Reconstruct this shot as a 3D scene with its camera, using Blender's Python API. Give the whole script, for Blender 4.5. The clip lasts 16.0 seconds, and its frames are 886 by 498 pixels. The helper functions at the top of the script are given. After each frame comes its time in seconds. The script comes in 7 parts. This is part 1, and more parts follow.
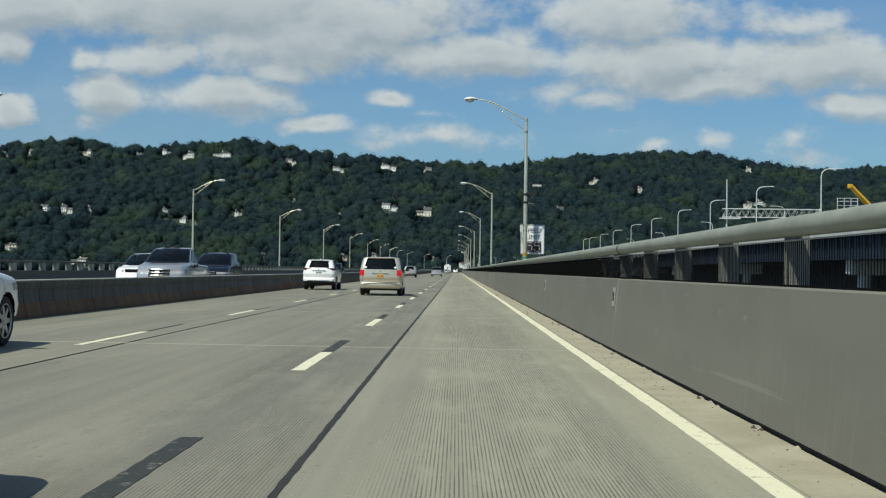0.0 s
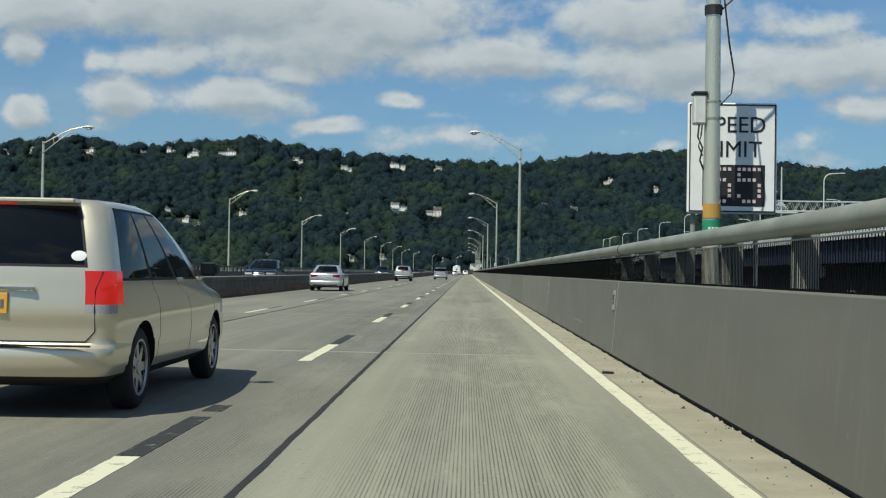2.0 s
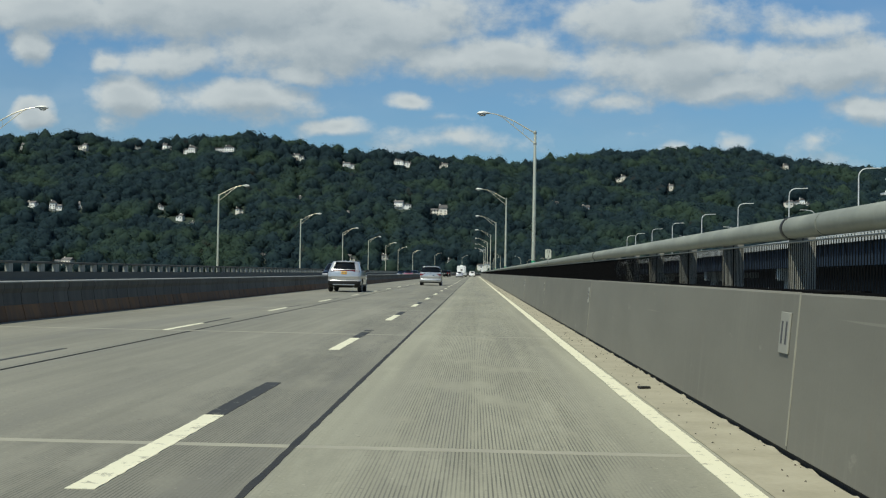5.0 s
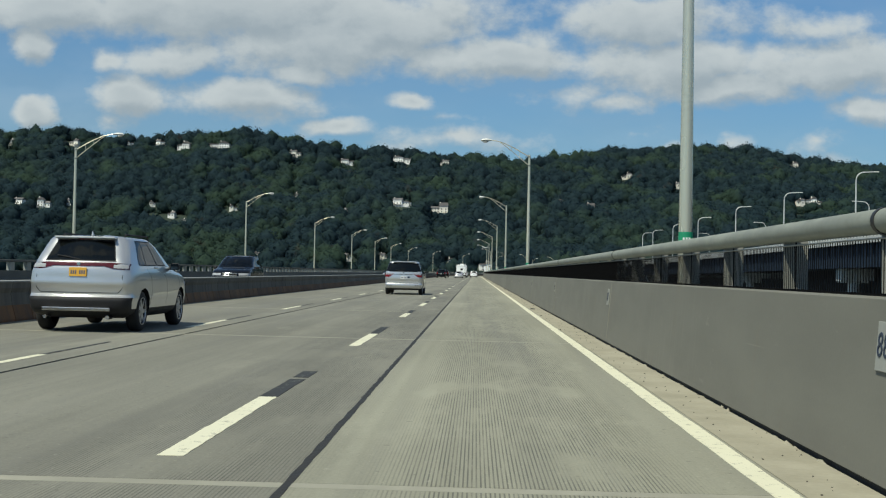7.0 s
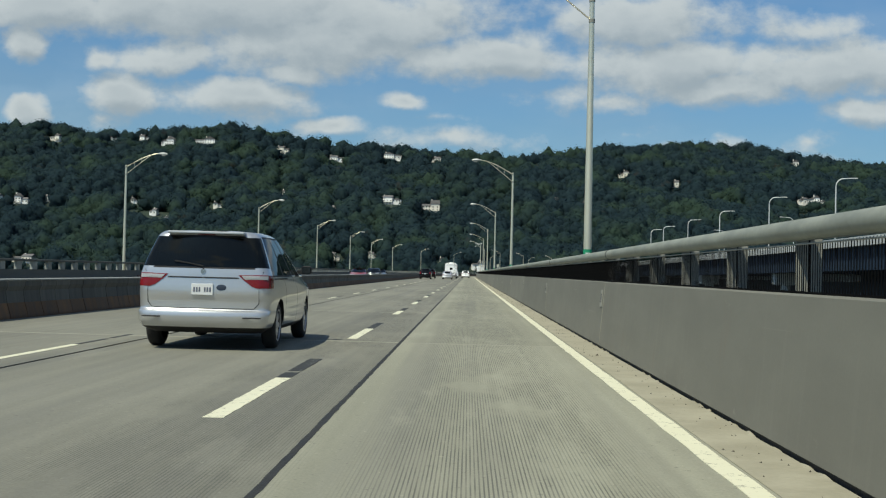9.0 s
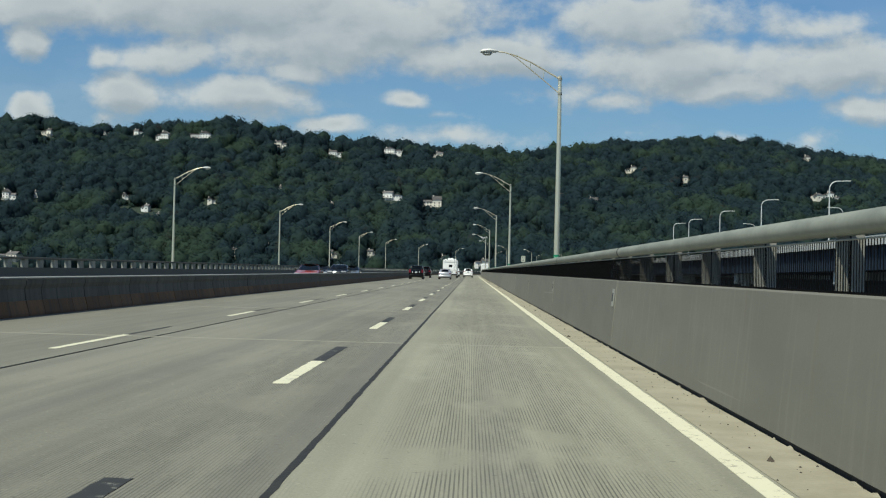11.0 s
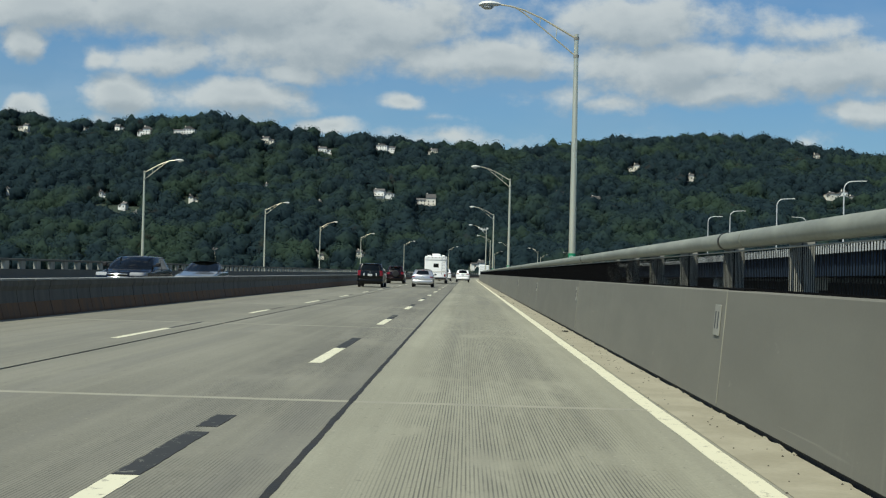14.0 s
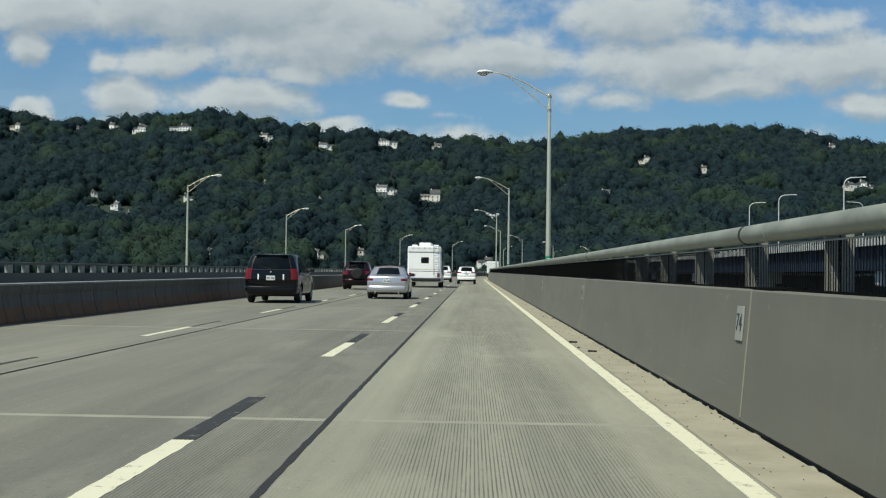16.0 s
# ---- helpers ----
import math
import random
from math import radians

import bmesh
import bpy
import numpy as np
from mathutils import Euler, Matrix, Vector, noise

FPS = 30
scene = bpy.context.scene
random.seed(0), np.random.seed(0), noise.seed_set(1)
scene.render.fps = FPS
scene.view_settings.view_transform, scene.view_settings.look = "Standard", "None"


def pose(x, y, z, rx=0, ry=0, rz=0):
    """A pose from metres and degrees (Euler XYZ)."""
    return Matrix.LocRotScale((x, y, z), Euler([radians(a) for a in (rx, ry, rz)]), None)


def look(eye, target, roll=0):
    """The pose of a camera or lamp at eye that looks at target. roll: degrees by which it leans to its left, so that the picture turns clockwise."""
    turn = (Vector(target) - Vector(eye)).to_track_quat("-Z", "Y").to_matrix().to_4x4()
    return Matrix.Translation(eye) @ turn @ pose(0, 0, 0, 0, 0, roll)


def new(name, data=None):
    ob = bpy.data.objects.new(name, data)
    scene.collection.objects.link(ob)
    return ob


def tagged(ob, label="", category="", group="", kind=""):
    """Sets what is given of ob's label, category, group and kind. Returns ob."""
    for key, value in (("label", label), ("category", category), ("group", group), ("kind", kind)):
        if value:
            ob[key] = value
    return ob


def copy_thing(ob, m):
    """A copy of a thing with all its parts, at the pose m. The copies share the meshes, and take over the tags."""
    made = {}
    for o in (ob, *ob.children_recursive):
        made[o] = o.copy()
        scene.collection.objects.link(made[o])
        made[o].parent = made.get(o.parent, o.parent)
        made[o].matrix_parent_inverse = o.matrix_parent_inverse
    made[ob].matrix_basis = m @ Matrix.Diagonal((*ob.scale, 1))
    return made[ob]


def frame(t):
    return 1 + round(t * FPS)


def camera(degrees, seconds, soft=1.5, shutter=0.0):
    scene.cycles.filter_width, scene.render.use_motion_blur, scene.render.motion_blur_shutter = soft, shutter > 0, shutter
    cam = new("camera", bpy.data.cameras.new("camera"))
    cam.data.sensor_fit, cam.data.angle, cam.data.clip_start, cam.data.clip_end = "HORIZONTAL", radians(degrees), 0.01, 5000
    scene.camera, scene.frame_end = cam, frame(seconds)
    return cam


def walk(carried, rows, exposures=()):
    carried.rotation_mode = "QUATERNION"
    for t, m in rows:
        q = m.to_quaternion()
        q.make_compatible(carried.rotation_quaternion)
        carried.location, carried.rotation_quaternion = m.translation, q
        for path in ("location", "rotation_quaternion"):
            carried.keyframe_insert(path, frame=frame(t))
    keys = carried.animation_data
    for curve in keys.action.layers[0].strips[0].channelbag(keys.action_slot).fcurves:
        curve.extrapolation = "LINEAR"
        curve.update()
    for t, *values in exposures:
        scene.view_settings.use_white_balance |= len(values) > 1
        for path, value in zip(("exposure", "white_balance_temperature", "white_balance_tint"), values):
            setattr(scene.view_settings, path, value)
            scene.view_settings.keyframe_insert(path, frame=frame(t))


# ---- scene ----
# ---------------------------------------------------------------- camera
# seconds, x, y, yaw, pitch, roll; the eye rides 1.2 m above the road
cam = camera(38.7, 16.0, soft=1.2)
EYE = 1.2
LIFT = {16.0: 0.027}              # the car's springs
PATH = [
    (0.0, 0.003, 0.000, 0.625, 0.954, 0.716),
    (0.5, 0.086, 11.721, 0.753, 1.009, 0.892),
    (1.0, 0.177, 23.417, 0.730, 0.904, 0.842),
    (1.5, 0.240, 35.112, 0.999, 1.133, 0.832),
    (2.0, 0.277, 46.645, 1.122, 1.020, 0.893),
    (2.5, 0.291, 58.209, 1.160, 1.047, 0.748),
    (3.0, 0.324, 69.902, 1.135, 1.130, 0.741),
    (3.5, 0.322, 81.593, 1.196, 1.235, 1.257),
    (4.0, 0.314, 93.483, 1.452, 1.188, 0.948),
    (6.5, 0.135, 153.016, 1.436, 0.983, 0.928),
    (7.0, 0.082, 164.713, 1.504, 1.059, 1.061),
    (7.5, 0.044, 176.507, 1.218, 1.003, 1.097),
    (8.0, 0.088, 188.175, 0.978, 1.118, 1.079),
    (8.5, 0.152, 199.707, 1.104, 1.160, 1.083),
    (9.0, 0.171, 211.423, 1.165, 1.065, 1.235),
    (11.5, 0.065, 269.345, 1.347, 0.981, 1.178),
    (12.0, 0.039, 280.900, 1.395, 1.171, 0.891),
    (12.5, 0.048, 292.732, 1.308, 1.057, 0.746),
    (13.0, 0.037, 304.310, 1.255, 1.092, 0.652),
    (13.5, 0.045, 316.011, 1.317, 1.049, 0.918),
    (14.0, 0.086, 327.791, 1.097, 1.082, 1.319),
    (14.5, 0.111, 339.441, 0.921, 1.185, 1.170),
    (15.0, 0.174, 351.119, 1.033, 1.115, 0.796),
    (15.5, 0.133, 362.876, 1.196, 1.115, 1.042),
    (16.0, 0.214, 374.794, 1.381, 0.999, 0.609),
]
walk(cam, [(t, pose(x, y, EYE + LIFT.get(t, 0.0), 90 + pitch, 0, yaw) @ pose(0, 0, 0, 0, 0, roll)) for t, x, y, yaw, pitch, roll in PATH],
     exposures=[(0.0, 0.0, 6400, 4.0), (16.0, 0.0, 6400, 4.0)])

# ---------------------------------------------------------------- light
SUN_WAY = Vector((-0.43, -0.58, 1.08)).normalized()      # towards the sun


def math_node(tree, op, a, b=None, clamp=False):
    n = tree.nodes.new("ShaderNodeMath")
    n.operation, n.use_clamp = op, clamp
    for socket, value in zip(n.inputs, (a, b)):
        if value is None:
            continue
        if isinstance(value, (int, float)):
            socket.default_value = value
        else:
            tree.links.new(value, socket)
    return n.outputs[0]


def vec_node(tree, op, a, b=None):
    n = tree.nodes.new("ShaderNodeVectorMath")
    n.operation = op
    for socket, value in zip(n.inputs, (a, b)):
        if value is None:
            continue
        if isinstance(value, tuple):
            socket.default_value = value
        else:
            tree.links.new(value, socket)
    return n.outputs["Value"] if op in ("LENGTH", "DOT_PRODUCT", "DISTANCE") else n.outputs["Vector"]


def smooth_step(tree, value, low, high, out_low=0.0, out_high=1.0):
    n = tree.nodes.new("ShaderNodeMapRange")
    n.interpolation_type = "SMOOTHSTEP"
    n.inputs["From Min"].default_value, n.inputs["From Max"].default_value = low, high
    n.inputs["To Min"].default_value, n.inputs["To Max"].default_value = out_low, out_high
    tree.links.new(value, n.inputs["Value"])
    return n.outputs["Result"]


def noise_node(tree, vector, scale, detail=4.0, rough=0.55):
    n = tree.nodes.new("ShaderNodeTexNoise")
    n.inputs["Scale"].default_value, n.inputs["Detail"].default_value = scale, detail
    n.inputs["Roughness"].default_value = rough
    if vector is not None:
        tree.links.new(vector, n.inputs["Vector"])
    return n.outputs["Fac"]


def mix_colour(tree, fac, a, b, blend="MIX"):
    n = tree.nodes.new("ShaderNodeMix")
    n.data_type, n.blend_type = "RGBA", blend
    for socket, value in ((n.inputs[0], fac), (n.inputs[6], a), (n.inputs[7], b)):
        if isinstance(value, (int, float)):
            socket.default_value = value
        elif isinstance(value, tuple):
            socket.default_value = (*value, 1.0)
        else:
            tree.links.new(value, socket)
    return n.outputs[2]


# fair-weather clouds: slope right, slope up, half width, half height, thickness
BANK_LEFT = [
    (-0.195, 0.208, 0.197, 0.023, 1.00), (-0.132, 0.181, 0.090, 0.026, 1.00), (-0.071, 0.195, 0.063, 0.022, 1.00), (-0.247, 0.169, 0.047, 0.013, 0.90),
    (-0.298, 0.167, 0.018, 0.009, 0.70), (-0.140, 0.156, 0.034, 0.008, 0.80), (-0.358, 0.177, 0.014, 0.013, 0.90), (-0.340, 0.205, 0.067, 0.016, 1.00),
    (-0.281, 0.140, 0.034, 0.016, 1.00), (-0.298, 0.119, 0.027, 0.011, 0.40), (-0.181, 0.136, 0.055, 0.015, 0.95), (-0.113, 0.116, 0.030, 0.008, 0.90),
    (-0.356, 0.121, 0.017, 0.011, 1.00), (-0.055, 0.138, 0.016, 0.007, 0.90),
]
BANK_RIGHT = [
    (0.010, 0.169, 0.072, 0.016, 0.95), (0.050, 0.184, 0.031, 0.022, 0.55), (0.154, 0.169, 0.069, 0.021, 1.00), (0.290, 0.167, 0.078, 0.021, 1.00),
    (0.192, 0.149, 0.056, 0.011, 0.95), (0.133, 0.204, 0.078, 0.020, 0.95), (0.261, 0.199, 0.040, 0.013, 0.60), (0.317, 0.133, 0.036, 0.011, 0.85),
    (0.111, 0.136, 0.022, 0.009, 0.50), (0.082, 0.146, 0.027, 0.013, 0.45),
]
WISPS = [
    (-0.014, 0.105, 0.054, 0.010, 0.50), (-0.054, 0.102, 0.027, 0.006, 0.35), (0.267, 0.110, 0.027, 0.008, 0.50), (0.206, 0.103, 0.015, 0.009, 0.50),
    (0.156, 0.099, 0.015, 0.006, 0.42), (0.277, 0.098, 0.040, 0.010, 0.33), (0.040, 0.143, 0.018, 0.006, 0.30), (0.121, 0.112, 0.022, 0.005, 0.25),
    (-0.023, 0.127, 0.027, 0.004, 0.20),
]


def cloud_group():
    """A node group: from slopes (right, up) to the depth inside the clouds."""
    tree = bpy.data.node_groups.new("cloud_depth", "ShaderNodeTree")
    tree.interface.new_socket("Vector", in_out="INPUT", socket_type="NodeSocketVector")
    tree.interface.new_socket("Depth", in_out="OUTPUT", socket_type="NodeSocketFloat")
    inside, outside = tree.nodes.new("NodeGroupInput"), tree.nodes.new("NodeGroupOutput")
    place = inside.outputs[0]
    wide = vec_node(tree, "MULTIPLY", place, (1.0, 1.35, 1.0))
    n = tree.nodes.new("ShaderNodeTexNoise")
    n.inputs["Scale"].default_value, n.inputs["Detail"].default_value, n.inputs["Roughness"].default_value = 17.0, 5.0, 0.5
    tree.links.new(wide, n.inputs["Vector"])
    push = vec_node(tree, "MULTIPLY", vec_node(tree, "SUBTRACT", n.outputs["Color"], (0.5, 0.5, 0.5)), (0.044, 0.024, 0.0))
    place = vec_node(tree, "ADD", place, push)
    depth = None
    for right, up, half_wide, half_high, thick in BANK_LEFT + BANK_RIGHT + WISPS:
        off = vec_node(tree, "SUBTRACT", place, (right, up, 0.0))
        far = vec_node(tree, "LENGTH", vec_node(tree, "MULTIPLY", off, (0.84 / half_wide, 0.84 / half_high, 0.0)))
        one = math_node(tree, "MULTIPLY", math_node(tree, "SUBTRACT", 1.0, far), thick)
        one = math_node(tree, "SUBTRACT", one, (1.0 - thick) * 0.30)
        if depth is None:
            depth = one
        else:
            m = tree.nodes.new("ShaderNodeMath")
            m.operation = "SMOOTH_MAX"
            m.inputs[2].default_value = 0.15
            tree.links.new(depth, m.inputs[0])
            tree.links.new(one, m.inputs[1])
            depth = m.outputs[0]
    lumps = noise_node(tree, wide, 24.0, 7.0, 0.60)
    depth = math_node(tree, "ADD", depth, math_node(tree, "MULTIPLY", math_node(tree, "SUBTRACT", lumps, 0.5), 1.45))
    tree.links.new(depth, outside.inputs[0])
    return tree


def make_world():
    world = bpy.data.worlds.new("world")
    scene.world, world.use_nodes = world, True
    tree = world.node_tree
    back = tree.nodes["Background"]
    sky = tree.nodes.new("ShaderNodeTexSky")
    sky.sky_type, sky.sun_disc = "NISHITA", False
    sky.sun_elevation, sky.sun_rotation = radians(56), radians(217)
    sky.altitude, sky.dust_density, sky.air_density, sky.ozone_density = 20.0, 0.7, 1.0, 2.2
    way = tree.nodes.new("ShaderNodeTexCoord").outputs["Generated"]
    split = tree.nodes.new("ShaderNodeSeparateXYZ")
    tree.links.new(way, split.inputs[0])
    x, y, z = split.outputs
    ahead = math_node(tree, "MAXIMUM", y, 0.02)
    join = tree.nodes.new("ShaderNodeCombineXYZ")
    tree.links.new(math_node(tree, "DIVIDE", x, ahead), join.inputs[0])
    tree.links.new(math_node(tree, "DIVIDE", z, ahead), join.inputs[1])
    slopes = join.outputs[0]
    group = cloud_group()

    def depth_at(vector):
        g = tree.nodes.new("ShaderNodeGroup")
        g.node_tree = group
        tree.links.new(vector, g.inputs[0])
        return g.outputs[0]

    here = depth_at(slopes)
    above = depth_at(vec_node(tree, "ADD", slopes, (-0.005, 0.013, 0.0)))
    cover = smooth_step(tree, here, -0.26, 0.44)
    # sunlit tops, and grey where the cloud is thick
    lit = smooth_step(tree, math_node(tree, "SUBTRACT", here, above), -0.55, 0.55)
    thick = smooth_step(tree, here, 0.35, 1.0, 0.0, 0.42)
    lit = math_node(tree, "MULTIPLY", lit, math_node(tree, "SUBTRACT", 1.0, thick))
    # the same kind of clouds over the rest of the sky
    near = math_node(tree, "MULTIPLY", smooth_step(tree, y, 0.80, 0.90), smooth_step(tree, z, 0.36, 0.26))
    flat = vec_node(tree, "MULTIPLY", way, (2.2, 2.2, 5.0))
    rest = noise_node(tree, flat, 1.6, 6.0, 0.55)
    other = smooth_step(tree, rest, 0.52, 0.66)
    veil = math_node(tree, "MULTIPLY", smooth_step(tree, noise_node(tree, flat, 2.6, 4.0), 0.30, 0.75), 0.20)
    cover = math_node(tree, "MAXIMUM", math_node(tree, "ADD", math_node(tree, "MULTIPLY", cover, near),
                      math_node(tree, "MULTIPLY", other, math_node(tree, "SUBTRACT", 1.0, near))), veil, clamp=True)
    cover = math_node(tree, "MULTIPLY", cover, smooth_step(tree, z, 0.0, 0.05))
    cloud = mix_colour(tree, lit, (4.4, 4.95, 5.4), (7.2, 7.5, 7.6))
    tint = mix_colour(tree, 1.0, sky.outputs[0], (0.585, 0.905, 1.16), "MULTIPLY")
    tint = mix_colour(tree, smooth_step(tree, z, 0.24, 0.05, 0.02, 0.34), tint, (3.3, 4.4, 5.5))
    tree.links.new(mix_colour(tree, math_node(tree, "MULTIPLY", cover, 0.92), tint, cloud), back.inputs[0])
    back.inputs[1].default_value = 0.082


make_world()
sun_data = bpy.data.lights.new("sun", "SUN")
sun_data.energy, sun_data.angle, sun_data.color = 4.8, radians(0.53), (1.0, 0.94, 0.80)
sun = new("sun", sun_data)
sun.matrix_world = look(SUN_WAY * 50, (0, 0, 0))

# ---------------------------------------------------------------- materials
def material(name):
    m = bpy.data.materials.new(name)
    m.use_nodes = True
    return m, m.node_tree, m.node_tree.nodes["Principled BSDF"]


def spot(tree):
    return tree.nodes.new("ShaderNodeNewGeometry").outputs["Position"]


def bump_into(tree, bsdf, height, strength, distance):
    b = tree.nodes.new("ShaderNodeBump")
    b.inputs["Strength"].default_value, b.inputs["Distance"].default_value = strength, distance
    tree.links.new(height, b.inputs["Height"])
    tree.links.new(b.outputs[0], bsdf.inputs["Normal"])


def surface(name, light, dark, rough=0.8, metal=0.0, coarse=0.6, fine=30.0, relief=0.15, depth=0.004, stretch=(1, 1, 1), vary=0.0):
    """A weathered surface: two colours mixed by coarse stains and fine grain, with grain relief."""
    m, tree, bsdf = material(name)
    place = vec_node(tree, "MULTIPLY", spot(tree), tuple(float(s) for s in stretch))
    stain = smooth_step(tree, noise_node(tree, place, coarse, 5.0, 0.6), 0.32, 0.68)
    grain = noise_node(tree, place, fine, 3.0, 0.6)
    fac = math_node(tree, "ADD", math_node(tree, "MULTIPLY", stain, 0.6), math_node(tree, "MULTIPLY", grain, 0.45), clamp=True)
    colour = mix_colour(tree, fac, dark, light)
    if vary:
        info = tree.nodes.new("ShaderNodeObjectInfo").outputs["Random"]
        shade = smooth_step(tree, info, 0.0, 1.0, 1.0 - vary, 1.0 + vary)
        colour = mix_colour(tree, 1.0, colour, shade, "MULTIPLY")
    tree.links.new(colour, bsdf.inputs["Base Color"])
    bsdf.inputs["Metallic"].default_value = metal
    tree.links.new(smooth_step(tree, stain, 0.0, 1.0, rough - 0.06, min(1.0, rough + 0.06)), bsdf.inputs["Roughness"])
    bump_into(tree, bsdf, grain, relief, depth)
    return m


def road_concrete(name, low, high):
    """Old bridge-deck concrete: worn saw grooves along the road, oil-dark wheel tracks, patches and grit."""
    m, tree, bsdf = material(name)
    at = spot(tree)
    split = tree.nodes.new("ShaderNodeSeparateXYZ")
    tree.links.new(at, split.inputs[0])
    along = vec_node(tree, "MULTIPLY", at, (1.0, 0.16, 1.0))
    broad = noise_node(tree, along, 0.55, 5.0, 0.6)
    patch = noise_node(tree, vec_node(tree, "MULTIPLY", at, (1.0, 0.35, 1.0)), 1.1, 4.0, 0.55)
    grit = noise_node(tree, at, 45.0, 3.0, 0.65)
    streak = noise_node(tree, vec_node(tree, "MULTIPLY", at, (6.0, 0.05, 1.0)), 1.0, 3.0, 0.5)
    info = tree.nodes.new("ShaderNodeObjectInfo").outputs["Random"]
    tone = math_node(tree, "ADD", math_node(tree, "MULTIPLY", smooth_step(tree, broad, 0.3, 0.7), 0.45),
                     math_node(tree, "ADD", math_node(tree, "MULTIPLY", smooth_step(tree, streak, 0.3, 0.7), 0.25), math_node(tree, "MULTIPLY", smooth_step(tree, grit, 0.3, 0.7), 0.34)))
    colour = mix_colour(tree, tone, low, high)
    colour = mix_colour(tree, 1.0, colour, smooth_step(tree, info, 0.0, 1.0, 0.93, 1.05), "MULTIPLY")
    # saw grooves, one inch apart, worn away in patches and in the wheel tracks
    wave = math_node(tree, "SINE", math_node(tree, "MULTIPLY", split.outputs[0], 2 * math.pi / 0.0254))
    groove = smooth_step(tree, wave, 0.15, 0.75)
    lane = math_node(tree, "ABSOLUTE", math_node(tree, "SUBTRACT", split.outputs[0], 0.45))
    keep = math_node(tree, "MULTIPLY", smooth_step(tree, lane, 1.15, 0.55), smooth_step(tree, patch, 0.33, 0.47))
    beside = math_node(tree, "ABSOLUTE", math_node(tree, "ADD", split.outputs[0], 1.75))
    keep = math_node(tree, "ADD", keep, math_node(tree, "MULTIPLY", smooth_step(tree, beside, 1.05, 0.45), smooth_step(tree, patch, 0.38, 0.52)), clamp=True)
    ragged = noise_node(tree, vec_node(tree, "MULTIPLY", at, (16.0, 1.1, 1.0)), 1.0, 3.0, 0.6)
    keep = math_node(tree, "MULTIPLY", keep, smooth_step(tree, ragged, 0.28, 0.60, 0.35, 1.0))
    cut = math_node(tree, "MULTIPLY", groove, keep)
    colour = mix_colour(tree, math_node(tree, "MULTIPLY", cut, 0.72), colour, (0.05, 0.051, 0.044))
    # tyre-polished and oil-darkened bands, and pale scuffs
    oil = math_node(tree, "MULTIPLY", smooth_step(tree, noise_node(tree, vec_node(tree, "MULTIPLY", at, (1.3, 0.03, 1.0)), 1.0, 3.0), 0.46, 0.72), 0.42)
    colour = mix_colour(tree, oil, colour, (0.12, 0.118, 0.104))
    mend = smooth_step(tree, noise_node(tree, vec_node(tree, "MULTIPLY", at, (1.0, 0.22, 1.0)), 0.9, 6.0, 0.68), 0.54, 0.66)
    colour = mix_colour(tree, math_node(tree, "MULTIPLY", mend, 0.30), colour, tuple(c * 1.12 for c in high))
    speck = smooth_step(tree, noise_node(tree, at, 13.0, 3.0, 0.6), 0.64, 0.72)
    colour = mix_colour(tree, math_node(tree, "MULTIPLY", speck, 0.55), colour, (0.085, 0.078, 0.064))
    chip = smooth_step(tree, noise_node(tree, vec_node(tree, "MULTIPLY", at, (1.0, 0.5, 1.0)), 22.0, 3.0, 0.6), 0.64, 0.72)
    colour = mix_colour(tree, math_node(tree, "MULTIPLY", chip, 0.4), colour, tuple(c * 1.25 for c in high))
    tree.links.new(colour, bsdf.inputs["Base Color"])
    bsdf.inputs["Roughness"].default_value = 0.88
    height = math_node(tree, "SUBTRACT", math_node(tree, "MULTIPLY", grit, 0.4), cut)
    bump_into(tree, bsdf, height, 0.5, 0.003)
    return m


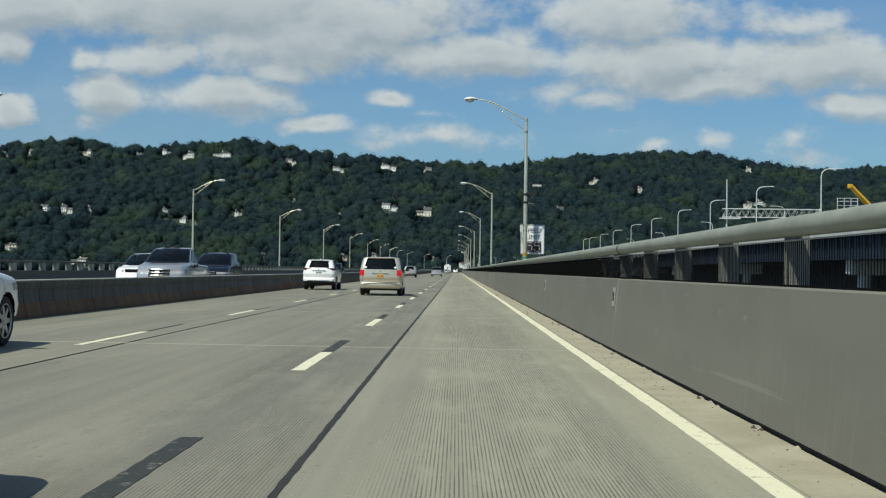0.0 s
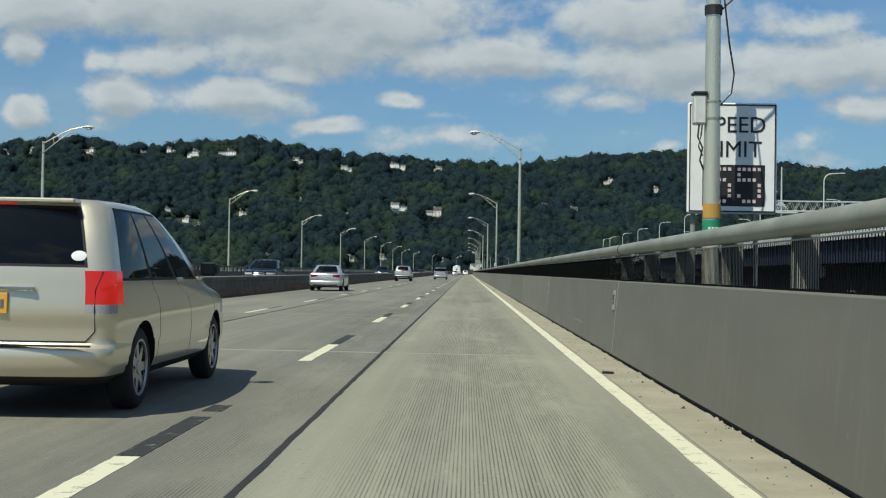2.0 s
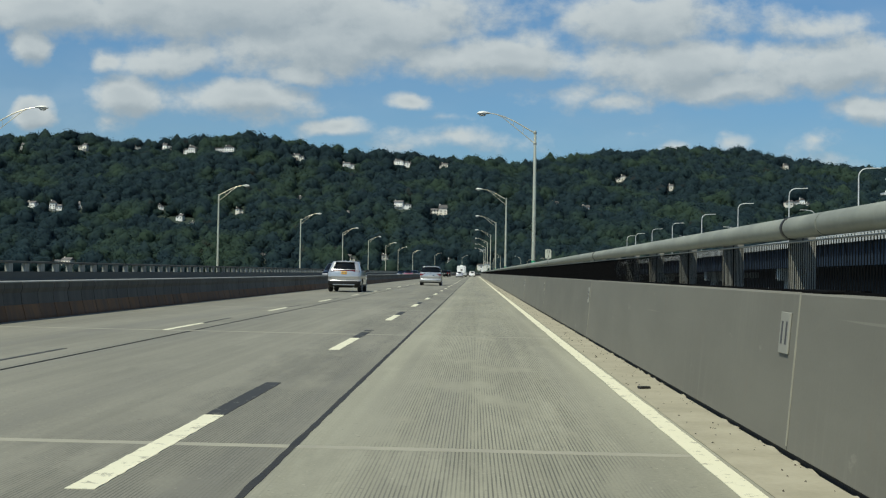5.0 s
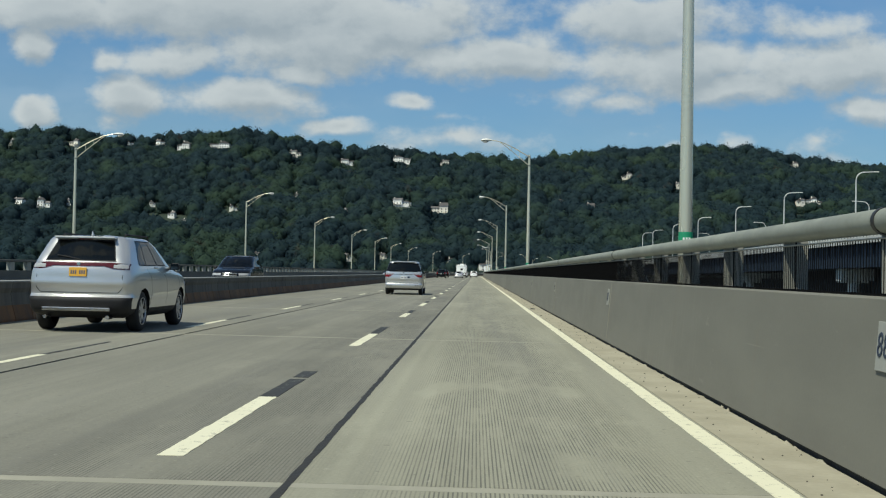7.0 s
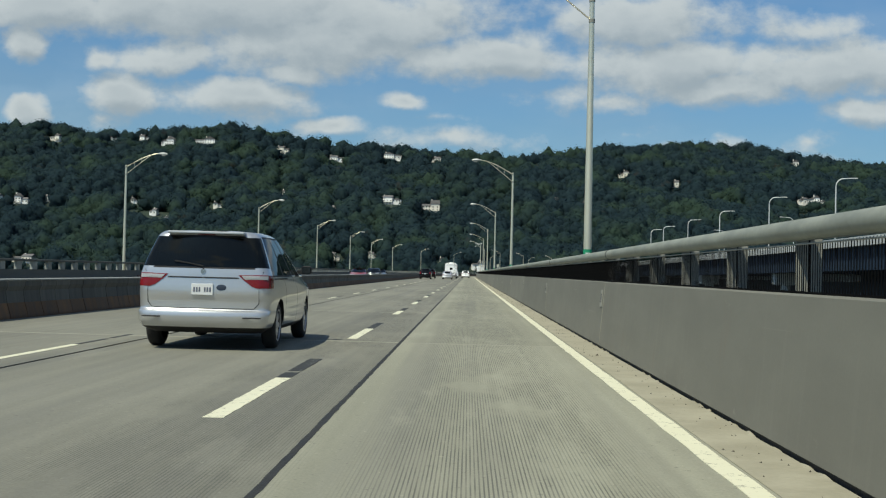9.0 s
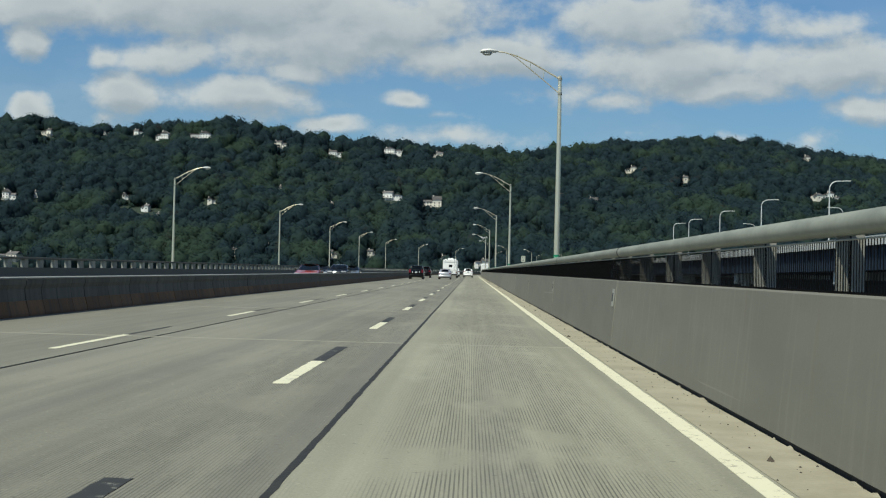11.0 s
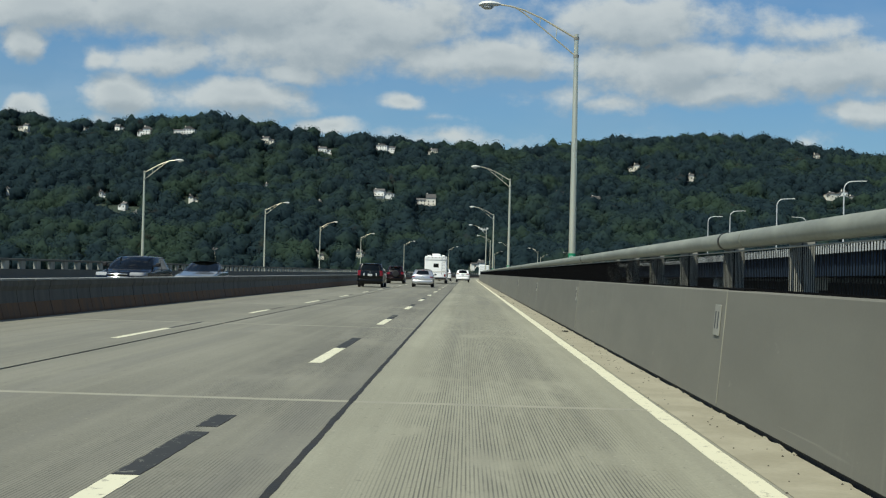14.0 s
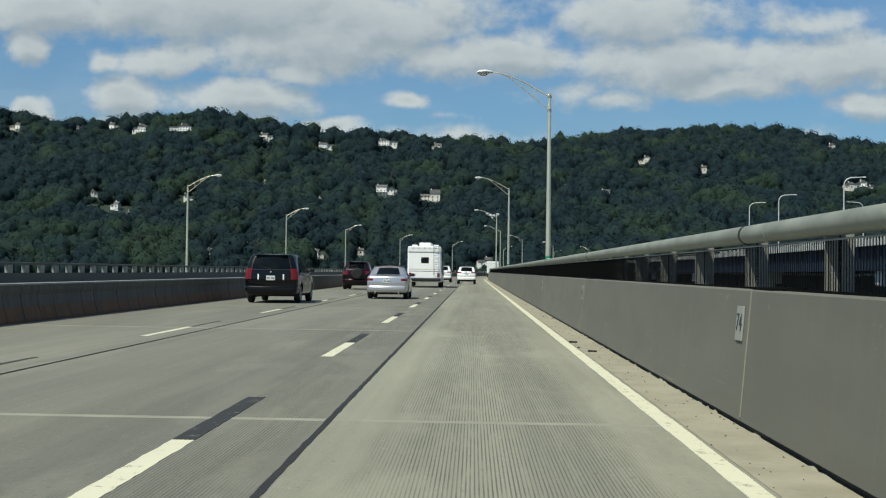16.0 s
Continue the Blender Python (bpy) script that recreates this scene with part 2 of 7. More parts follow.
def scuffed_paint(name, light, dark, pale):
    """Flat grey wall paint: faint blotches, drawn-out pale scuffs and fine grain."""
    m, tree, bsdf = material(name)
    at = spot(tree)
    place = vec_node(tree, "MULTIPLY", at, (1.0, 0.3, 1.0))
    blotch = smooth_step(tree, noise_node(tree, place, 1.6, 5.0, 0.6), 0.3, 0.7)
    grain = noise_node(tree, at, 40.0, 3.0, 0.6)
    fac = math_node(tree, "ADD", math_node(tree, "MULTIPLY", blotch, 0.55), math_node(tree, "MULTIPLY", grain, 0.45), clamp=True)
    colour = mix_colour(tree, fac, dark, light)
    info = tree.nodes.new("ShaderNodeObjectInfo").outputs["Random"]
    colour = mix_colour(tree, 1.0, colour, smooth_step(tree, info, 0.0, 1.0, 0.93, 1.07), "MULTIPLY")
    drip = smooth_step(tree, noise_node(tree, vec_node(tree, "MULTIPLY", at, (1.0, 5.5, 0.45)), 1.6, 4.0, 0.55), 0.50, 0.72)
    wet = smooth_step(tree, noise_node(tree, vec_node(tree, "MULTIPLY", at, (1.0, 0.16, 0.3)), 1.0, 2.0), 0.42, 0.62)
    colour = mix_colour(tree, math_node(tree, "MULTIPLY", math_node(tree, "MULTIPLY", drip, wet), 0.20), colour, pale)
    rust = smooth_step(tree, noise_node(tree, vec_node(tree, "MULTIPLY", at, (1.0, 2.4, 0.8)), 1.1, 4.0, 0.6), 0.60, 0.76)
    colour = mix_colour(tree, math_node(tree, "MULTIPLY", rust, 0.22), colour, (0.17, 0.125, 0.085))
    scratch = smooth_step(tree, noise_node(tree, vec_node(tree, "MULTIPLY", at, (1.0, 0.10, 9.0)), 1.5, 3.0, 0.5), 0.70, 0.74)
    colour = mix_colour(tree, math_node(tree, "MULTIPLY", scratch, 0.45), colour, pale)
    scuff = smooth_step(tree, noise_node(tree, vec_node(tree, "MULTIPLY", at, (1.0, 0.45, 1.3)), 3.4, 5.0, 0.62), 0.66, 0.76)
    colour = mix_colour(tree, math_node(tree, "MULTIPLY", scuff, 0.55), colour, pale)
    tree.links.new(colour, bsdf.inputs["Base Color"])
    bsdf.inputs["Roughness"].default_value = 0.74
    bump_into(tree, bsdf, grain, 0.15, 0.004)
    return m


def worn_paint(name, paint, bare, wear):
    m, tree, bsdf = material(name)
    at = spot(tree)
    chips = noise_node(tree, at, 7.0, 6.0, 0.7)
    crumbs = noise_node(tree, at, 38.0, 3.0, 0.6)
    gone = smooth_step(tree, math_node(tree, "ADD", math_node(tree, "MULTIPLY", chips, 0.72), math_node(tree, "MULTIPLY", crumbs, 0.28)), wear - 0.02, wear + 0.05)
    dirt = noise_node(tree, at, 1.4, 4.0)
    colour = mix_colour(tree, math_node(tree, "MULTIPLY", dirt, 0.3), paint, tuple(c * 0.6 for c in paint))
    tree.links.new(mix_colour(tree, gone, colour, bare), bsdf.inputs["Base Color"])
    bsdf.inputs["Roughness"].default_value = 0.72
    bump_into(tree, bsdf, chips, 0.15, 0.002)
    return m


def plain(name, colour, rough=0.5, metal=0.0, coat=0.0, fleck=0.0, shine=0.5):
    m, tree, bsdf = material(name)
    grime = noise_node(tree, spot(tree), 5.0, 5.0, 0.6)
    base = mix_colour(tree, smooth_step(tree, grime, 0.35, 0.75, 0.0, 0.22), colour, tuple(c * 0.6 + 0.003 for c in colour))
    tree.links.new(base, bsdf.inputs["Base Color"])
    bsdf.inputs["Metallic"].default_value = metal
    tree.links.new(smooth_step(tree, grime, 0.3, 0.8, rough, min(1.0, rough + 0.12)), bsdf.inputs["Roughness"])
    bsdf.inputs["Coat Weight"].default_value, bsdf.inputs["Coat Roughness"].default_value = coat, 0.06
    bsdf.inputs["Specular IOR Level"].default_value = shine
    if fleck:
        bump_into(tree, bsdf, noise_node(tree, spot(tree), 260.0, 2.0), fleck, 0.001)
    return m


def tinted_glass(name, colour, clear):
    m = bpy.data.materials.new(name)
    m.use_nodes = True
    tree = m.node_tree
    tree.nodes.clear()
    out, mix = tree.nodes.new("ShaderNodeOutputMaterial"), tree.nodes.new("ShaderNodeMixShader")
    gloss, body = tree.nodes.new("ShaderNodeBsdfGlossy"), tree.nodes.new("ShaderNodeMixShader")
    see, dark = tree.nodes.new("ShaderNodeBsdfTransparent"), tree.nodes.new("ShaderNodeBsdfDiffuse")
    gloss.inputs["Roughness"].default_value = 0.03
    see.inputs[0].default_value, dark.inputs[0].default_value = (*colour, 1), (0.004, 0.005, 0.005, 1)
    body.inputs[0].default_value = clear
    fres = tree.nodes.new("ShaderNodeFresnel")
    fres.inputs[0].default_value = 1.4
    tree.links.new(dark.outputs[0], body.inputs[1])
    tree.links.new(see.outputs[0], body.inputs[2])
    tree.links.new(fres.outputs[0], mix.inputs[0])
    tree.links.new(body.outputs[0], mix.inputs[1])
    tree.links.new(gloss.outputs[0], mix.inputs[2])
    tree.links.new(mix.outputs[0], out.inputs[0])
    return m


def lens_plastic(name, colour, glow=0.0, light=(1.0, 0.03, 0.015)):
    m, tree, bsdf = material(name)
    ribs = noise_node(tree, spot(tree), 60.0, 1.0)
    tree.links.new(mix_colour(tree, ribs, tuple(c * 0.6 for c in colour), colour), bsdf.inputs["Base Color"])
    bsdf.inputs["Roughness"].default_value, bsdf.inputs["Coat Weight"].default_value = 0.18, 0.15
    if glow:
        bsdf.inputs["Emission Color"].default_value, bsdf.inputs["Emission Strength"].default_value = (*light, 1), glow
    return m


def foliage(name, dark, mid, light, autumn):
    """Tree crowns: tones that change from crown to crown and from stand to stand, soft mottling inside."""
    m, tree, bsdf = material(name)
    at = spot(tree)
    clump = noise_node(tree, at, 0.30, 4.0, 0.55)
    crown = noise_node(tree, at, 0.085, 2.0, 0.5)
    stand = noise_node(tree, at, 0.014, 4.0, 0.6)
    tone = math_node(tree, "ADD", math_node(tree, "MULTIPLY", smooth_step(tree, crown, 0.34, 0.66), 0.70), math_node(tree, "MULTIPLY", smooth_step(tree, clump, 0.3, 0.7), 0.30))
    colour = mix_colour(tree, tone, dark, mid)
    colour = mix_colour(tree, math_node(tree, "MULTIPLY", smooth_step(tree, stand, 0.44, 0.66), 0.80), colour, light)
    colour = mix_colour(tree, math_node(tree, "MULTIPLY", smooth_step(tree, noise_node(tree, at, 0.045, 2.0), 0.66, 0.76), 0.55), colour, autumn)
    tree.links.new(colour, bsdf.inputs["Base Color"])
    bsdf.inputs["Roughness"].default_value = 0.9
    bsdf.inputs["Specular IOR Level"].default_value = 0.15
    # leaves let part of the light through
    thin, mix = tree.nodes.new("ShaderNodeBsdfTranslucent"), tree.nodes.new("ShaderNodeMixShader")
    mix.inputs[0].default_value = 0.55
    tree.links.new(colour, thin.inputs["Color"])
    out = tree.nodes["Material Output"]
    tree.links.new(bsdf.outputs[0], mix.inputs[1])
    tree.links.new(thin.outputs[0], mix.inputs[2])
    tree.links.new(mix.outputs[0], out.inputs["Surface"])
    return m


CONCRETE_ROAD = road_concrete("grooved road concrete", (0.1813, 0.1776, 0.1317), (0.296, 0.2901, 0.219))
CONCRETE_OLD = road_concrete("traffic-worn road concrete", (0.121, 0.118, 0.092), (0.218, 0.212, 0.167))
GUTTER = surface("gritty tan gutter concrete", (0.3404, 0.3182, 0.2368), (0.2294, 0.2109, 0.148), 0.92, coarse=1.5, fine=24.0, relief=0.4, depth=0.006)
DECK = surface("deck concrete", (0.2442, 0.2442, 0.222), (0.148, 0.148, 0.1332), 0.9, coarse=0.4, fine=12.0)
SEAL = surface("tarred joint seal", (0.0259, 0.02516, 0.0222), (0.01036, 0.01036, 0.00888), 0.75, coarse=2.0, fine=30.0, relief=0.5, depth=0.01)
WHITE_LINE = worn_paint("worn white road paint", (0.66, 0.638, 0.47), (0.31, 0.30, 0.225), 0.57)
BLACK_LINE = worn_paint("worn black contrast paint", (0.0259, 0.02664, 0.02442), (0.1776, 0.1776, 0.148), 0.58)
JOINT_PALE = surface("pale joint mortar", (0.305, 0.296, 0.232), (0.225, 0.218, 0.172), 0.9, coarse=2.0, fine=20.0)
PARAPET = scuffed_paint("painted grey parapet concrete", (0.163, 0.160, 0.131), (0.127, 0.124, 0.102), (0.25, 0.243, 0.20))
PIPE = surface("galvanised pipe rail", (0.285, 0.30, 0.255), (0.155, 0.166, 0.138), 0.62, 0.1, coarse=3.0, fine=22.0, relief=0.15, stretch=(1, 0.5, 1))
POST = surface("galvanised post steel", (0.27, 0.27, 0.235), (0.18, 0.18, 0.155), 0.65, 0.0, coarse=3.0, fine=30.0, vary=0.1)
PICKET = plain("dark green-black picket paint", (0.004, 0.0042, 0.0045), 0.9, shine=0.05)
POLE = surface("brushed aluminium pole", (0.80, 0.74, 0.56), (0.66, 0.61, 0.46), 0.32, 0.72, coarse=0.8, fine=20.0, relief=0.03, stretch=(1, 1, 0.2))
LAMP_BODY = surface("pale grey lamp housing", (0.66, 0.67, 0.64), (0.50, 0.51, 0.49), 0.5, 0.1, coarse=2.0, fine=20.0)
LAMP_GLASS = plain("clear lamp bowl", (0.407, 0.4144, 0.3922), 0.15, coat=0.5)
SAFETY_GREEN = plain("green tag", (0.0148, 0.2442, 0.1184), 0.5)
TAG_ORANGE = plain("orange tag", (0.4588, 0.2664, 0.0518), 0.6)
WHITE = plain("white enamel", (0.78, 0.79, 0.77), 0.4)
BLACK = plain("black enamel", (0.015, 0.015, 0.015), 0.5)
INK = plain("dark blue stencil ink", (0.016, 0.028, 0.052), 0.7)
MARKER = plain("pale grey marker plate", (0.29, 0.295, 0.265), 0.6)
POST_INK = plain("faded stencil ink", (0.0555, 0.0592, 0.0629), 0.8)
MILE = plain("pale yellow-white sign sheet", (0.5032, 0.518, 0.4218), 0.45)
DULL_PLATE = plain("weathered grey-white plate", (0.25, 0.25, 0.215), 0.7)
LED = lens_plastic("pale pink display dots", (0.55, 0.46, 0.44), 0.14, (1.0, 0.82, 0.80))
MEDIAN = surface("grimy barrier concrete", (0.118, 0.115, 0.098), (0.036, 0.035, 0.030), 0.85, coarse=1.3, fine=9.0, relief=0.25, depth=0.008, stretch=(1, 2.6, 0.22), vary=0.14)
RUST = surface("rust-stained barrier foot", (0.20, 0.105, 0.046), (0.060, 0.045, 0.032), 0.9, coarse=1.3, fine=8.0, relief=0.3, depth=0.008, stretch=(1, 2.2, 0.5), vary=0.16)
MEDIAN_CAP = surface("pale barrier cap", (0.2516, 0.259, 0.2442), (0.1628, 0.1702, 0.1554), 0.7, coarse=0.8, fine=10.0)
RAIL_DARK = surface("dark weathered rail concrete", (0.10, 0.105, 0.095), (0.06, 0.064, 0.058), 0.85, coarse=0.5, fine=5.0)
RAIL_PALE = surface("pale baluster concrete", (0.30, 0.31, 0.28), (0.19, 0.20, 0.18), 0.85, coarse=2.0, fine=8.0, vary=0.15)
GRIT = surface("dark brown road grit", (0.075, 0.058, 0.042), (0.03, 0.026, 0.02), 0.9, coarse=3.0, fine=30.0)
EARTH = surface("grassy hillside soil", (0.024, 0.040, 0.024), (0.014, 0.025, 0.018), 0.95, coarse=0.02, fine=0.3, relief=0.6, depth=0.8)
# the greens are shifted to blue: distance haze put into the leaf colour
HAZED_LEAVES = foliage("haze-blued hillside leaves", (0.022, 0.043, 0.055), (0.032, 0.060, 0.068), (0.058, 0.096, 0.060), (0.056, 0.046, 0.036))
WATER = surface("river water", (0.037, 0.0555, 0.0629), (0.0222, 0.037, 0.0444), 0.12, coarse=0.02, fine=0.5, relief=0.3, depth=0.15)
HOUSE_WHITE = surface("white house siding", (0.84, 0.84, 0.80), (0.68, 0.68, 0.65), 0.7, coarse=0.2, fine=2.0, vary=0.12)
HOUSE_TAN = surface("tan house siding", (0.78, 0.75, 0.66), (0.64, 0.61, 0.53), 0.8, coarse=0.2, fine=2.0, vary=0.15)
ROOF = surface("grey roof shingles", (0.1258, 0.1221, 0.1184), (0.0666, 0.06512, 0.0629), 0.9, coarse=0.3, fine=2.5, vary=0.25)
HOUSE_GLASS = plain("dark house window", (0.0222, 0.0259, 0.0296), 0.15)
GIRDER_BLUE = surface("blue painted girder steel", (0.009, 0.023, 0.045), (0.006, 0.015, 0.031), 0.6, coarse=0.1, fine=2.0)
NEW_CONCRETE = surface("new pale concrete", (0.50, 0.51, 0.48), (0.38, 0.39, 0.37), 0.85, coarse=0.15, fine=2.0)
PALE_STEEL = surface("pale galvanised steel", (0.60, 0.62, 0.61), (0.46, 0.48, 0.47), 0.5, 0.3, coarse=1.0, fine=8.0)
# near-black: the shade under the new deck is put into this colour
SHADE_BACK = surface("near-black shade backing", (0.012, 0.013, 0.015), (0.006, 0.007, 0.008), 0.85, coarse=0.3, fine=3.0)
CRANE_YELLOW = surface("yellow crane paint", (0.555, 0.333, 0.0222), (0.407, 0.2368, 0.0148), 0.5, coarse=0.5, fine=4.0)

# ---------------------------------------------------------------- building tools
FALL = 0.0045                     # the roadway drains towards the parapet


def ground(x):
    return -FALL * x


def bend(y):
    """How far the bridge has swung to the right at y: a wide curve from y = 557 on."""
    past = max(0.0, y - 557.0)
    return 0.000625 * min(past, 360.0) ** 2 + 0.45 * max(0.0, past - 360.0)


class Geo:
    """Collects vertices and faces of one mesh."""

    def __init__(self):
        self.v, self.f = [], []

    def add(self, verts, faces):
        n = len(self.v)
        self.v += [tuple(p) for p in verts]
        self.f += [tuple(n + i for i in face) for face in faces]
        return self

    def box(self, x0, x1, y0, y1, z0, z1, tilt=False):
        ends = [(x, y, z + (ground(x) if tilt else 0)) for x in (x0, x1) for y in (y0, y1) for z in (z0, z1)]
        return self.add(ends, [(0, 1, 3, 2), (4, 6, 7, 5), (0, 4, 5, 1), (2, 3, 7, 6), (0, 2, 6, 4), (1, 5, 7, 3)])

    def soft_box(self, x0, x1, y0, y1, z0, z1, r):
        """A box with chamfered edges."""
        bm = bmesh.new()
        bmesh.ops.create_cube(bm, size=1)
        for v in bm.verts:
            v.co = ((x0 + x1) / 2 + v.co.x * (x1 - x0), (y0 + y1) / 2 + v.co.y * (y1 - y0), (z0 + z1) / 2 + v.co.z * (z1 - z0))
        bmesh.ops.bevel(bm, geom=bm.edges[:], offset=r, segments=1, affect="EDGES", profile=0.5)
        bm.verts.index_update()
        self.add([v.co[:] for v in bm.verts], [[v.index for v in f.verts] for f in bm.faces])
        bm.free()
        return self

    def prism(self, profile, y0, y1, steps=1):
        """A profile of (x, z) run along y, with ends."""
        n = len(profile)
        rings = [y0 + (y1 - y0) * i / steps for i in range(steps + 1)]
        verts = [(x, y, z) for y in rings for x, z in profile]
        faces = [(r * n + i, r * n + (i + 1) % n, (r + 1) * n + (i + 1) % n, (r + 1) * n + i) for r in range(steps) for i in range(n)]
        return self.add(verts, faces + [tuple(range(n - 1, -1, -1)), tuple(steps * n + i for i in range(n))])

    def plate(self, outline, y0, y1):
        return self.prism(outline, y0, y1)

    def tube(self, path, radii, sides=10, flat=1.0):
        """A round bar along a path of points."""
        path = [Vector(p) for p in path]
        if isinstance(radii, (int, float)):
            radii = [radii] * len(path)
        verts = []
        for i, p in enumerate(path):
            way = (path[min(i + 1, len(path) - 1)] - path[max(i - 1, 0)]).normalized()
            side = way.cross(Vector((0, 0, 1)))
            side = side.normalized() if side.length > 0.05 else way.cross(Vector((0, 1, 0))).normalized()
            over = side.cross(way)
            for k in range(sides):
                a = 2 * math.pi * k / sides
                verts.append(p + radii[i] * (math.cos(a) * side + flat * math.sin(a) * over))
        faces = [(r * sides + k, r * sides + (k + 1) % sides, (r + 1) * sides + (k + 1) % sides, (r + 1) * sides + k)
                 for r in range(len(path) - 1) for k in range(sides)]
        last = (len(path) - 1) * sides
        return self.add(verts, faces + [tuple(range(sides - 1, -1, -1)), tuple(last + k for k in range(sides))])

    def mesh(self, name, mat, smooth=False):
        me = bpy.data.meshes.new(name)
        me.from_pydata(self.v, [], self.f)
        me.materials.append(mat)
        if smooth:
            me.polygons.foreach_set("use_smooth", [True] * len(me.polygons))
            me.set_sharp_from_angle(angle=radians(35))
        me.update()
        return me


def part(name, geo, mat, parent=None, label="", smooth=False, at=None):
    """Links a Geo, or a mesh that others share, as one mesh object under a thing or part."""
    ob = new(name, geo.mesh(name, mat, smooth) if isinstance(geo, Geo) else geo)
    if at is not None:
        ob.matrix_basis = at
    if parent is not None:
        ob.parent = parent
    return tagged(ob, label)


def thing(name, label, category, group="", at=None):
    """An Empty that holds the parts of one thing."""
    ob = tagged(new(name), label, category, group)
    ob.empty_display_size = 0.2
    if at is not None:
        ob.matrix_basis = at
    return ob


def structure(name, geo, mat, label, category="", smooth=False):
    ob = part(name, geo, mat, None, label, smooth)
    return tagged(ob, category=category or name.replace("_", " "), kind="structure")


def letters(text, size, mat, name, depth=0.003):
    """Raised lettering as a mesh in its own x-y plane, centred."""
    curve = bpy.data.curves.new(name, "FONT")
    curve.body, curve.size, curve.extrude = text, size, depth
    curve.align_x, curve.align_y = "CENTER", "CENTER"
    curve.resolution_u = 3
    holder = bpy.data.objects.new(name, curve)
    me = bpy.data.meshes.new_from_object(holder)
    bpy.data.objects.remove(holder)
    me.materials.clear()
    me.materials.append(mat)
    return me

# ---------------------------------------------------------------- the bridge
PANEL, JOINT = 15.24, 19.39        # deck panels and the first marked joint
LAMP_GAP, LAMP_FIRST = 60.96, 62.92
FAR = 1335.0                       # where the bridge meets the shore
SEAM_1, SEAM_2, MEDIAN_X = -0.945, -5.05, -9.25


def build_deck():
    deck = structure("bridge_deck", Geo().box(-26.6, 3.6, -120, FAR, -1.4, -0.12), DECK, "grey concrete deck of a long river bridge", "bridge deck")
    opposite = Geo().box(-26.2, -9.9, -120, FAR, -0.115, 0.0, tilt=True)
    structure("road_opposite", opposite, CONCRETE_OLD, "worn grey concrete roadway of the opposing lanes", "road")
    road = structure("road", Geo().box(-10.2, 2.5, -120, FAR, -0.118, -0.012, tilt=True), SEAL, "three worn concrete lanes with tarred joints", "road")
    # slabs between the tarred seams
    columns = [(SEAM_1 + 0.024, 1.935), (SEAM_2 + 0.034, SEAM_1 - 0.024), (-10.1, SEAM_2 - 0.034)]
    first = -4
    for a, b in columns:
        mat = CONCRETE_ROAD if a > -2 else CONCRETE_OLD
        me = Geo().box(a, b, 0.006, PANEL - 0.006, -0.05, 0.0, tilt=True).mesh("slab", mat)
        for k in range(first, 56):
            part("slab", me, None, road, at=pose(0, JOINT + k * PANEL, 0))
        part("slab_run", Geo().box(a, b, JOINT + 56 * PANEL, FAR, -0.05, 0.0, tilt=True), mat, road)
    seal = Geo().box(-10.0, 1.93, -0.16, -0.010, -0.004, 0.0012, tilt=True).mesh("joint_lip", JOINT_PALE)
    for k in range(first, 56):
        part("joint_lip", seal, None, road, at=pose(0, JOINT + k * PANEL, 0))
    part("gutter", Geo().box(1.94, 2.40, -120, FAR, -0.05, 0.001, tilt=True), GUTTER, road, "gritty tan concrete gutter strip")
    for k in range(-1, 22):
        y = 32.0 + k * LAMP_GAP
        pier = part("pier_cap", Geo().soft_box(-25.0, 2.0, y - 0.9, y + 0.9, -2.9, -1.398, 0.08), DECK, deck)
        for x in (-22.0, -11.5, -1.0):
            part("pier_column", Geo().tube([(x, y, -11.6), (x, y, -2.85)], 0.8, 14), DECK, pier, smooth=True)
    return road


def ragged_strip(x0, x1, y0, y1, seed, step=0.11, lift=0.0035, rough=0.006):
    """A thin painted strip with slightly uneven edges."""
    rnd = random.Random(seed)
    n = max(1, int((y1 - y0) / step))
    geo, left, right = Geo(), [], []
    for i in range(n + 1):
        y = y0 + (y1 - y0) * i / n
        a, b = x0 + rnd.uniform(-rough, rough), x1 + rnd.uniform(-rough, rough)
        left.append((a, y)), right.append((b, y))
    for i in range(n):
        quad = (left[i], right[i], right[i + 1], left[i + 1])
        top = [(x, y, ground(x) + lift) for x, y in quad]
        low = [(x, y, ground(x) - 0.002) for x, y in quad]
        geo.add(top + low, [(0, 1, 2, 3), (4, 5, 1, 0), (2, 6, 7, 3), (5, 6, 2, 1), (7, 4, 0, 3)])
    return geo


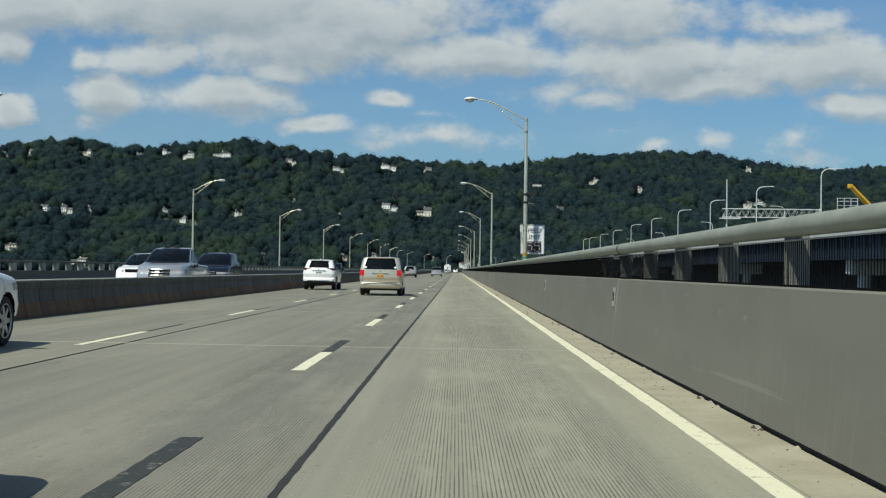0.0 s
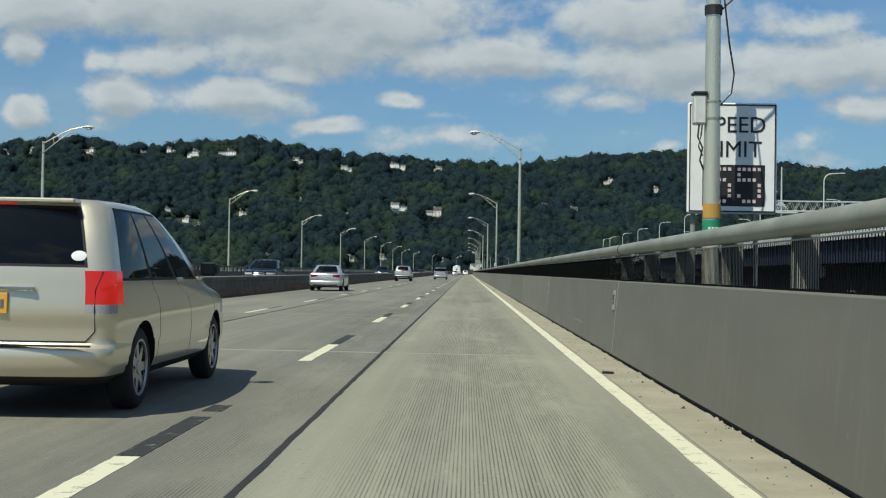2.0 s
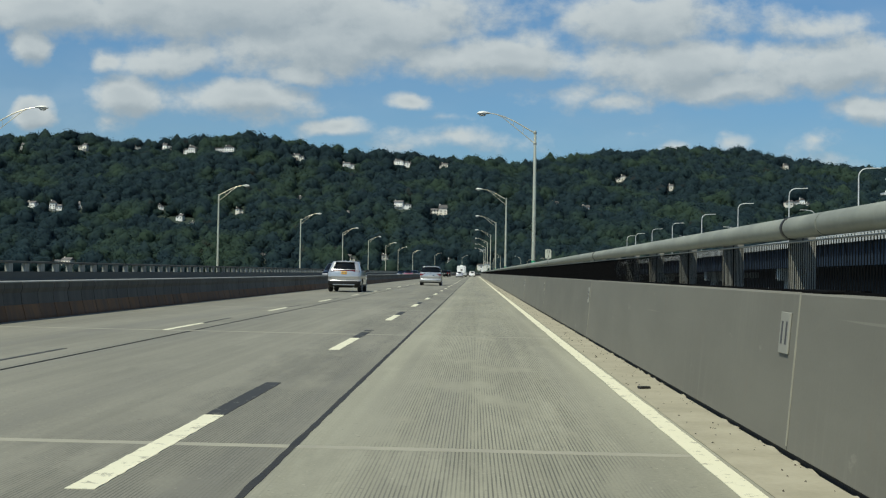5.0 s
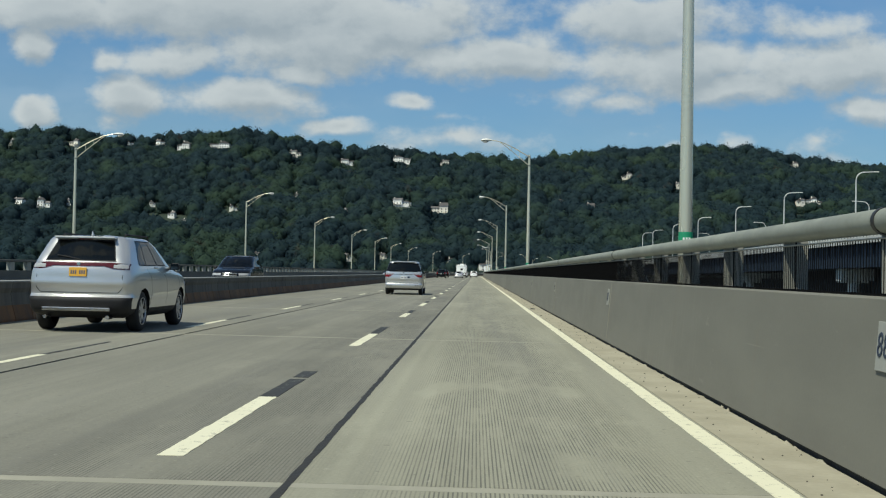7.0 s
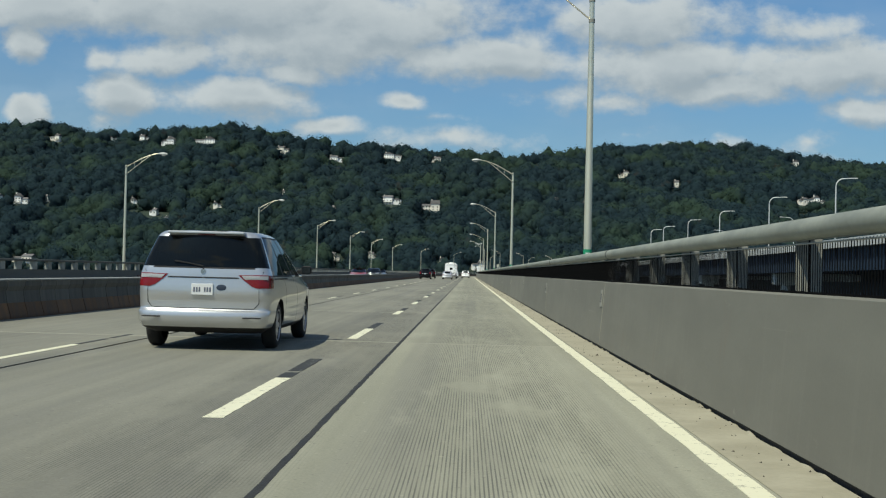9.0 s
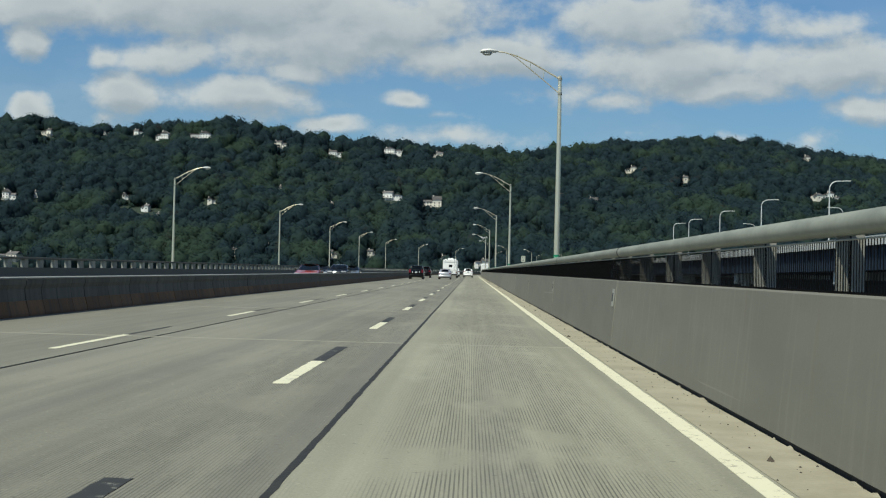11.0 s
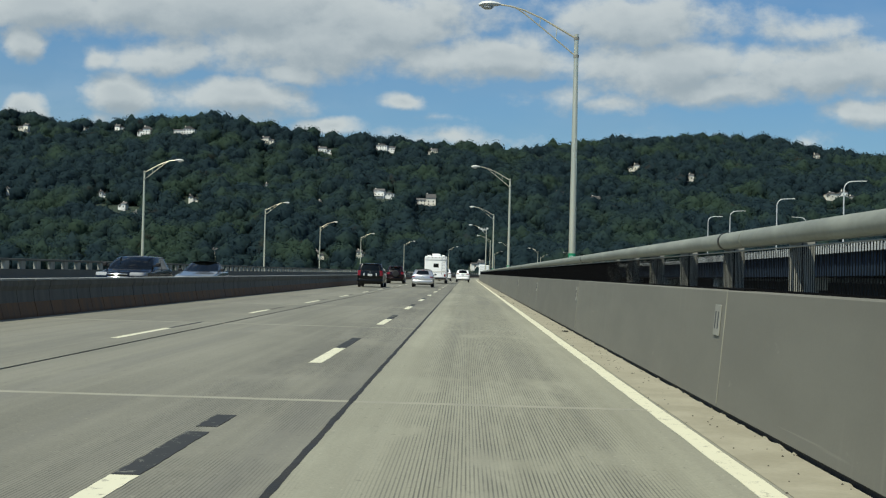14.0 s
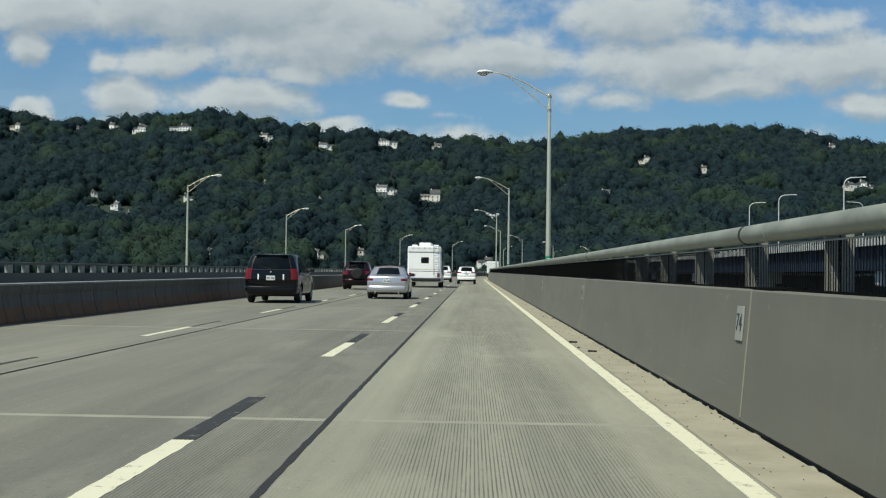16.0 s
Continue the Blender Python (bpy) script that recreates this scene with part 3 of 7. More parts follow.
def build_lines():
    structure("seam_tar", ragged_strip(SEAM_1 - 0.027, SEAM_1 + 0.027, -20, 420, 5, 0.22, 0.002, 0.006), SEAL, "ragged black tar poured along the lane seam", "road seam")
    structure("edge_line", ragged_strip(1.748, 1.905, -30, 760, 3, 0.5), WHITE_LINE, "worn white edge line beside the gutter", "road marking")
    structure("edge_line_far", ragged_strip(1.748, 1.905, 760, FAR, 4, 20.0), WHITE_LINE, "worn white edge line far along the bridge", "road marking")
    rnd = random.Random(11)
    for x, phase, wide, thin in ((-1.83, 5.763, 0.165, 1.0), (-5.58, 10.45, 0.125, 0.6)):
        for k in range(-2, 62):
            y = phase + k * 12.192
            more = rnd.uniform(0.0, 0.95)
            tagged(part("lane_dash", ragged_strip(x - wide / 2, x + wide / 2, y - 3.05 - more, y, k), WHITE_LINE),
                   "worn white painted lane dash on concrete", "lane dash", "lane dashes", "structure")
            pieces = [(0.02, 3.05)]
            if rnd.random() < 0.45:
                cut = rnd.uniform(0.6, 2.2)
                pieces = [(0.02, cut), (cut + rnd.uniform(0.12, 0.4), 3.05)]
            for a, b in pieces:
                tagged(part("contrast_dash", ragged_strip(x - wide * thin / 2, x + wide * thin / 2, y + a, y + b, 900 + k), BLACK_LINE),
                       "faded black contrast stripe after a lane dash", "lane dash", "black contrast dashes", "structure")


def number_plate(text, road_y):
    """A small white panel-number plate with stencilled digits, fixed to the parapet's face."""
    plate = thing("panel_marker", "small pale panel number plate on the grey parapet", "marker plate", "panel number plates", pose(2.460, road_y + 0.30, 0.815, 0, 4.9, 0))
    part("plate", Geo().soft_box(-0.010, 0.004, -0.128, 0.128, -0.145, 0.145, 0.003), MARKER if text else DULL_PLATE, plate)
    if text:
        for i, digit in enumerate(text):
            me = letters(digit, 0.21, INK, "digit")
            part("digit", me, None, plate, at=pose(-0.0115, 0.056 - 0.112 * i, 0, 90, 0, -90))
    else:
        for k in (-1, 1):
            part("bar", Geo().box(-0.0125, -0.009, -0.06 * k - 0.02, -0.06 * k + 0.02, -0.08, 0.08), POST_INK, plate)
    return plate


READ = {98: "98", 97: "97", 88: "88", 74: "74", 95: "95", 87: "87", 81: "81", 78: "78", 75: "75"}


def build_parapet():
    foot, wall_profile = -0.012, [(2.40, 0.032), (2.72, 0.032), (2.72, 1.10), (2.50, 1.10), (2.488, 1.088)]
    wall = structure("parapet", Geo().box(2.425, 2.70, -120, FAR, foot - 0.1, 0.04), SEAL, "grey concrete bridge parapet with panel joints", "parapet")
    me = Geo().prism(wall_profile, 0.008, PANEL - 0.008).mesh("panel", PARAPET)
    strip = Geo().prism([(2.397, 0.06), (2.40, 0.06), (2.489, 1.09), (2.486, 1.09)], -0.019, 0.019).mesh("joint_strip", JOINT_PALE)
    for k in range(-4, 56):
        part("panel", me, None, wall, at=pose(0, JOINT + k * PANEL, 0))
        part("joint_strip", strip, None, wall, at=pose(0, JOINT + k * PANEL, 0))
    part("panel_run", Geo().prism(wall_profile, JOINT + 56 * PANEL, FAR), PARAPET, wall)
    for k in range(0, 40):
        number_plate(READ.get(98 - k, ""), JOINT + k * PANEL)


def build_pipe_rail():
    """The big pipe rail, its posts and gussets, the thin rail below it and the pickets."""
    x, z, r = 2.66, 1.576, 0.082
    pipe = Geo().tube([(0, 0.01, 0), (0, PANEL - 0.01, 0)], r, 18).mesh("pipe", PIPE, True)
    collar = Geo().tube([(0, -0.03, 0), (0, 0.03, 0)], r + 0.006, 18).mesh("collar", BLACK, True)
    plate = Geo().soft_box(0.04, 0.24, -0.012, 0.012, 1.10, 1.53, 0.003).mesh("post_plate", POST)
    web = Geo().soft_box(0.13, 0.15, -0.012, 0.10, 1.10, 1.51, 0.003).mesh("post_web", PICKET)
    thin = Geo().tube([(0, 0, 0), (0, PANEL, 0)], 0.007, 6).mesh("thin_rail", POST)
    fence = Geo()
    for i in range(254):
        y = 0.03 + i * 0.06
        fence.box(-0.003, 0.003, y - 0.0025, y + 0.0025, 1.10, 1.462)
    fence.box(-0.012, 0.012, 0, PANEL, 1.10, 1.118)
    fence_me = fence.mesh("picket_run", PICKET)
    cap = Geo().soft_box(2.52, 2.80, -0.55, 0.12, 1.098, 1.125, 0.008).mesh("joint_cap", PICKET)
    for k in range(-4, 50):
        y = JOINT + k * PANEL
        rail = thing("rail_section", "galvanised pipe rail on plate posts with dark pickets", "bridge railing", "railing sections on the parapet", pose(0, y, 0))
        part("pipe", pipe, None, rail, at=pose(x, 0, z))
        part("collar", collar, None, rail, "dark joint collar", at=pose(x, 0.95, z))
        part("thin_rail", thin, None, rail, at=pose(2.63, 0, 1.466))
        part("picket_screen", fence_me, None, rail, "dark closely set pickets", at=pose(2.63, 0, 0))
        part("joint_cap", cap, None, rail)
        for i in range(6):
            at = pose(2.60, 0.95 + i * PANEL / 6, 0)
            post = part("post", plate, None, rail, at=at)
            part("web", web, None, post)
    rail = thing("rail_section", "pipe rail running on far along the bridge", "bridge railing", "railing sections on the parapet", pose(0, JOINT + 50 * PANEL, 0))
    run = FAR - JOINT - 50 * PANEL
    part("pipe", Geo().tube([(x, 0, z), (x, run, z)], r, 14), PIPE, rail, smooth=True)
    part("picket_screen", Geo().box(2.62, 2.64, 0, run, 1.10, 1.46), PICKET, rail)


def build_median():
    """A movable median barrier: metre-long hinged concrete blocks, rust-stained at the foot."""
    base = structure("median_barrier", Geo().box(MEDIAN_X - 0.50, MEDIAN_X - 0.08, -60, FAR, 0.03, 0.10), RUST, "grimy movable barrier of short concrete blocks", "median barrier")
    x = MEDIAN_X
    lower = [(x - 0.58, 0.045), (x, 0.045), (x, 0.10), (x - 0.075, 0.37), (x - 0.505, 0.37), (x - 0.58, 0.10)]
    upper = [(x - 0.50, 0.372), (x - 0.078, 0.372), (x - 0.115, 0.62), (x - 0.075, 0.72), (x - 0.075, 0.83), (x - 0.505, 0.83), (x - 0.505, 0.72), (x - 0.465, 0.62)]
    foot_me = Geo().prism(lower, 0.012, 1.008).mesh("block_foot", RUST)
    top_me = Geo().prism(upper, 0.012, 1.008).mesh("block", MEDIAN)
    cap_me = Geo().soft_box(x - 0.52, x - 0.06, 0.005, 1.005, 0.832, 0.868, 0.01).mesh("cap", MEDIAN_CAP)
    slot_me = Geo().box(x - 0.30, x - 0.12, -0.015, 0.010, 0.12, 0.80).mesh("hinge", BLACK)
    rnd = random.Random(5)
    for k in range(295):
        y = 20 + k * 1.025
        block = part("block", top_me, None, base, at=pose(rnd.uniform(-0.005, 0.005), y, 0))
        part("foot", foot_me, None, block, "rust-brown foot")
        part("cap", cap_me, None, block, "pale cap")
        part("hinge", slot_me, None, block)
    rest_a, rest_b, rest_c = Geo(), Geo(), Geo()
    k, y = 0, 20 + 295 * 1.025
    while y < 800:
        dx = rnd.uniform(-0.005, 0.005)
        rest_a.prism([(a + dx, b) for a, b in lower], y + 0.012, y + 1.008)
        rest_b.prism([(a + dx, b) for a, b in upper], y + 0.012, y + 1.008)
        rest_c.box(x - 0.52 + dx, x - 0.06 + dx, y + 0.005, y + 1.005, 0.832, 0.868)
        y += 1.025
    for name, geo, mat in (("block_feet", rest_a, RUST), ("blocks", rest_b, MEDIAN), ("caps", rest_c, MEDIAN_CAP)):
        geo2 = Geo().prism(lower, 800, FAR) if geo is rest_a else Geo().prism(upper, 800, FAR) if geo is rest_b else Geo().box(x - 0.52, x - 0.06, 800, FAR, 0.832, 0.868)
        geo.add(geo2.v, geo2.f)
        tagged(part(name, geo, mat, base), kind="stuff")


def build_far_rail():
    """The concrete railing on the far side of the opposing lanes."""
    x = -25.4
    rail = structure("far_railing", Geo().prism([(x - 0.35, 0.1), (x + 0.12, 0.1), (x + 0.02, 0.5), (x, 0.86), (x - 0.3, 0.86)], -60, FAR), RAIL_DARK, "dark concrete railing with pale balusters across the road", "bridge railing")
    part("top_rail", Geo().soft_box(x - 0.30, x + 0.02, -60, FAR, 1.34, 1.47, 0.02), RAIL_DARK, rail)
    me = Geo().soft_box(-0.11, 0.11, -0.34, 0.34, 0.86, 1.342, 0.015).mesh("baluster", RAIL_PALE)
    for k in range(290):
        part("baluster", me, None, rail, at=pose(x - 0.15, 62 + k * 2.60, 0))


def street_lamp(flip=1, tag="", tags=2):
    """A tapered aluminium pole with a trussed arm and a cobra-head lamp; the arm reaches over the road."""
    side = "beside the parapet" if flip > 0 else "behind the far railing"
    lamp = thing("street_lamp", f"tall tapered aluminium street lamp {side}", "street lamp", "lamps along the near side" if flip > 0 else "lamps along the far side")
    part("pole", Geo().tube([(0, 0, 0.15), (0, 0, 8.85)], [0.122, 0.068], 18), POLE, lamp, smooth=True)
    part("base_flange", Geo().tube([(0, 0, -0.15), (0, 0, 0.05), (0, 0, 0.06), (0, 0, 0.22)], [0.22, 0.22, 0.15, 0.14], 12), POST, lamp)
    part("bracket", Geo().box(-0.75 * flip if flip > 0 else 0.0, 0.2 if flip > 0 else 0.75, -0.25, 0.25, -0.9, -0.14), DECK, lamp, "concrete bracket")
    for z in (8.15, 8.72):
        part("clamp", Geo().tube([(0, 0, z - 0.05), (0, 0, z + 0.05)], 0.085, 14), POST, lamp)
    s = -flip
    upper = [(0, 0, 8.72), (s * 0.5, 0, 9.0), (s * 1.1, 0, 9.34), (s * 1.7, 0, 9.60), (s * 2.15, 0, 9.72), (s * 2.5, 0, 9.76)]
    lower = [(0, 0, 8.15), (s * 0.6, 0, 8.64), (s * 1.2, 0, 9.12), (s * 1.72, 0, 9.53), (s * 1.95, 0, 9.66)]
    part("upper_arm", Geo().tube(upper, [0.034, 0.032, 0.03, 0.028, 0.027, 0.026], 8), POLE, lamp, smooth=True)
    part("lower_arm", Geo().tube(lower, 0.022, 8), POLE, lamp, smooth=True)
    part("brace", Geo().tube([(s * 0.62, 0, 9.06), (s * 0.66, 0, 8.70)], 0.016, 6), POLE, lamp)
    part("brace", Geo().tube([(s * 1.15, 0, 9.36), (s * 1.18, 0, 9.11)], 0.016, 6), POLE, lamp)
    head = Geo().tube([(s * 2.42, 0, 9.765), (s * 2.52, 0, 9.77), (s * 2.75, 0, 9.78), (s * 3.0, 0, 9.765), (s * 3.12, 0, 9.73)], [0.05, 0.10, 0.15, 0.14, 0.06], 12, 0.62)
    body = part("lamp_head", head, LAMP_BODY, lamp, "pale cobra-head housing", True)
    part("bowl", Geo().tube([(s * 2.66, 0, 9.70), (s * 2.74, 0, 9.655), (s * 2.92, 0, 9.65), (s * 3.03, 0, 9.69)], [0.05, 0.10, 0.10, 0.05], 10, 0.6), LAMP_GLASS, body, smooth=True)
    return lamp


def pole_tag(x, y, z, text, orange=False):
    """A green tag wrapped round the side of a pole that faces the traffic."""
    tag = thing("pole_tag", "green number tag wrapped round a lamp pole", "tag", "lamp pole tags", pose(x, y, z))
    geo = Geo()
    n = 9
    for i in range(n):
        a = math.pi * (1.12 + 0.76 * i / (n - 1))
        b = math.pi * (1.12 + 0.76 * (i + 1) / (n - 1))
        if i < n - 1:
            ring = [(0.121 * math.cos(t), 0.121 * math.sin(t), h) for t in (a, b) for h in (-0.09, 0.09)]
            outer = [(0.125 * math.cos(t), 0.125 * math.sin(t), h) for t in (a, b) for h in (-0.09, 0.09)]
            geo.add(ring + outer, [(4, 6, 7, 5), (0, 1, 3, 2), (0, 2, 6, 4), (1, 5, 7, 3)])
    part("sleeve", geo, TAG_ORANGE if orange else SAFETY_GREEN, tag)
    if text and not orange:
        part("lettering", letters(text, 0.10, WHITE, "lettering", 0.002), None, tag, at=pose(-0.012, -0.128, -0.03, 90, 0, 0))
    elif not orange:
        for k in (-1, 0, 1):
            part("bar", Geo().box(k * 0.045 - 0.014, k * 0.045 + 0.014, -0.1285, -0.121, -0.06, 0.0), WHITE, tag)


def build_lamps():
    near = street_lamp(1)
    near.matrix_basis = pose(3.40, LAMP_FIRST, 0)
    far = street_lamp(-1)
    far.matrix_basis = pose(-26.0, LAMP_FIRST, 0)
    for k in range(1, 20):
        copy_thing(near, pose(3.40, LAMP_FIRST + k * LAMP_GAP, 0))
        copy_thing(far, pose(-26.0, LAMP_FIRST + k * LAMP_GAP, 0))
    for k in range(0, 8):
        pole_tag(3.40, LAMP_FIRST + k * LAMP_GAP, 1.82, {4: "21N", 5: "20N"}.get(k, ""))
    pole_tag(3.40, LAMP_FIRST, 2.03, "", True)
    y = LAMP_FIRST + 8 * LAMP_GAP
    kit = thing("sensor_cluster", "pale sensors and brackets clamped to a lamp arm", "traffic sensor", at=pose(3.40, y, 0))
    for i, (dx, dz, s) in enumerate(((-0.35, 9.05, 0.17), (-0.85, 9.1, 0.2), (-1.3, 9.3, 0.16), (0.22, 9.2, 0.15), (-0.6, 8.75, 0.12))):
        part("sensor", Geo().soft_box(dx - s, dx + s, -0.15, 0.15, dz - s * 0.8, dz + s * 0.8, 0.04), LAMP_BODY, kit)
    part("bracket", Geo().tube([(0, 0, 8.5), (0, 0, 9.35)], 0.05, 8).tube([(-1.35, 0.02, 9.0), (0.3, 0.02, 9.0)], 0.03, 6), LAMP_BODY, kit)


def build_signs():
    """The speed limit display, the camera on its pole and the milepost plates."""
    sign = thing("speed_limit_sign", "white variable speed limit sign with dot display", "road sign", at=pose(3.83, 63.75, -0.08))
    part("panel", Geo().soft_box(-0.60, 0.60, -0.03, 0.05, 2.12, 3.62, 0.02), WHITE, sign)
    for a in ((-0.58, -0.565, 2.14, 3.60), (0.565, 0.58, 2.14, 3.60), (-0.565, 0.565, 2.14, 2.16), (-0.565, 0.565, 3.58, 3.60)):
        part("border", Geo().box(a[0], a[1], -0.034, -0.029, a[2], a[3]), BLACK, sign)
    part("lettering", letters("SPEED", 0.31, BLACK, "lettering"), None, sign, at=pose(0.03, -0.033, 3.31, 90, 0, 0))
    part("lettering", letters("LIMIT", 0.31, BLACK, "lettering"), None, sign, at=pose(0.03, -0.033, 2.98, 90, 0, 0))
    screen = part("display", Geo().soft_box(-0.40, 0.44, -0.038, -0.02, 2.22, 2.78, 0.006), BLACK, sign, "dark dot-matrix display")
    rows = {"5": ("11111", "10000", "11110", "00001", "00001", "10001", "01110")}
    for d in range(2):
        dots = Geo()
        for r, line in enumerate(rows["5"]):
            for c, on in enumerate(line):
                if on == "1":
                    cx, cz = -0.31 + d * 0.40 + c * 0.068, 2.72 - r * 0.072
                    dots.box(cx - 0.021, cx + 0.021, -0.043, -0.037, cz - 0.022, cz + 0.022)
        part("lit_digit", dots, LED, screen, "pale lit digit")
    for dx in (-0.50, 0.35):
        part("post", Geo().tube([(dx, 0.09, -0.6), (dx, 0.09, 3.4)], 0.035, 8), POST, sign)
    part("bracket", Geo().box(-1.1, 0.5, 0.0, 0.3, -0.9, -0.55), DECK, sign)

    eye = thing("traffic_camera", "black traffic camera on a bracket arm", "camera", at=pose(3.40, LAMP_FIRST, 0))
    for z in (4.62, 5.02):
        part("clamp", Geo().tube([(0, 0, z - 0.06), (0, 0, z + 0.06)], 0.115, 12), BLACK, eye)
    part("arm", Geo().soft_box(0.08, 0.60, -0.03, 0.03, 5.0, 5.06, 0.008), BLACK, eye)
    part("strut", Geo().tube([(0.09, 0, 4.62), (0.48, 0, 5.0)], 0.016, 6), BLACK, eye)
    part("stem", Geo().tube([(0.53, 0, 5.02), (0.53, 0, 5.38)], 0.055, 10), BLACK, eye)
    case = part("housing", Geo().soft_box(0.34, 0.80, -0.12, 0.26, 5.40, 5.53, 0.03), LAMP_BODY, eye, "silver housing with a sun hood")
    part("hood", Geo().soft_box(0.27, 0.86, -0.14, 0.28, 5.535, 5.56, 0.008), BLACK, case)
    part("lens", Geo().tube([(0.74, 0.05, 5.38), (0.74, 0.05, 5.30)], [0.06, 0.04], 10), BLACK, case)
    part("cable", Geo().tube([(0.40, 0, 5.42), (0.28, 0, 5.40), (0.22, 0, 5.2), (0.12, -0.02, 5.05), (0.14, -0.03, 4.7), (0.20, -0.03, 4.2), (0.27, -0.02, 3.8), (0.24, 0, 3.55), (0.10, 0, 3.4)], 0.012, 6), BLACK, eye)

    box = thing("control_box", "pale control box with cables strapped to a lamp pole", "control box", at=pose(3.40, LAMP_FIRST, 0))
    part("case", Geo().soft_box(-0.25, -0.09, -0.10, 0.10, 3.14, 3.52, 0.02), LAMP_BODY, box)
    part("lid", Geo().soft_box(-0.26, -0.08, -0.12, 0.11, 3.522, 3.56, 0.01), BLACK, box)
    part("cable", Geo().tube([(-0.17, -0.02, 3.15), (-0.19, -0.04, 2.98), (-0.13, -0.05, 2.84), (-0.16, -0.03, 2.68), (-0.10, 0.0, 2.55)], 0.012, 6), BLACK, box)
    part("cable", Geo().tube([(-0.13, -0.02, 3.15), (-0.15, -0.05, 3.0), (-0.18, -0.04, 2.86), (-0.12, 0.0, 2.74)], 0.010, 6), BLACK, box)
    for z in (3.22, 3.44):
        part("strap", Geo().tube([(0, 0, z - 0.012), (0, 0, z + 0.012)], 0.113, 12), POST, box)

    for y, low in ((322.9, "4"), (160.6, "3")):
        post = thing("milepost", "small pale milepost plate on the parapet rail", "milepost", "mileposts", pose(2.78, y, 0))
        plate = part("plate", Geo().prism([(-0.075, 1.735), (0.075, 1.735), (0.102, 1.762), (0.102, 2.018), (0.075, 2.045), (-0.075, 2.045), (-0.102, 2.018), (-0.102, 1.762)], -0.006, 0.006), MILE, post)
        part("stake", Geo().soft_box(-0.03, 0.03, 0.008, 0.03, 1.10, 1.95, 0.003), POST, post)
        part("lettering", letters("15", 0.15, BLACK, "lettering", 0.002), None, plate, at=pose(0.0, -0.009, 1.965, 90, 0, 0))
        part("lettering", letters(low, 0.15, BLACK, "lettering", 0.002), None, plate, at=pose(0.0, -0.009, 1.815, 90, 0, 0))


def build_debris():
    """Grit, small stones and scraps along the gutter."""
    rnd = random.Random(21)
    geo = Geo()
    for _ in range(2600):
        y, x, s = rnd.uniform(2, 430), 1.93 + 0.46 * rnd.random() ** 0.8, rnd.uniform(0.004, 0.013)
        if rnd.random() < 0.03:
            s *= 3.0
        z = ground(x)
        a = rnd.uniform(0, 6.3)
        ring = [(x + s * rnd.uniform(0.6, 1.3) * math.cos(a + k * 1.57), y + s * rnd.uniform(0.8, 2.0) * math.sin(a + k * 1.57), z) for k in range(4)]
        geo.add(ring + [(x, y, z + s * 0.9)], [(0, 1, 4), (1, 2, 4), (2, 3, 4), (3, 0, 4)])
    grit = part("gutter_grit", geo, GRIT)
    tagged(grit, "small stones and grit scattered along the gutter", "grit", kind="stuff")
    silt = Geo()
    for _ in range(520):
        y, x, w, half, high = rnd.uniform(2, 430), rnd.uniform(2.392, 2.408), rnd.uniform(0.012, 0.03), rnd.uniform(0.03, 0.22), rnd.uniform(0.008, 0.022)
        z = ground(x)
        ring = [(x - w, y - half * 0.4, z), (x, y - half, z), (x + w, y, z), (x, y + half, z), (x - w, y + half * 0.3, z)]
        silt.add(ring + [(x, y + half * rnd.uniform(-0.3, 0.3), z + high)], [(0, 1, 5), (1, 2, 5), (2, 3, 5), (3, 4, 5), (4, 0, 5)])
    heap = part("gutter_silt", silt, GUTTER)
    tagged(heap, "tan silt heaped against the foot of the parapet", "silt", kind="stuff")
    for y, x, turn in ((397.0, 1.98, 20), (394.5, 2.08, -10), (131.0, 2.1, 30), (62.0, 2.0, 5), (355.0, 2.25, 60), (208.0, 2.05, -25)):
        scrap = Geo().soft_box(-0.07, 0.07, -0.03, 0.03, 0, 0.03, 0.006)
        part("road_scrap", scrap, BLACK, at=pose(x, y, ground(x), 0, 3, turn))
        tagged(bpy.context.scene.collection.objects[-1], "dark scrap of rubber lying in the gutter", "scrap", "scraps in the gutter")


def swing(obs):
    """Lays the far part of the bridge into its curve."""
    for ob in obs:
        up = ob.parent
        if up is not None and abs(up.matrix_basis.translation.y) > 1:
            continue
        y = ob.matrix_basis.translation.y
        if y > 545:
            heading = math.degrees(math.atan((bend(y + 15) - bend(y)) / 15))
            ob.matrix_basis = pose(bend(y), y, 0, 0, 0, -heading) @ pose(0, -y, 0) @ ob.matrix_basis
        elif abs(y) < 1 and ob.type == "MESH" and ob.data.users == 1:
            ys = [v.co.y for v in ob.data.vertices]
            if max(ys) < 557:
                continue
            if len(ys) < 200 and max(ys) - min(ys) > 200:
                bm = bmesh.new()
                bm.from_mesh(ob.data)
                for k in range(34):
                    bmesh.ops.bisect_plane(bm, geom=bm.verts[:] + bm.edges[:] + bm.faces[:], plane_co=(0, 557 + 23 * k, 0), plane_no=(0, 1, 0))
                bm.to_mesh(ob.data)
                bm.free()
            for v in ob.data.vertices:
                v.co.x += bend(v.co.y)


build_deck()
build_lines()
build_parapet()
build_pipe_rail()
build_median()
build_far_rail()
build_lamps()
build_signs()
build_debris()
swing(list(scene.collection.objects))

# ---------------------------------------------------------------- river, hills, houses
WATER_Z, SHORE_Y, CREST_Y = -11.0, 1345.0, 1935.0
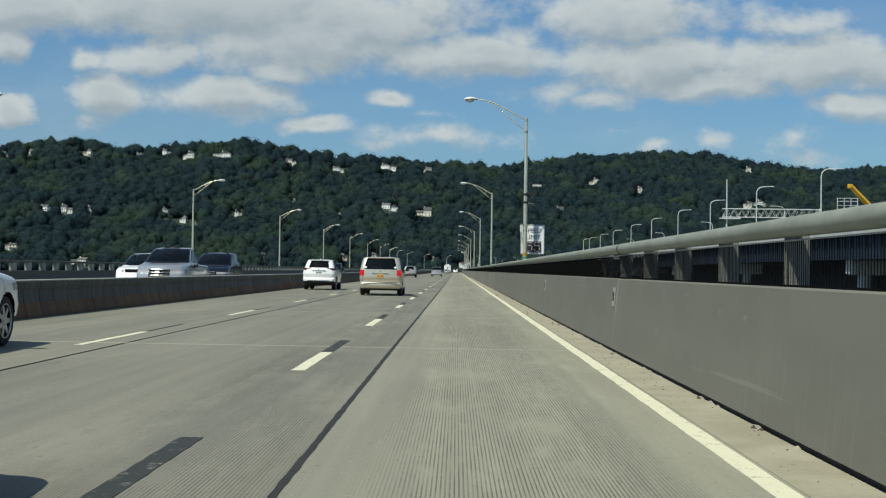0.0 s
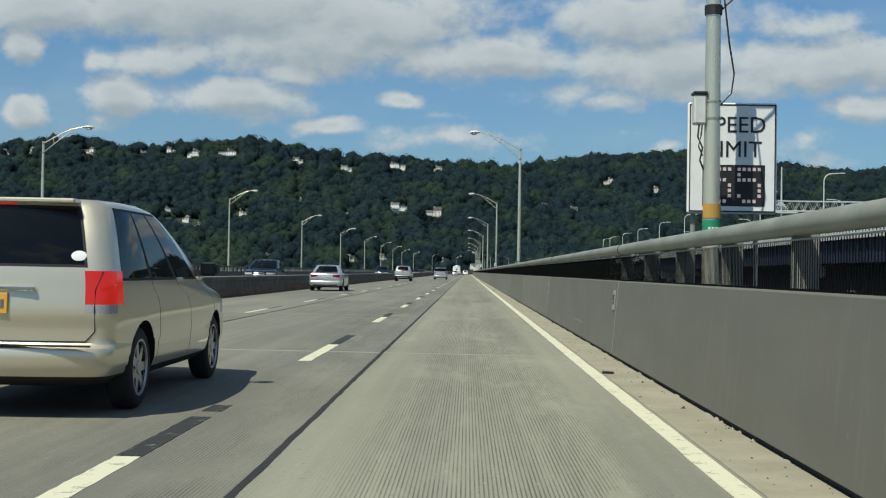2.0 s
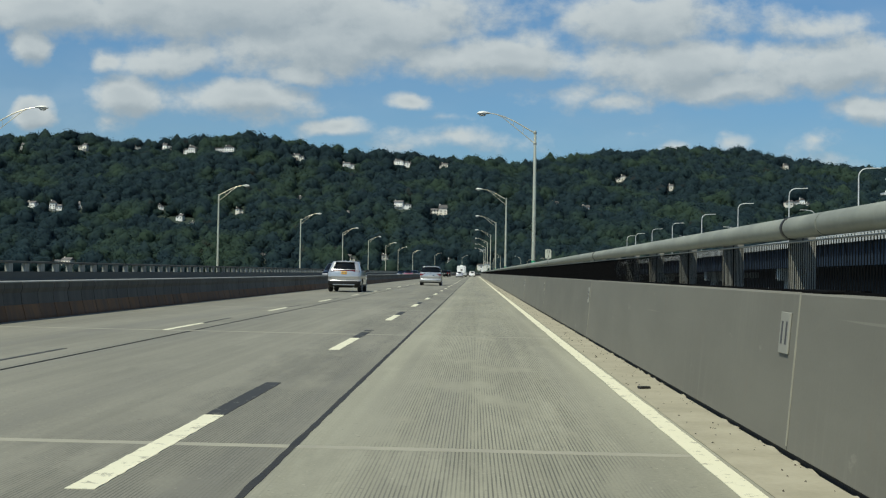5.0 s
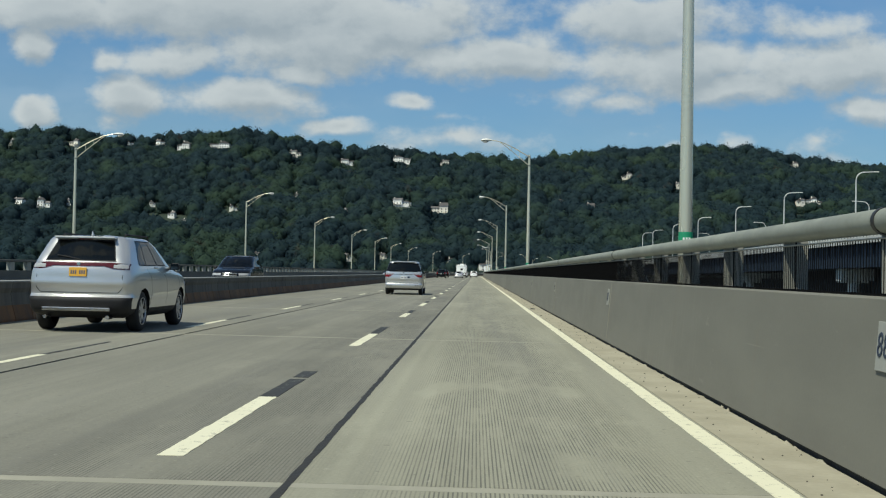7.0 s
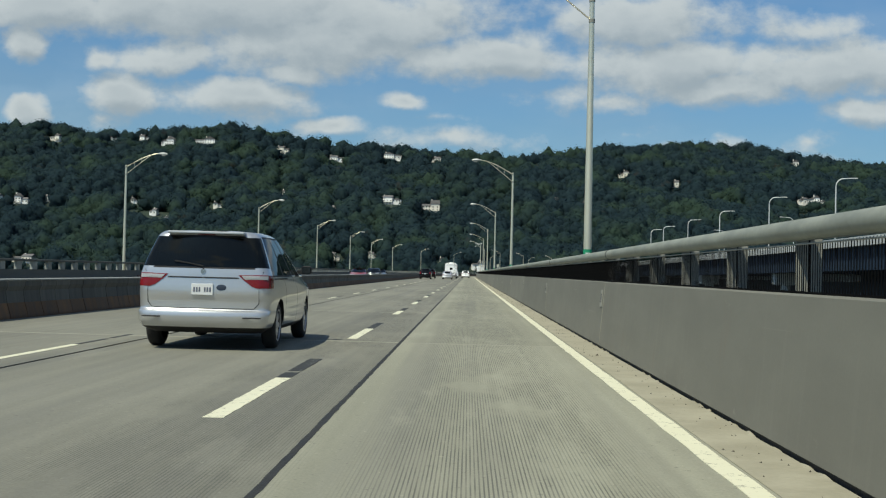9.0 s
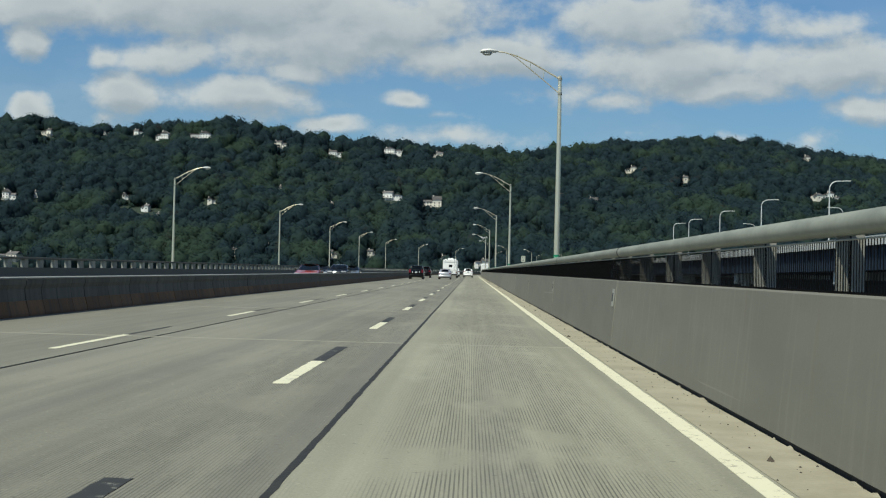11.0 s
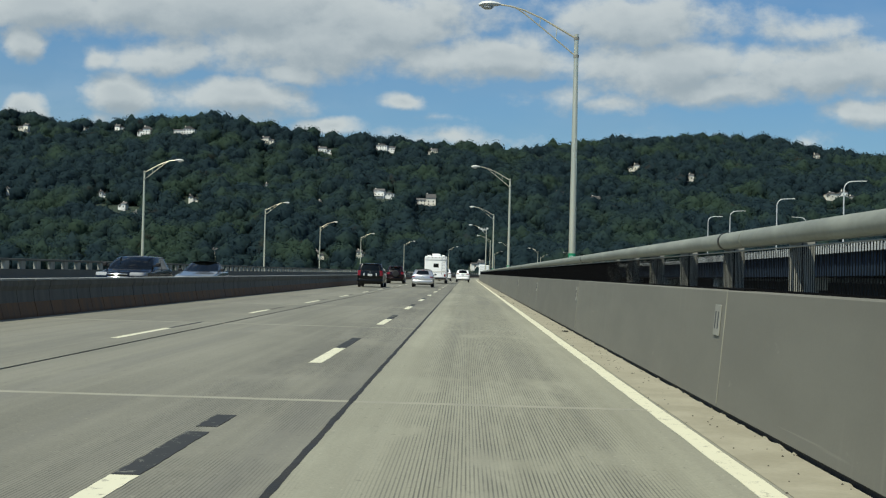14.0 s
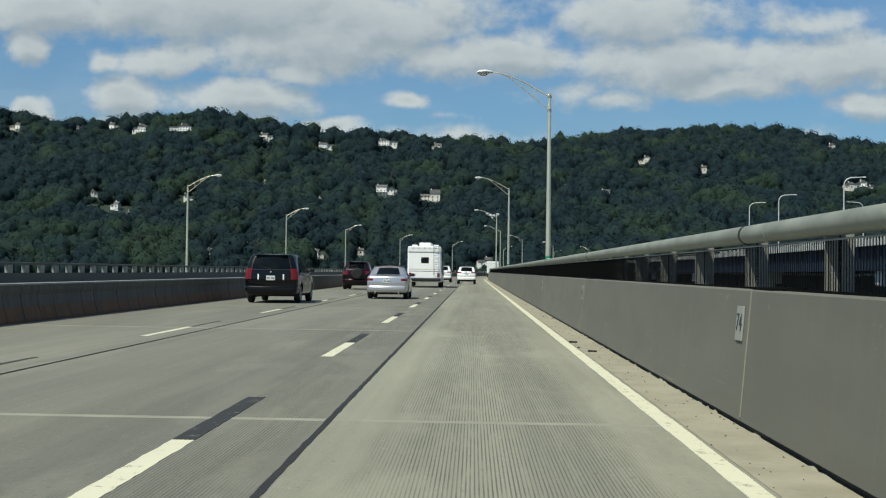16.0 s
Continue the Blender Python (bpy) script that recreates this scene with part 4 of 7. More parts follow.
# crest of the woods: across the river, height of the treetops
CREST = [(-2600, 150), (-1400, 170), (-686, 176), (-635, 185), (-576, 186), (-516, 178), (-431, 179), (-347, 186), (-321, 190), (-279, 184),
         (-228, 174), (-177, 168), (-93, 165), (-9, 160), (42, 155), (101, 161), (160, 169), (227, 178), (302, 182), (378, 180),
         (420, 169), (496, 159), (563, 158), (636, 161), (1200, 150), (2600, 140)]
CREST_X, CREST_TOP = [a for a, b in CREST], [b for a, b in CREST]


def crest_line(x):
    """How far off the crest lies: the hill to the right stands further back."""
    return CREST_Y + 150.0 * np.clip((np.asarray(x, float) - 20) / 260, 0, 1)


def land(x, y):
    """Height of the ground at arrays x, y."""
    x, y = np.asarray(x, float), np.asarray(y, float)
    crest_y = crest_line(x)
    across = x * 1880 / crest_y
    top = (np.interp(across, CREST_X, CREST_TOP) - 1.2) * crest_y / 1880 + 1.2 - 10.5 - 3.0 * np.clip((x - 20) / 260, 0, 1)
    t = np.clip((y - SHORE_Y) / (crest_y - SHORE_Y), -0.3, 1.0)
    rise = np.where(t > 0, 0.06 * np.sqrt(np.maximum(t, 0)) + 0.94 * np.maximum(t, 0) ** 1.08, t)
    z = WATER_Z + 3 + (top - WATER_Z - 3) * rise
    z = z + 7 * np.sin(x / 61 + 1.3) * np.sin(y / 87) * np.clip(t, 0, 1) * (1 - np.clip(t, 0, 1)) * 4
    z = z + 4 * np.sin(x / 27 + y / 45) * np.clip(t, 0, 1) * (1 - np.clip(t, 0, 1)) * 4
    return z - np.maximum(0, y - crest_y) * 0.16


def build_land():
    geo = Geo().box(-4000, 4000, -2500, SHORE_Y + 40, WATER_Z - 1, WATER_Z)
    structure("water", geo, WATER, "broad grey-blue river below the bridge", "river")
    xs = np.concatenate([np.linspace(-4000, -1000, 16), np.linspace(-980, 980, 110), np.linspace(1000, 4000, 16)])
    ys = np.concatenate([np.linspace(SHORE_Y - 80, CREST_Y + 220, 60), np.linspace(CREST_Y + 300, 4200, 10)])
    gx, gy = np.meshgrid(xs, ys)
    gz = land(gx, gy)
    n = len(xs)
    verts = np.stack([gx, gy, gz], -1).reshape(-1, 3)
    faces = [(r * n + c, r * n + c + 1, (r + 1) * n + c + 1, (r + 1) * n + c) for r in range(len(ys) - 1) for c in range(n - 1)]
    hill = Geo()
    hill.v, hill.f = verts.tolist(), faces
    structure("ground", hill, EARTH, "steep wooded hillside beyond the river", "hillside", True)


# houses: way across, way up (slopes from the bridge), width, height, pale or tan
HOUSES = [(-0.2138, 0.0889, 19, 13, 0), (-0.1879, 0.0897, 32, 11, 0), (-0.1322, 0.0845, 18, 9, 1), (-0.0943, 0.0788, 20, 8, 0),
          (-0.0538, 0.0814, 28, 10, 0), (-0.0246, 0.0797, 15, 7, 1), (-0.3603, 0.0881, 12, 9, 0), (-0.3412, 0.0897, 14, 8, 0),
          (-0.2949, 0.0900, 15, 9, 1), (-0.2541, 0.0900, 17, 7, 0), (-0.2314, 0.0911, 14, 9, 0), (-0.3103, 0.0447, 16, 12, 0),
          (-0.3300, 0.0448, 19, 9, 0), (-0.2917, 0.0458, 8, 8, 0), (-0.2321, 0.0453, 7, 7, 0), (-0.2175, 0.0381, 9, 10, 0),
          (-0.2083, 0.0324, 7, 6, 0), (-0.1738, 0.0432, 10, 6, 1), (-0.1300, 0.0531, 9, 9, 0), (-0.0949, 0.0410, 12, 9, 1),
          (-0.0533, 0.0495, 23, 9, 0), (-0.0268, 0.0453, 22, 14, 1), (0.0561, 0.0511, 19, 8, 1), (0.0790, 0.0480, 19, 11, 0),
          (0.1077, 0.0721, 16, 9, 1), (0.1433, 0.0657, 11, 8, 1), (-0.3545, 0.0143, 19, 6, 1), (0.2279, 0.0825, 18, 12, 1)]
HOUSES += [(-0.153, 0.0090, 8, 7, 1), (-0.133, 0.0120, 9, 7, 0), (-0.0897, 0.0088, 9, 7, 1), (-0.064, 0.0100, 10, 6, 1), (-0.016, 0.0070, 11, 7, 1),
           (0.0066, 0.0045, 13, 8, 0), (0.2295, 0.0545, 11, 8, 1), (0.2375, 0.0560, 15, 8, 0), (0.2455, 0.0530, 11, 7, 1), (-0.30, 0.003, 22, 7, 1)]


def on_slope(across, up):
    """Where a line of sight from above the roadway meets the hillside."""
    ys = np.arange(SHORE_Y + 8, float(crest_line(across * CREST_Y)), 1.0)
    over = land(across * ys, ys) - (1.2 + up * ys)
    hit = np.argmax(over > 0) if (over > 0).any() else len(ys) - 6
    return across * ys[hit], ys[hit], float(land(across * ys[hit], ys[hit]))


def gable(x0, x1, y0, y1, low, ridge, along):
    """A gabled roof with eaves; the ridge runs along x or along y."""
    e = 0.6
    ends = [(x0 - e, y0 - e, low), (x1 + e, y0 - e, low), (x1 + e, y1 + e, low), (x0 - e, y1 + e, low)]
    cx, cy = (x0 + x1) / 2, (y0 + y1) / 2
    top = [(x0 - e * 0.4, cy, ridge), (x1 + e * 0.4, cy, ridge)] if along else [(cx, y0 - e, ridge), (cx, y1 + e, ridge)]
    faces = [(0, 1, 5, 4), (2, 3, 4, 5), (1, 2, 5), (3, 0, 4)] if along else [(0, 1, 4), (2, 3, 5), (1, 2, 5, 4), (3, 0, 4, 5)]
    return Geo().add(ends + top, faces + [(3, 2, 1, 0)])


def house(x, y, z, wide, high, tan, seed):
    rnd = random.Random(seed)
    deep, wall_h = max(8.0, wide * 0.55), high * rnd.uniform(0.60, 0.72)
    pale = HOUSE_TAN if tan else HOUSE_WHITE
    tone = "tan" if tan else "white"
    home = thing("house", f"{tone} wooden house among trees on the hillside", "house", "houses on the hillside", pose(x, y, z - 0.3, 0, 0, rnd.uniform(-14, 14)))
    w, d, h = wide / 2, deep / 2, wall_h + 1.5
    side = rnd.choice((-1, 1))
    split = w * rnd.uniform(-0.15, 0.3) * side
    a, b = (-w, split) if side > 0 else (split, w)
    part("wall", Geo().box(a, b, -d, d, -3, h), pale, home)
    part("roof", gable(a, b, -d, d, h, high + 1.5, rnd.random() < 0.6), ROOF, home)
    # the lower wing
    c, e = (split + 0.02, w) if side > 0 else (-w, split - 0.02)
    hw = h * rnd.uniform(0.62, 0.82)
    part("wing", Geo().box(c, e, -d * 0.7, d * 0.8, -3, hw), pale, home)
    part("wing_roof", gable(c + 0.6, e - 0.6, -d * 0.7, d * 0.8, hw, min(h, hw + high * 0.22), rnd.random() < 0.5), ROOF, home)
    part("chimney", Geo().box(a + 0.6, a + 1.5, -0.4, 0.5, h - 0.5, high + 2.3), HOUSE_TAN, home)
    floors = max(1, int(wall_h / 3))
    for left, right, front, top in ((a, b, -d, h), (c, e, -d * 0.7, hw)):
        count = max(1, int((right - left) / 3.2))
        for f in range(floors):
            for i in range(count):
                cx, cz = left + (i + 0.5) * (right - left) / count, 3.2 + f * 3.0
                if cz + 0.9 < top:
                    part("window", Geo().box(cx - 0.6, cx + 0.6, front - 0.06, front + 0.2, cz - 0.75, cz + 0.75), HOUSE_GLASS, home)
    if wide > 12:
        deck_z = 2.0
        deck = part("porch", Geo().box(a, b, -d - 2.2, -d - 0.02, deck_z - 0.25, deck_z), pale, home, "pale wooden porch")
        for i in range(4):
            px = a + 0.2 + (b - a - 0.4) * i / 3
            part("porch_post", Geo().box(px - 0.12, px + 0.12, -d - 2.15, -d - 1.9, -3, deck_z - 0.25), pale, deck)
        part("porch_rail", Geo().box(a, b, -d - 2.18, -d - 2.1, deck_z + 0.85, deck_z + 1.0), pale, deck)
    return home


def build_houses():
    spots = []
    for i, (across, up, wide, high, tan) in enumerate(HOUSES):
        x, y, z = on_slope(across, up - 0.5 * high / 1750)
        house(x, y, z, wide * 0.9, min(high * 0.9, wide * 0.72), tan, 50 + i)
        spots.append((x, y, wide))
    return spots


def crown_shapes(count, seed, leaves):
    """Tree crowns of about one metre radius: a lumpy core hidden under many loose leaf clumps."""
    rng = np.random.default_rng(int(seed * 10))
    shapes = []
    for s in range(count):
        bm = bmesh.new()
        bmesh.ops.create_icosphere(bm, subdivisions=1, radius=0.86)
        off = Vector((seed + s * 7.3, s * 3.1, 1.7))
        for v in bm.verts:
            v.co *= 1.0 + noise.noise(v.co * 1.6 + off) * 0.5
        bm.verts.index_update()
        core_v = np.array([v.co[:] for v in bm.verts])
        core_f = np.array([[v.index for v in f.verts] for f in bm.faces])
        way = rng.normal(0, 1, (leaves, 3))
        way[:, 2] = np.abs(way[:, 2]) * 1.0 - 0.35
        way /= np.linalg.norm(way, axis=1)[:, None]
        lump = np.array([noise.noise(Vector(w) * 1.6 + off) for w in way])
        middle = way * ((0.92 + lump * 0.5) * rng.uniform(0.94, 1.05, leaves))[:, None]
        facing = way + rng.normal(0, 0.13, (leaves, 3))
        facing /= np.linalg.norm(facing, axis=1)[:, None]
        side = np.cross(facing, rng.normal(0, 1, (leaves, 3)))
        side /= np.linalg.norm(side, axis=1)[:, None]
        over = np.cross(facing, side)
        r = rng.uniform(0.075, 0.135, leaves)[:, None]
        tips = [middle + r * (math.cos(t) * side + math.sin(t) * over) * f for t, f in ((0.0, 1.2), (2.1, 0.9), (4.2, 1.0))]
        leaf_v = np.stack(tips, 1).reshape(-1, 3)
        leaf_f = np.arange(leaves * 3).reshape(-1, 3) + len(core_v)
        shapes.append((np.concatenate([core_v, leaf_v]) * np.array([1, 1, 0.92]), np.concatenate([core_f, leaf_f])))
        bm.free()
    return shapes


LEAF_COUNT = 138


def build_woods(spots):
    rng = np.random.default_rng(8)
    step = 8.1
    xs, ys = np.arange(-900, 900, step), np.arange(SHORE_Y + 6, CREST_Y + 175, step)
    gx, gy = np.meshgrid(xs, ys)
    x = (gx + rng.uniform(-4.0, 4.0, gx.shape)).ravel()
    y = (gy + rng.uniform(-4.0, 4.0, gy.shape)).ravel()
    keep = y < crest_line(x) + 25
    shrub = np.zeros(len(x), bool)
    for hx, hy, wide in spots:
        # each house looks down its own lane of low shrubs to the river
        off = np.abs(x - hx * (y - 190.0) / (hy - 190.0))
        keep &= ~((off < wide * 0.5 + 5) & (y < hy + 12) & (y > hy - 16))
        shrub |= (off < wide * 0.5 + 3) & (y <= hy - 16) & (y > hy - (90 if hy > 1740 else 58))
    # mown openings below some houses
    for cx, cy, rx, ry in ((-345, 1555, 34, 22), (-40, 1570, 26, 14), (-75, 1620, 26, 10), (-330, 1530, 30, 14), (150, 1400, 60, 12), (-500, 1590, 20, 10)):
        keep &= ~(((x - cx) / rx) ** 2 + ((y - cy) / ry) ** 2 < 1)
    x, y, shrub = x[keep], y[keep], shrub[keep]
    far = np.abs(x) > 760
    thin = ~far | (rng.random(len(x)) < 0.6)
    x, y, shrub = x[thin], y[thin], shrub[thin]
    # shrubs stand closer together than trees
    more = np.repeat(np.where(shrub)[0], 3)
    x = np.concatenate([x, x[more] + rng.uniform(-4.5, 4.5, len(more))])
    y = np.concatenate([y, y[more] + rng.uniform(-4.5, 4.5, len(more))])
    shrub = np.concatenate([shrub, np.ones(len(more), bool)])
    z = land(x, y)
    size = rng.gamma(9.0, 0.78, len(x)).clip(3.6, 12.0)
    size = np.where(shrub, size * 0.36, size)
    kind = rng.integers(0, 9, len(x))
    turn = rng.uniform(0, 6.283, len(x))
    tall = rng.uniform(0.95, 1.45, len(x))
    all_v, all_f, base = [], [], 0
    for k, (verts, faces) in enumerate(crown_shapes(9, 2.0, LEAF_COUNT)):
        at = np.where(kind == k)[0]
        c, s = np.cos(turn[at])[:, None], np.sin(turn[at])[:, None]
        px = (verts[None, :, 0] * c - verts[None, :, 1] * s) * size[at][:, None] + x[at][:, None]
        py = (verts[None, :, 0] * s + verts[None, :, 1] * c) * size[at][:, None] + y[at][:, None]
        pz = verts[None, :, 2] * (size[at] * tall[at])[:, None] + (z[at] + size[at] * 0.75)[:, None]
        all_v.append(np.stack([px, py, pz], -1).reshape(-1, 3))
        all_f.append((faces[None] + (np.arange(len(at)) * len(verts))[:, None, None] + base).reshape(-1, 3))
        base += len(at) * len(verts)
    verts, faces = np.concatenate(all_v), np.concatenate(all_f)
    me = bpy.data.meshes.new("woodland")
    me.vertices.add(len(verts))
    me.vertices.foreach_set("co", verts.ravel())
    me.loops.add(len(faces) * 3)
    me.loops.foreach_set("vertex_index", faces.ravel().astype(np.int32))
    me.polygons.add(len(faces))
    me.polygons.foreach_set("loop_start", np.arange(len(faces), dtype=np.int32) * 3)
    me.polygons.foreach_set("use_smooth", np.ones(len(faces), bool))
    me.update(calc_edges=True)
    me.materials.append(HAZED_LEAVES)
    tagged(new("woodland", me), "dense dark green woods covering the hillside", "woods", kind="stuff")


build_land()
build_woods(build_houses())


# ---------------------------------------------------------------- the new bridge beside
def curved_lamp(arm):
    lamp = thing("curved_street_lamp", "pale slender street lamp with curved arm on the new bridge", "street lamp", "lamps on the new bridge")
    r = 1.5
    path = [(0, 0, 0), (0, 0, 11.4)] + [(arm * r * (1 - math.cos(a)), 0, 11.4 + r * math.sin(a)) for a in np.linspace(0.3, 1.57, 5)] + [(arm * 3.3, 0, 13.0)]
    part("pole", Geo().tube(path, [0.15, 0.12] + [0.1] * 5 + [0.08], 8), PALE_STEEL, lamp, smooth=True)
    part("lamp_head", Geo().soft_box(min(arm * 3.2, arm * 4.1), max(arm * 3.2, arm * 4.1), -0.2, 0.2, 12.92, 13.08, 0.05), LAMP_BODY, lamp)
    return lamp


def dip(y):
    """How far the new deck has come down towards the shore."""
    q = max(0.0, y - 260.0) ** 2 / 35200.0
    return -2.6 * (1 - math.exp(-q / 2.6))


def sway(geo):
    geo.v = [(x, y, z + dip(y)) for x, y, z in geo.v]
    return geo


def run(x0, x1, z0, z1):
    return sway(Geo().prism([(x0, z0), (x1, z0), (x1, z1), (x0, z1)], -300, FAR, 60))


def build_new_bridge():
    x0, x1, deck = 69.0, 97.0, 8.6
    bridge = thing("new_bridge", "new road bridge with blue girders beside the old one", "bridge")
    part("deck", run(x0, x1, deck - 0.35, deck), NEW_CONCRETE, bridge)
    part("parapet", run(x0 + 0.02, x0 + 0.35, deck + 0.003, deck + 0.75), NEW_CONCRETE, bridge)
    part("parapet", run(x1 - 0.35, x1 - 0.02, deck + 0.003, deck + 0.9), NEW_CONCRETE, bridge)
    part("hand_rail", run(x0 + 0.12, x0 + 0.24, deck + 1.15, deck + 1.3), PALE_STEEL, bridge)
    post = Geo().box(x0 + 0.08, x0 + 0.28, -0.42, 0.42, deck + 0.75, deck + 1.16).mesh("rail_post", NEW_CONCRETE)
    for k in range(290):
        y = 180 + k * 1.9
        part("rail_post", post, None, bridge, at=pose(0, y, dip(y)))
    for gx in (x0 + 1.0, x0 + 7.5, x0 + 14, x0 + 20.5, x1 - 1.0):
        girder = part("girder", run(gx - 0.02, gx + 0.02, deck - 4.6, deck - 0.37), GIRDER_BLUE, bridge, "blue steel girder")
        part("flange", run(gx - 0.35, gx + 0.35, deck - 4.66, deck - 4.605), GIRDER_BLUE, girder)
    rib = Geo().box(x0 + 0.72, x0 + 0.975, -0.02, 0.02, deck - 4.6, deck - 0.37).mesh("stiffener", GIRDER_BLUE)
    for k in range(150):
        y = 120 + k * 4.0
        part("stiffener", rib, None, bridge, at=pose(0, y, dip(y)))
    for k in range(16):
        y = -140 + k * 92.0
        low, b = deck + dip(y), 0.0
        pier = part("pier_cap", Geo().soft_box(x0 + b + 1.5, x1 + b - 1.5, y - 1.6, y + 1.6, low - 7.4, low - 4.5, 0.3), NEW_CONCRETE, bridge)
        for px in (x0 + b + 4.5, x0 + b + 14, x1 + b - 4.5):
            part("pier_column", Geo().tube([(px, y, WATER_Z - 0.5), (px, y, low - 7.2)], 1.25, 14), NEW_CONCRETE, pier, smooth=True)
    inner, outer = curved_lamp(1), curved_lamp(-1)
    inner.matrix_basis, outer.matrix_basis = pose(x0 + 0.6, 85.0, deck + dip(85.0)), pose(x1 - 0.6, 58.0, deck + dip(58.0))
    for k, y in enumerate((137.0, 190.0, 242.0, 294.0, 347.5, 398.0, 452.0, 505.0, 562.5, 613.0, 663.5, 694.0)):
        copy_thing(inner, pose(x0 + 0.6, y, deck + dip(y)))
        if k % 2 == 0:
            copy_thing(outer, pose(x1 - 0.6, y + 25.0, deck + dip(y + 25.0)))

    deck += dip(333.0)
    gantry = thing("sign_gantry", "pale steel truss gantry across the new bridge", "gantry", at=pose(0, 333.0, 0))
    part("mast", Geo().tube([(71.0, 0, deck), (71.0, 0, 26.0)], [0.28, 0.14], 8), PALE_STEEL, gantry)
    part("leg", Geo().tube([(95.5, 0, deck), (95.5, 0, 18.6)], 0.3, 8), PALE_STEEL, gantry)
    part("platform", Geo().box(69.2, 74.5, -0.9, 0.9, 15.6, 15.9), PALE_STEEL, gantry)
    for z in (16.1, 18.3):
        for y in (-0.8, 0.8):
            part("chord", Geo().tube([(70.0, y, z), (95.8, y, z)], 0.11, 6), PALE_STEEL, gantry)
    for k in range(13):
        a, b = 70.0 + k * 2.0, 72.0 + k * 2.0
        for y in (-0.8, 0.8):
            part("web_bar", Geo().tube([(a, y, 16.1), ((a + b) / 2, y, 18.3), (b, y, 16.1)], 0.06, 5), PALE_STEEL, gantry)

    # a near-black wall on piles, added for the shade below the deck, with pale guard panels along it
    trestle = thing("work_trestle", "near-black backing on piles added for the shade under the new bridge", "trestle", at=pose(0, 0, 0))
    part("wall_beam", Geo().prism([(76.0, -4.2), (76.5, -4.2), (76.5, 3.75 - 2.7), (76.0, 3.75 - 2.7)], -100, FAR, 40), SHADE_BACK, trestle)
    part("screen", Geo().prism([(77.0, 1.0), (77.2, 1.0), (77.2, 3.6), (77.0, 3.6)], -100, 460, 40), SHADE_BACK, trestle)
    pile = Geo().tube([(76.25, 0, WATER_Z - 0.5), (76.25, 0, -4.15)], 0.45, 10).mesh("pile", SHADE_BACK)
    for k in range(60):
        part("pile", pile, None, trestle, at=pose(0, -60 + k * 12.0, 0))
    panel = Geo()
    for i in range(9):
        panel.box(-0.06, 0.06, i * 0.55, i * 0.55 + 0.38, -0.35, 0.35)
    panel.box(-0.03, 0.03, -0.1, 4.9, 0.28, 0.36).box(-0.03, 0.03, -0.1, 4.9, -0.36, -0.28)
    panel_me = panel.mesh("panel", WHITE)
    for y in (38.0, 88.0, 118.0, 146.0, 172.0, 205.0, 236.0, 262.0, 300.0, 344.0, 372.0, 401.0, 436.0):
        guard = thing("guard_panel", "small white slatted guard panel beside the shade backing", "guard panel", "guard panels by the trestle", pose(66.0, y, WATER_Z + 9.6))
        part("slats", panel_me, None, guard)
        for dy in (0.3, 4.4):
            part("post", Geo().tube([(0, dy, -9.8), (0, dy, -0.3)], 0.12, 6), SHADE_BACK, guard)

    crane = thing("crane", "yellow crane boom rising behind the new bridge", "crane", at=pose(122.0, 378.0, 0))
    part("boom", Geo().tube([(-4.5, 0, 27.8), (3.0, 0, 20.0), (14.0, 0, 8.0)], [0.75, 0.9, 1.0], 4), CRANE_YELLOW, crane)
    part("boom_tip", Geo().soft_box(-5.4, -3.9, -0.5, 0.5, 27.0, 28.4, 0.2), CRANE_YELLOW, crane)
    part("cab", Geo().soft_box(12.0, 16.0, -2, 2, 4.0, 8.6, 0.3), CRANE_YELLOW, crane)
    part("barge", Geo().soft_box(6, 30, -8, 8, WATER_Z - 0.3, WATER_Z + 2.0, 0.3), GIRDER_BLUE, crane)
    part("tower", Geo().soft_box(12.6, 15.4, -1.5, 1.5, WATER_Z + 1.9, 4.1, 0.2), GIRDER_BLUE, crane)
    frame_ob = thing("scaffold", "grey scaffold frame beside the crane", "scaffold", at=pose(117.0, 376.0, 0))
    for dx in (-4.0, -2.0, 0.0, 2.0):
        part("upright", Geo().tube([(dx, 0, WATER_Z - 0.5), (dx, 0, 24.0)], 0.14, 5), PALE_STEEL, frame_ob)
    for z in (19.5, 20.7, 21.9, 23.1, 24.0):
        part("ledger", Geo().tube([(-4.2, 0, z), (2.2, 0, z)], 0.1, 5), PALE_STEEL, frame_ob)


build_new_bridge()

# ---------------------------------------------------------------- vehicles
TYRE = plain("tyre rubber", (0.018, 0.018, 0.018), 0.85)
RIM = plain("alloy rim", (0.42, 0.42, 0.43), 0.3, 0.8)
CHROME = plain("chrome trim", (0.62, 0.63, 0.64), 0.12, 0.95)
MIRROR = plain("mirror glass", (0.10, 0.11, 0.11), 0.05, 1.0)
PLASTIC = plain("black car plastic", (0.016, 0.016, 0.017), 0.6, shine=0.3)
UNDER = plain("dark underbody", (0.010, 0.010, 0.010), 0.9, shine=0.2)
GLASS = tinted_glass("tinted car glass", (0.10, 0.11, 0.11), 0.12)
WINDSCREEN = tinted_glass("clear car glass", (0.22, 0.24, 0.24), 0.4)
REAR_CLEAR = tinted_glass("lightly tinted rear glass", (0.50, 0.56, 0.55), 0.75)
RED_LENS = lens_plastic("red tail lens", (0.20, 0.003, 0.004))
DARK_LENS = lens_plastic("smoked red tail band", (0.085, 0.008, 0.012))
RED_LIT = lens_plastic("lit red brake lens", (0.16, 0.003, 0.003), 0.42)
CLEAR_LENS = lens_plastic("clear lamp lens", (0.40, 0.41, 0.42))
SEAT = plain("pale seat cloth", (0.30, 0.30, 0.29), 0.9)
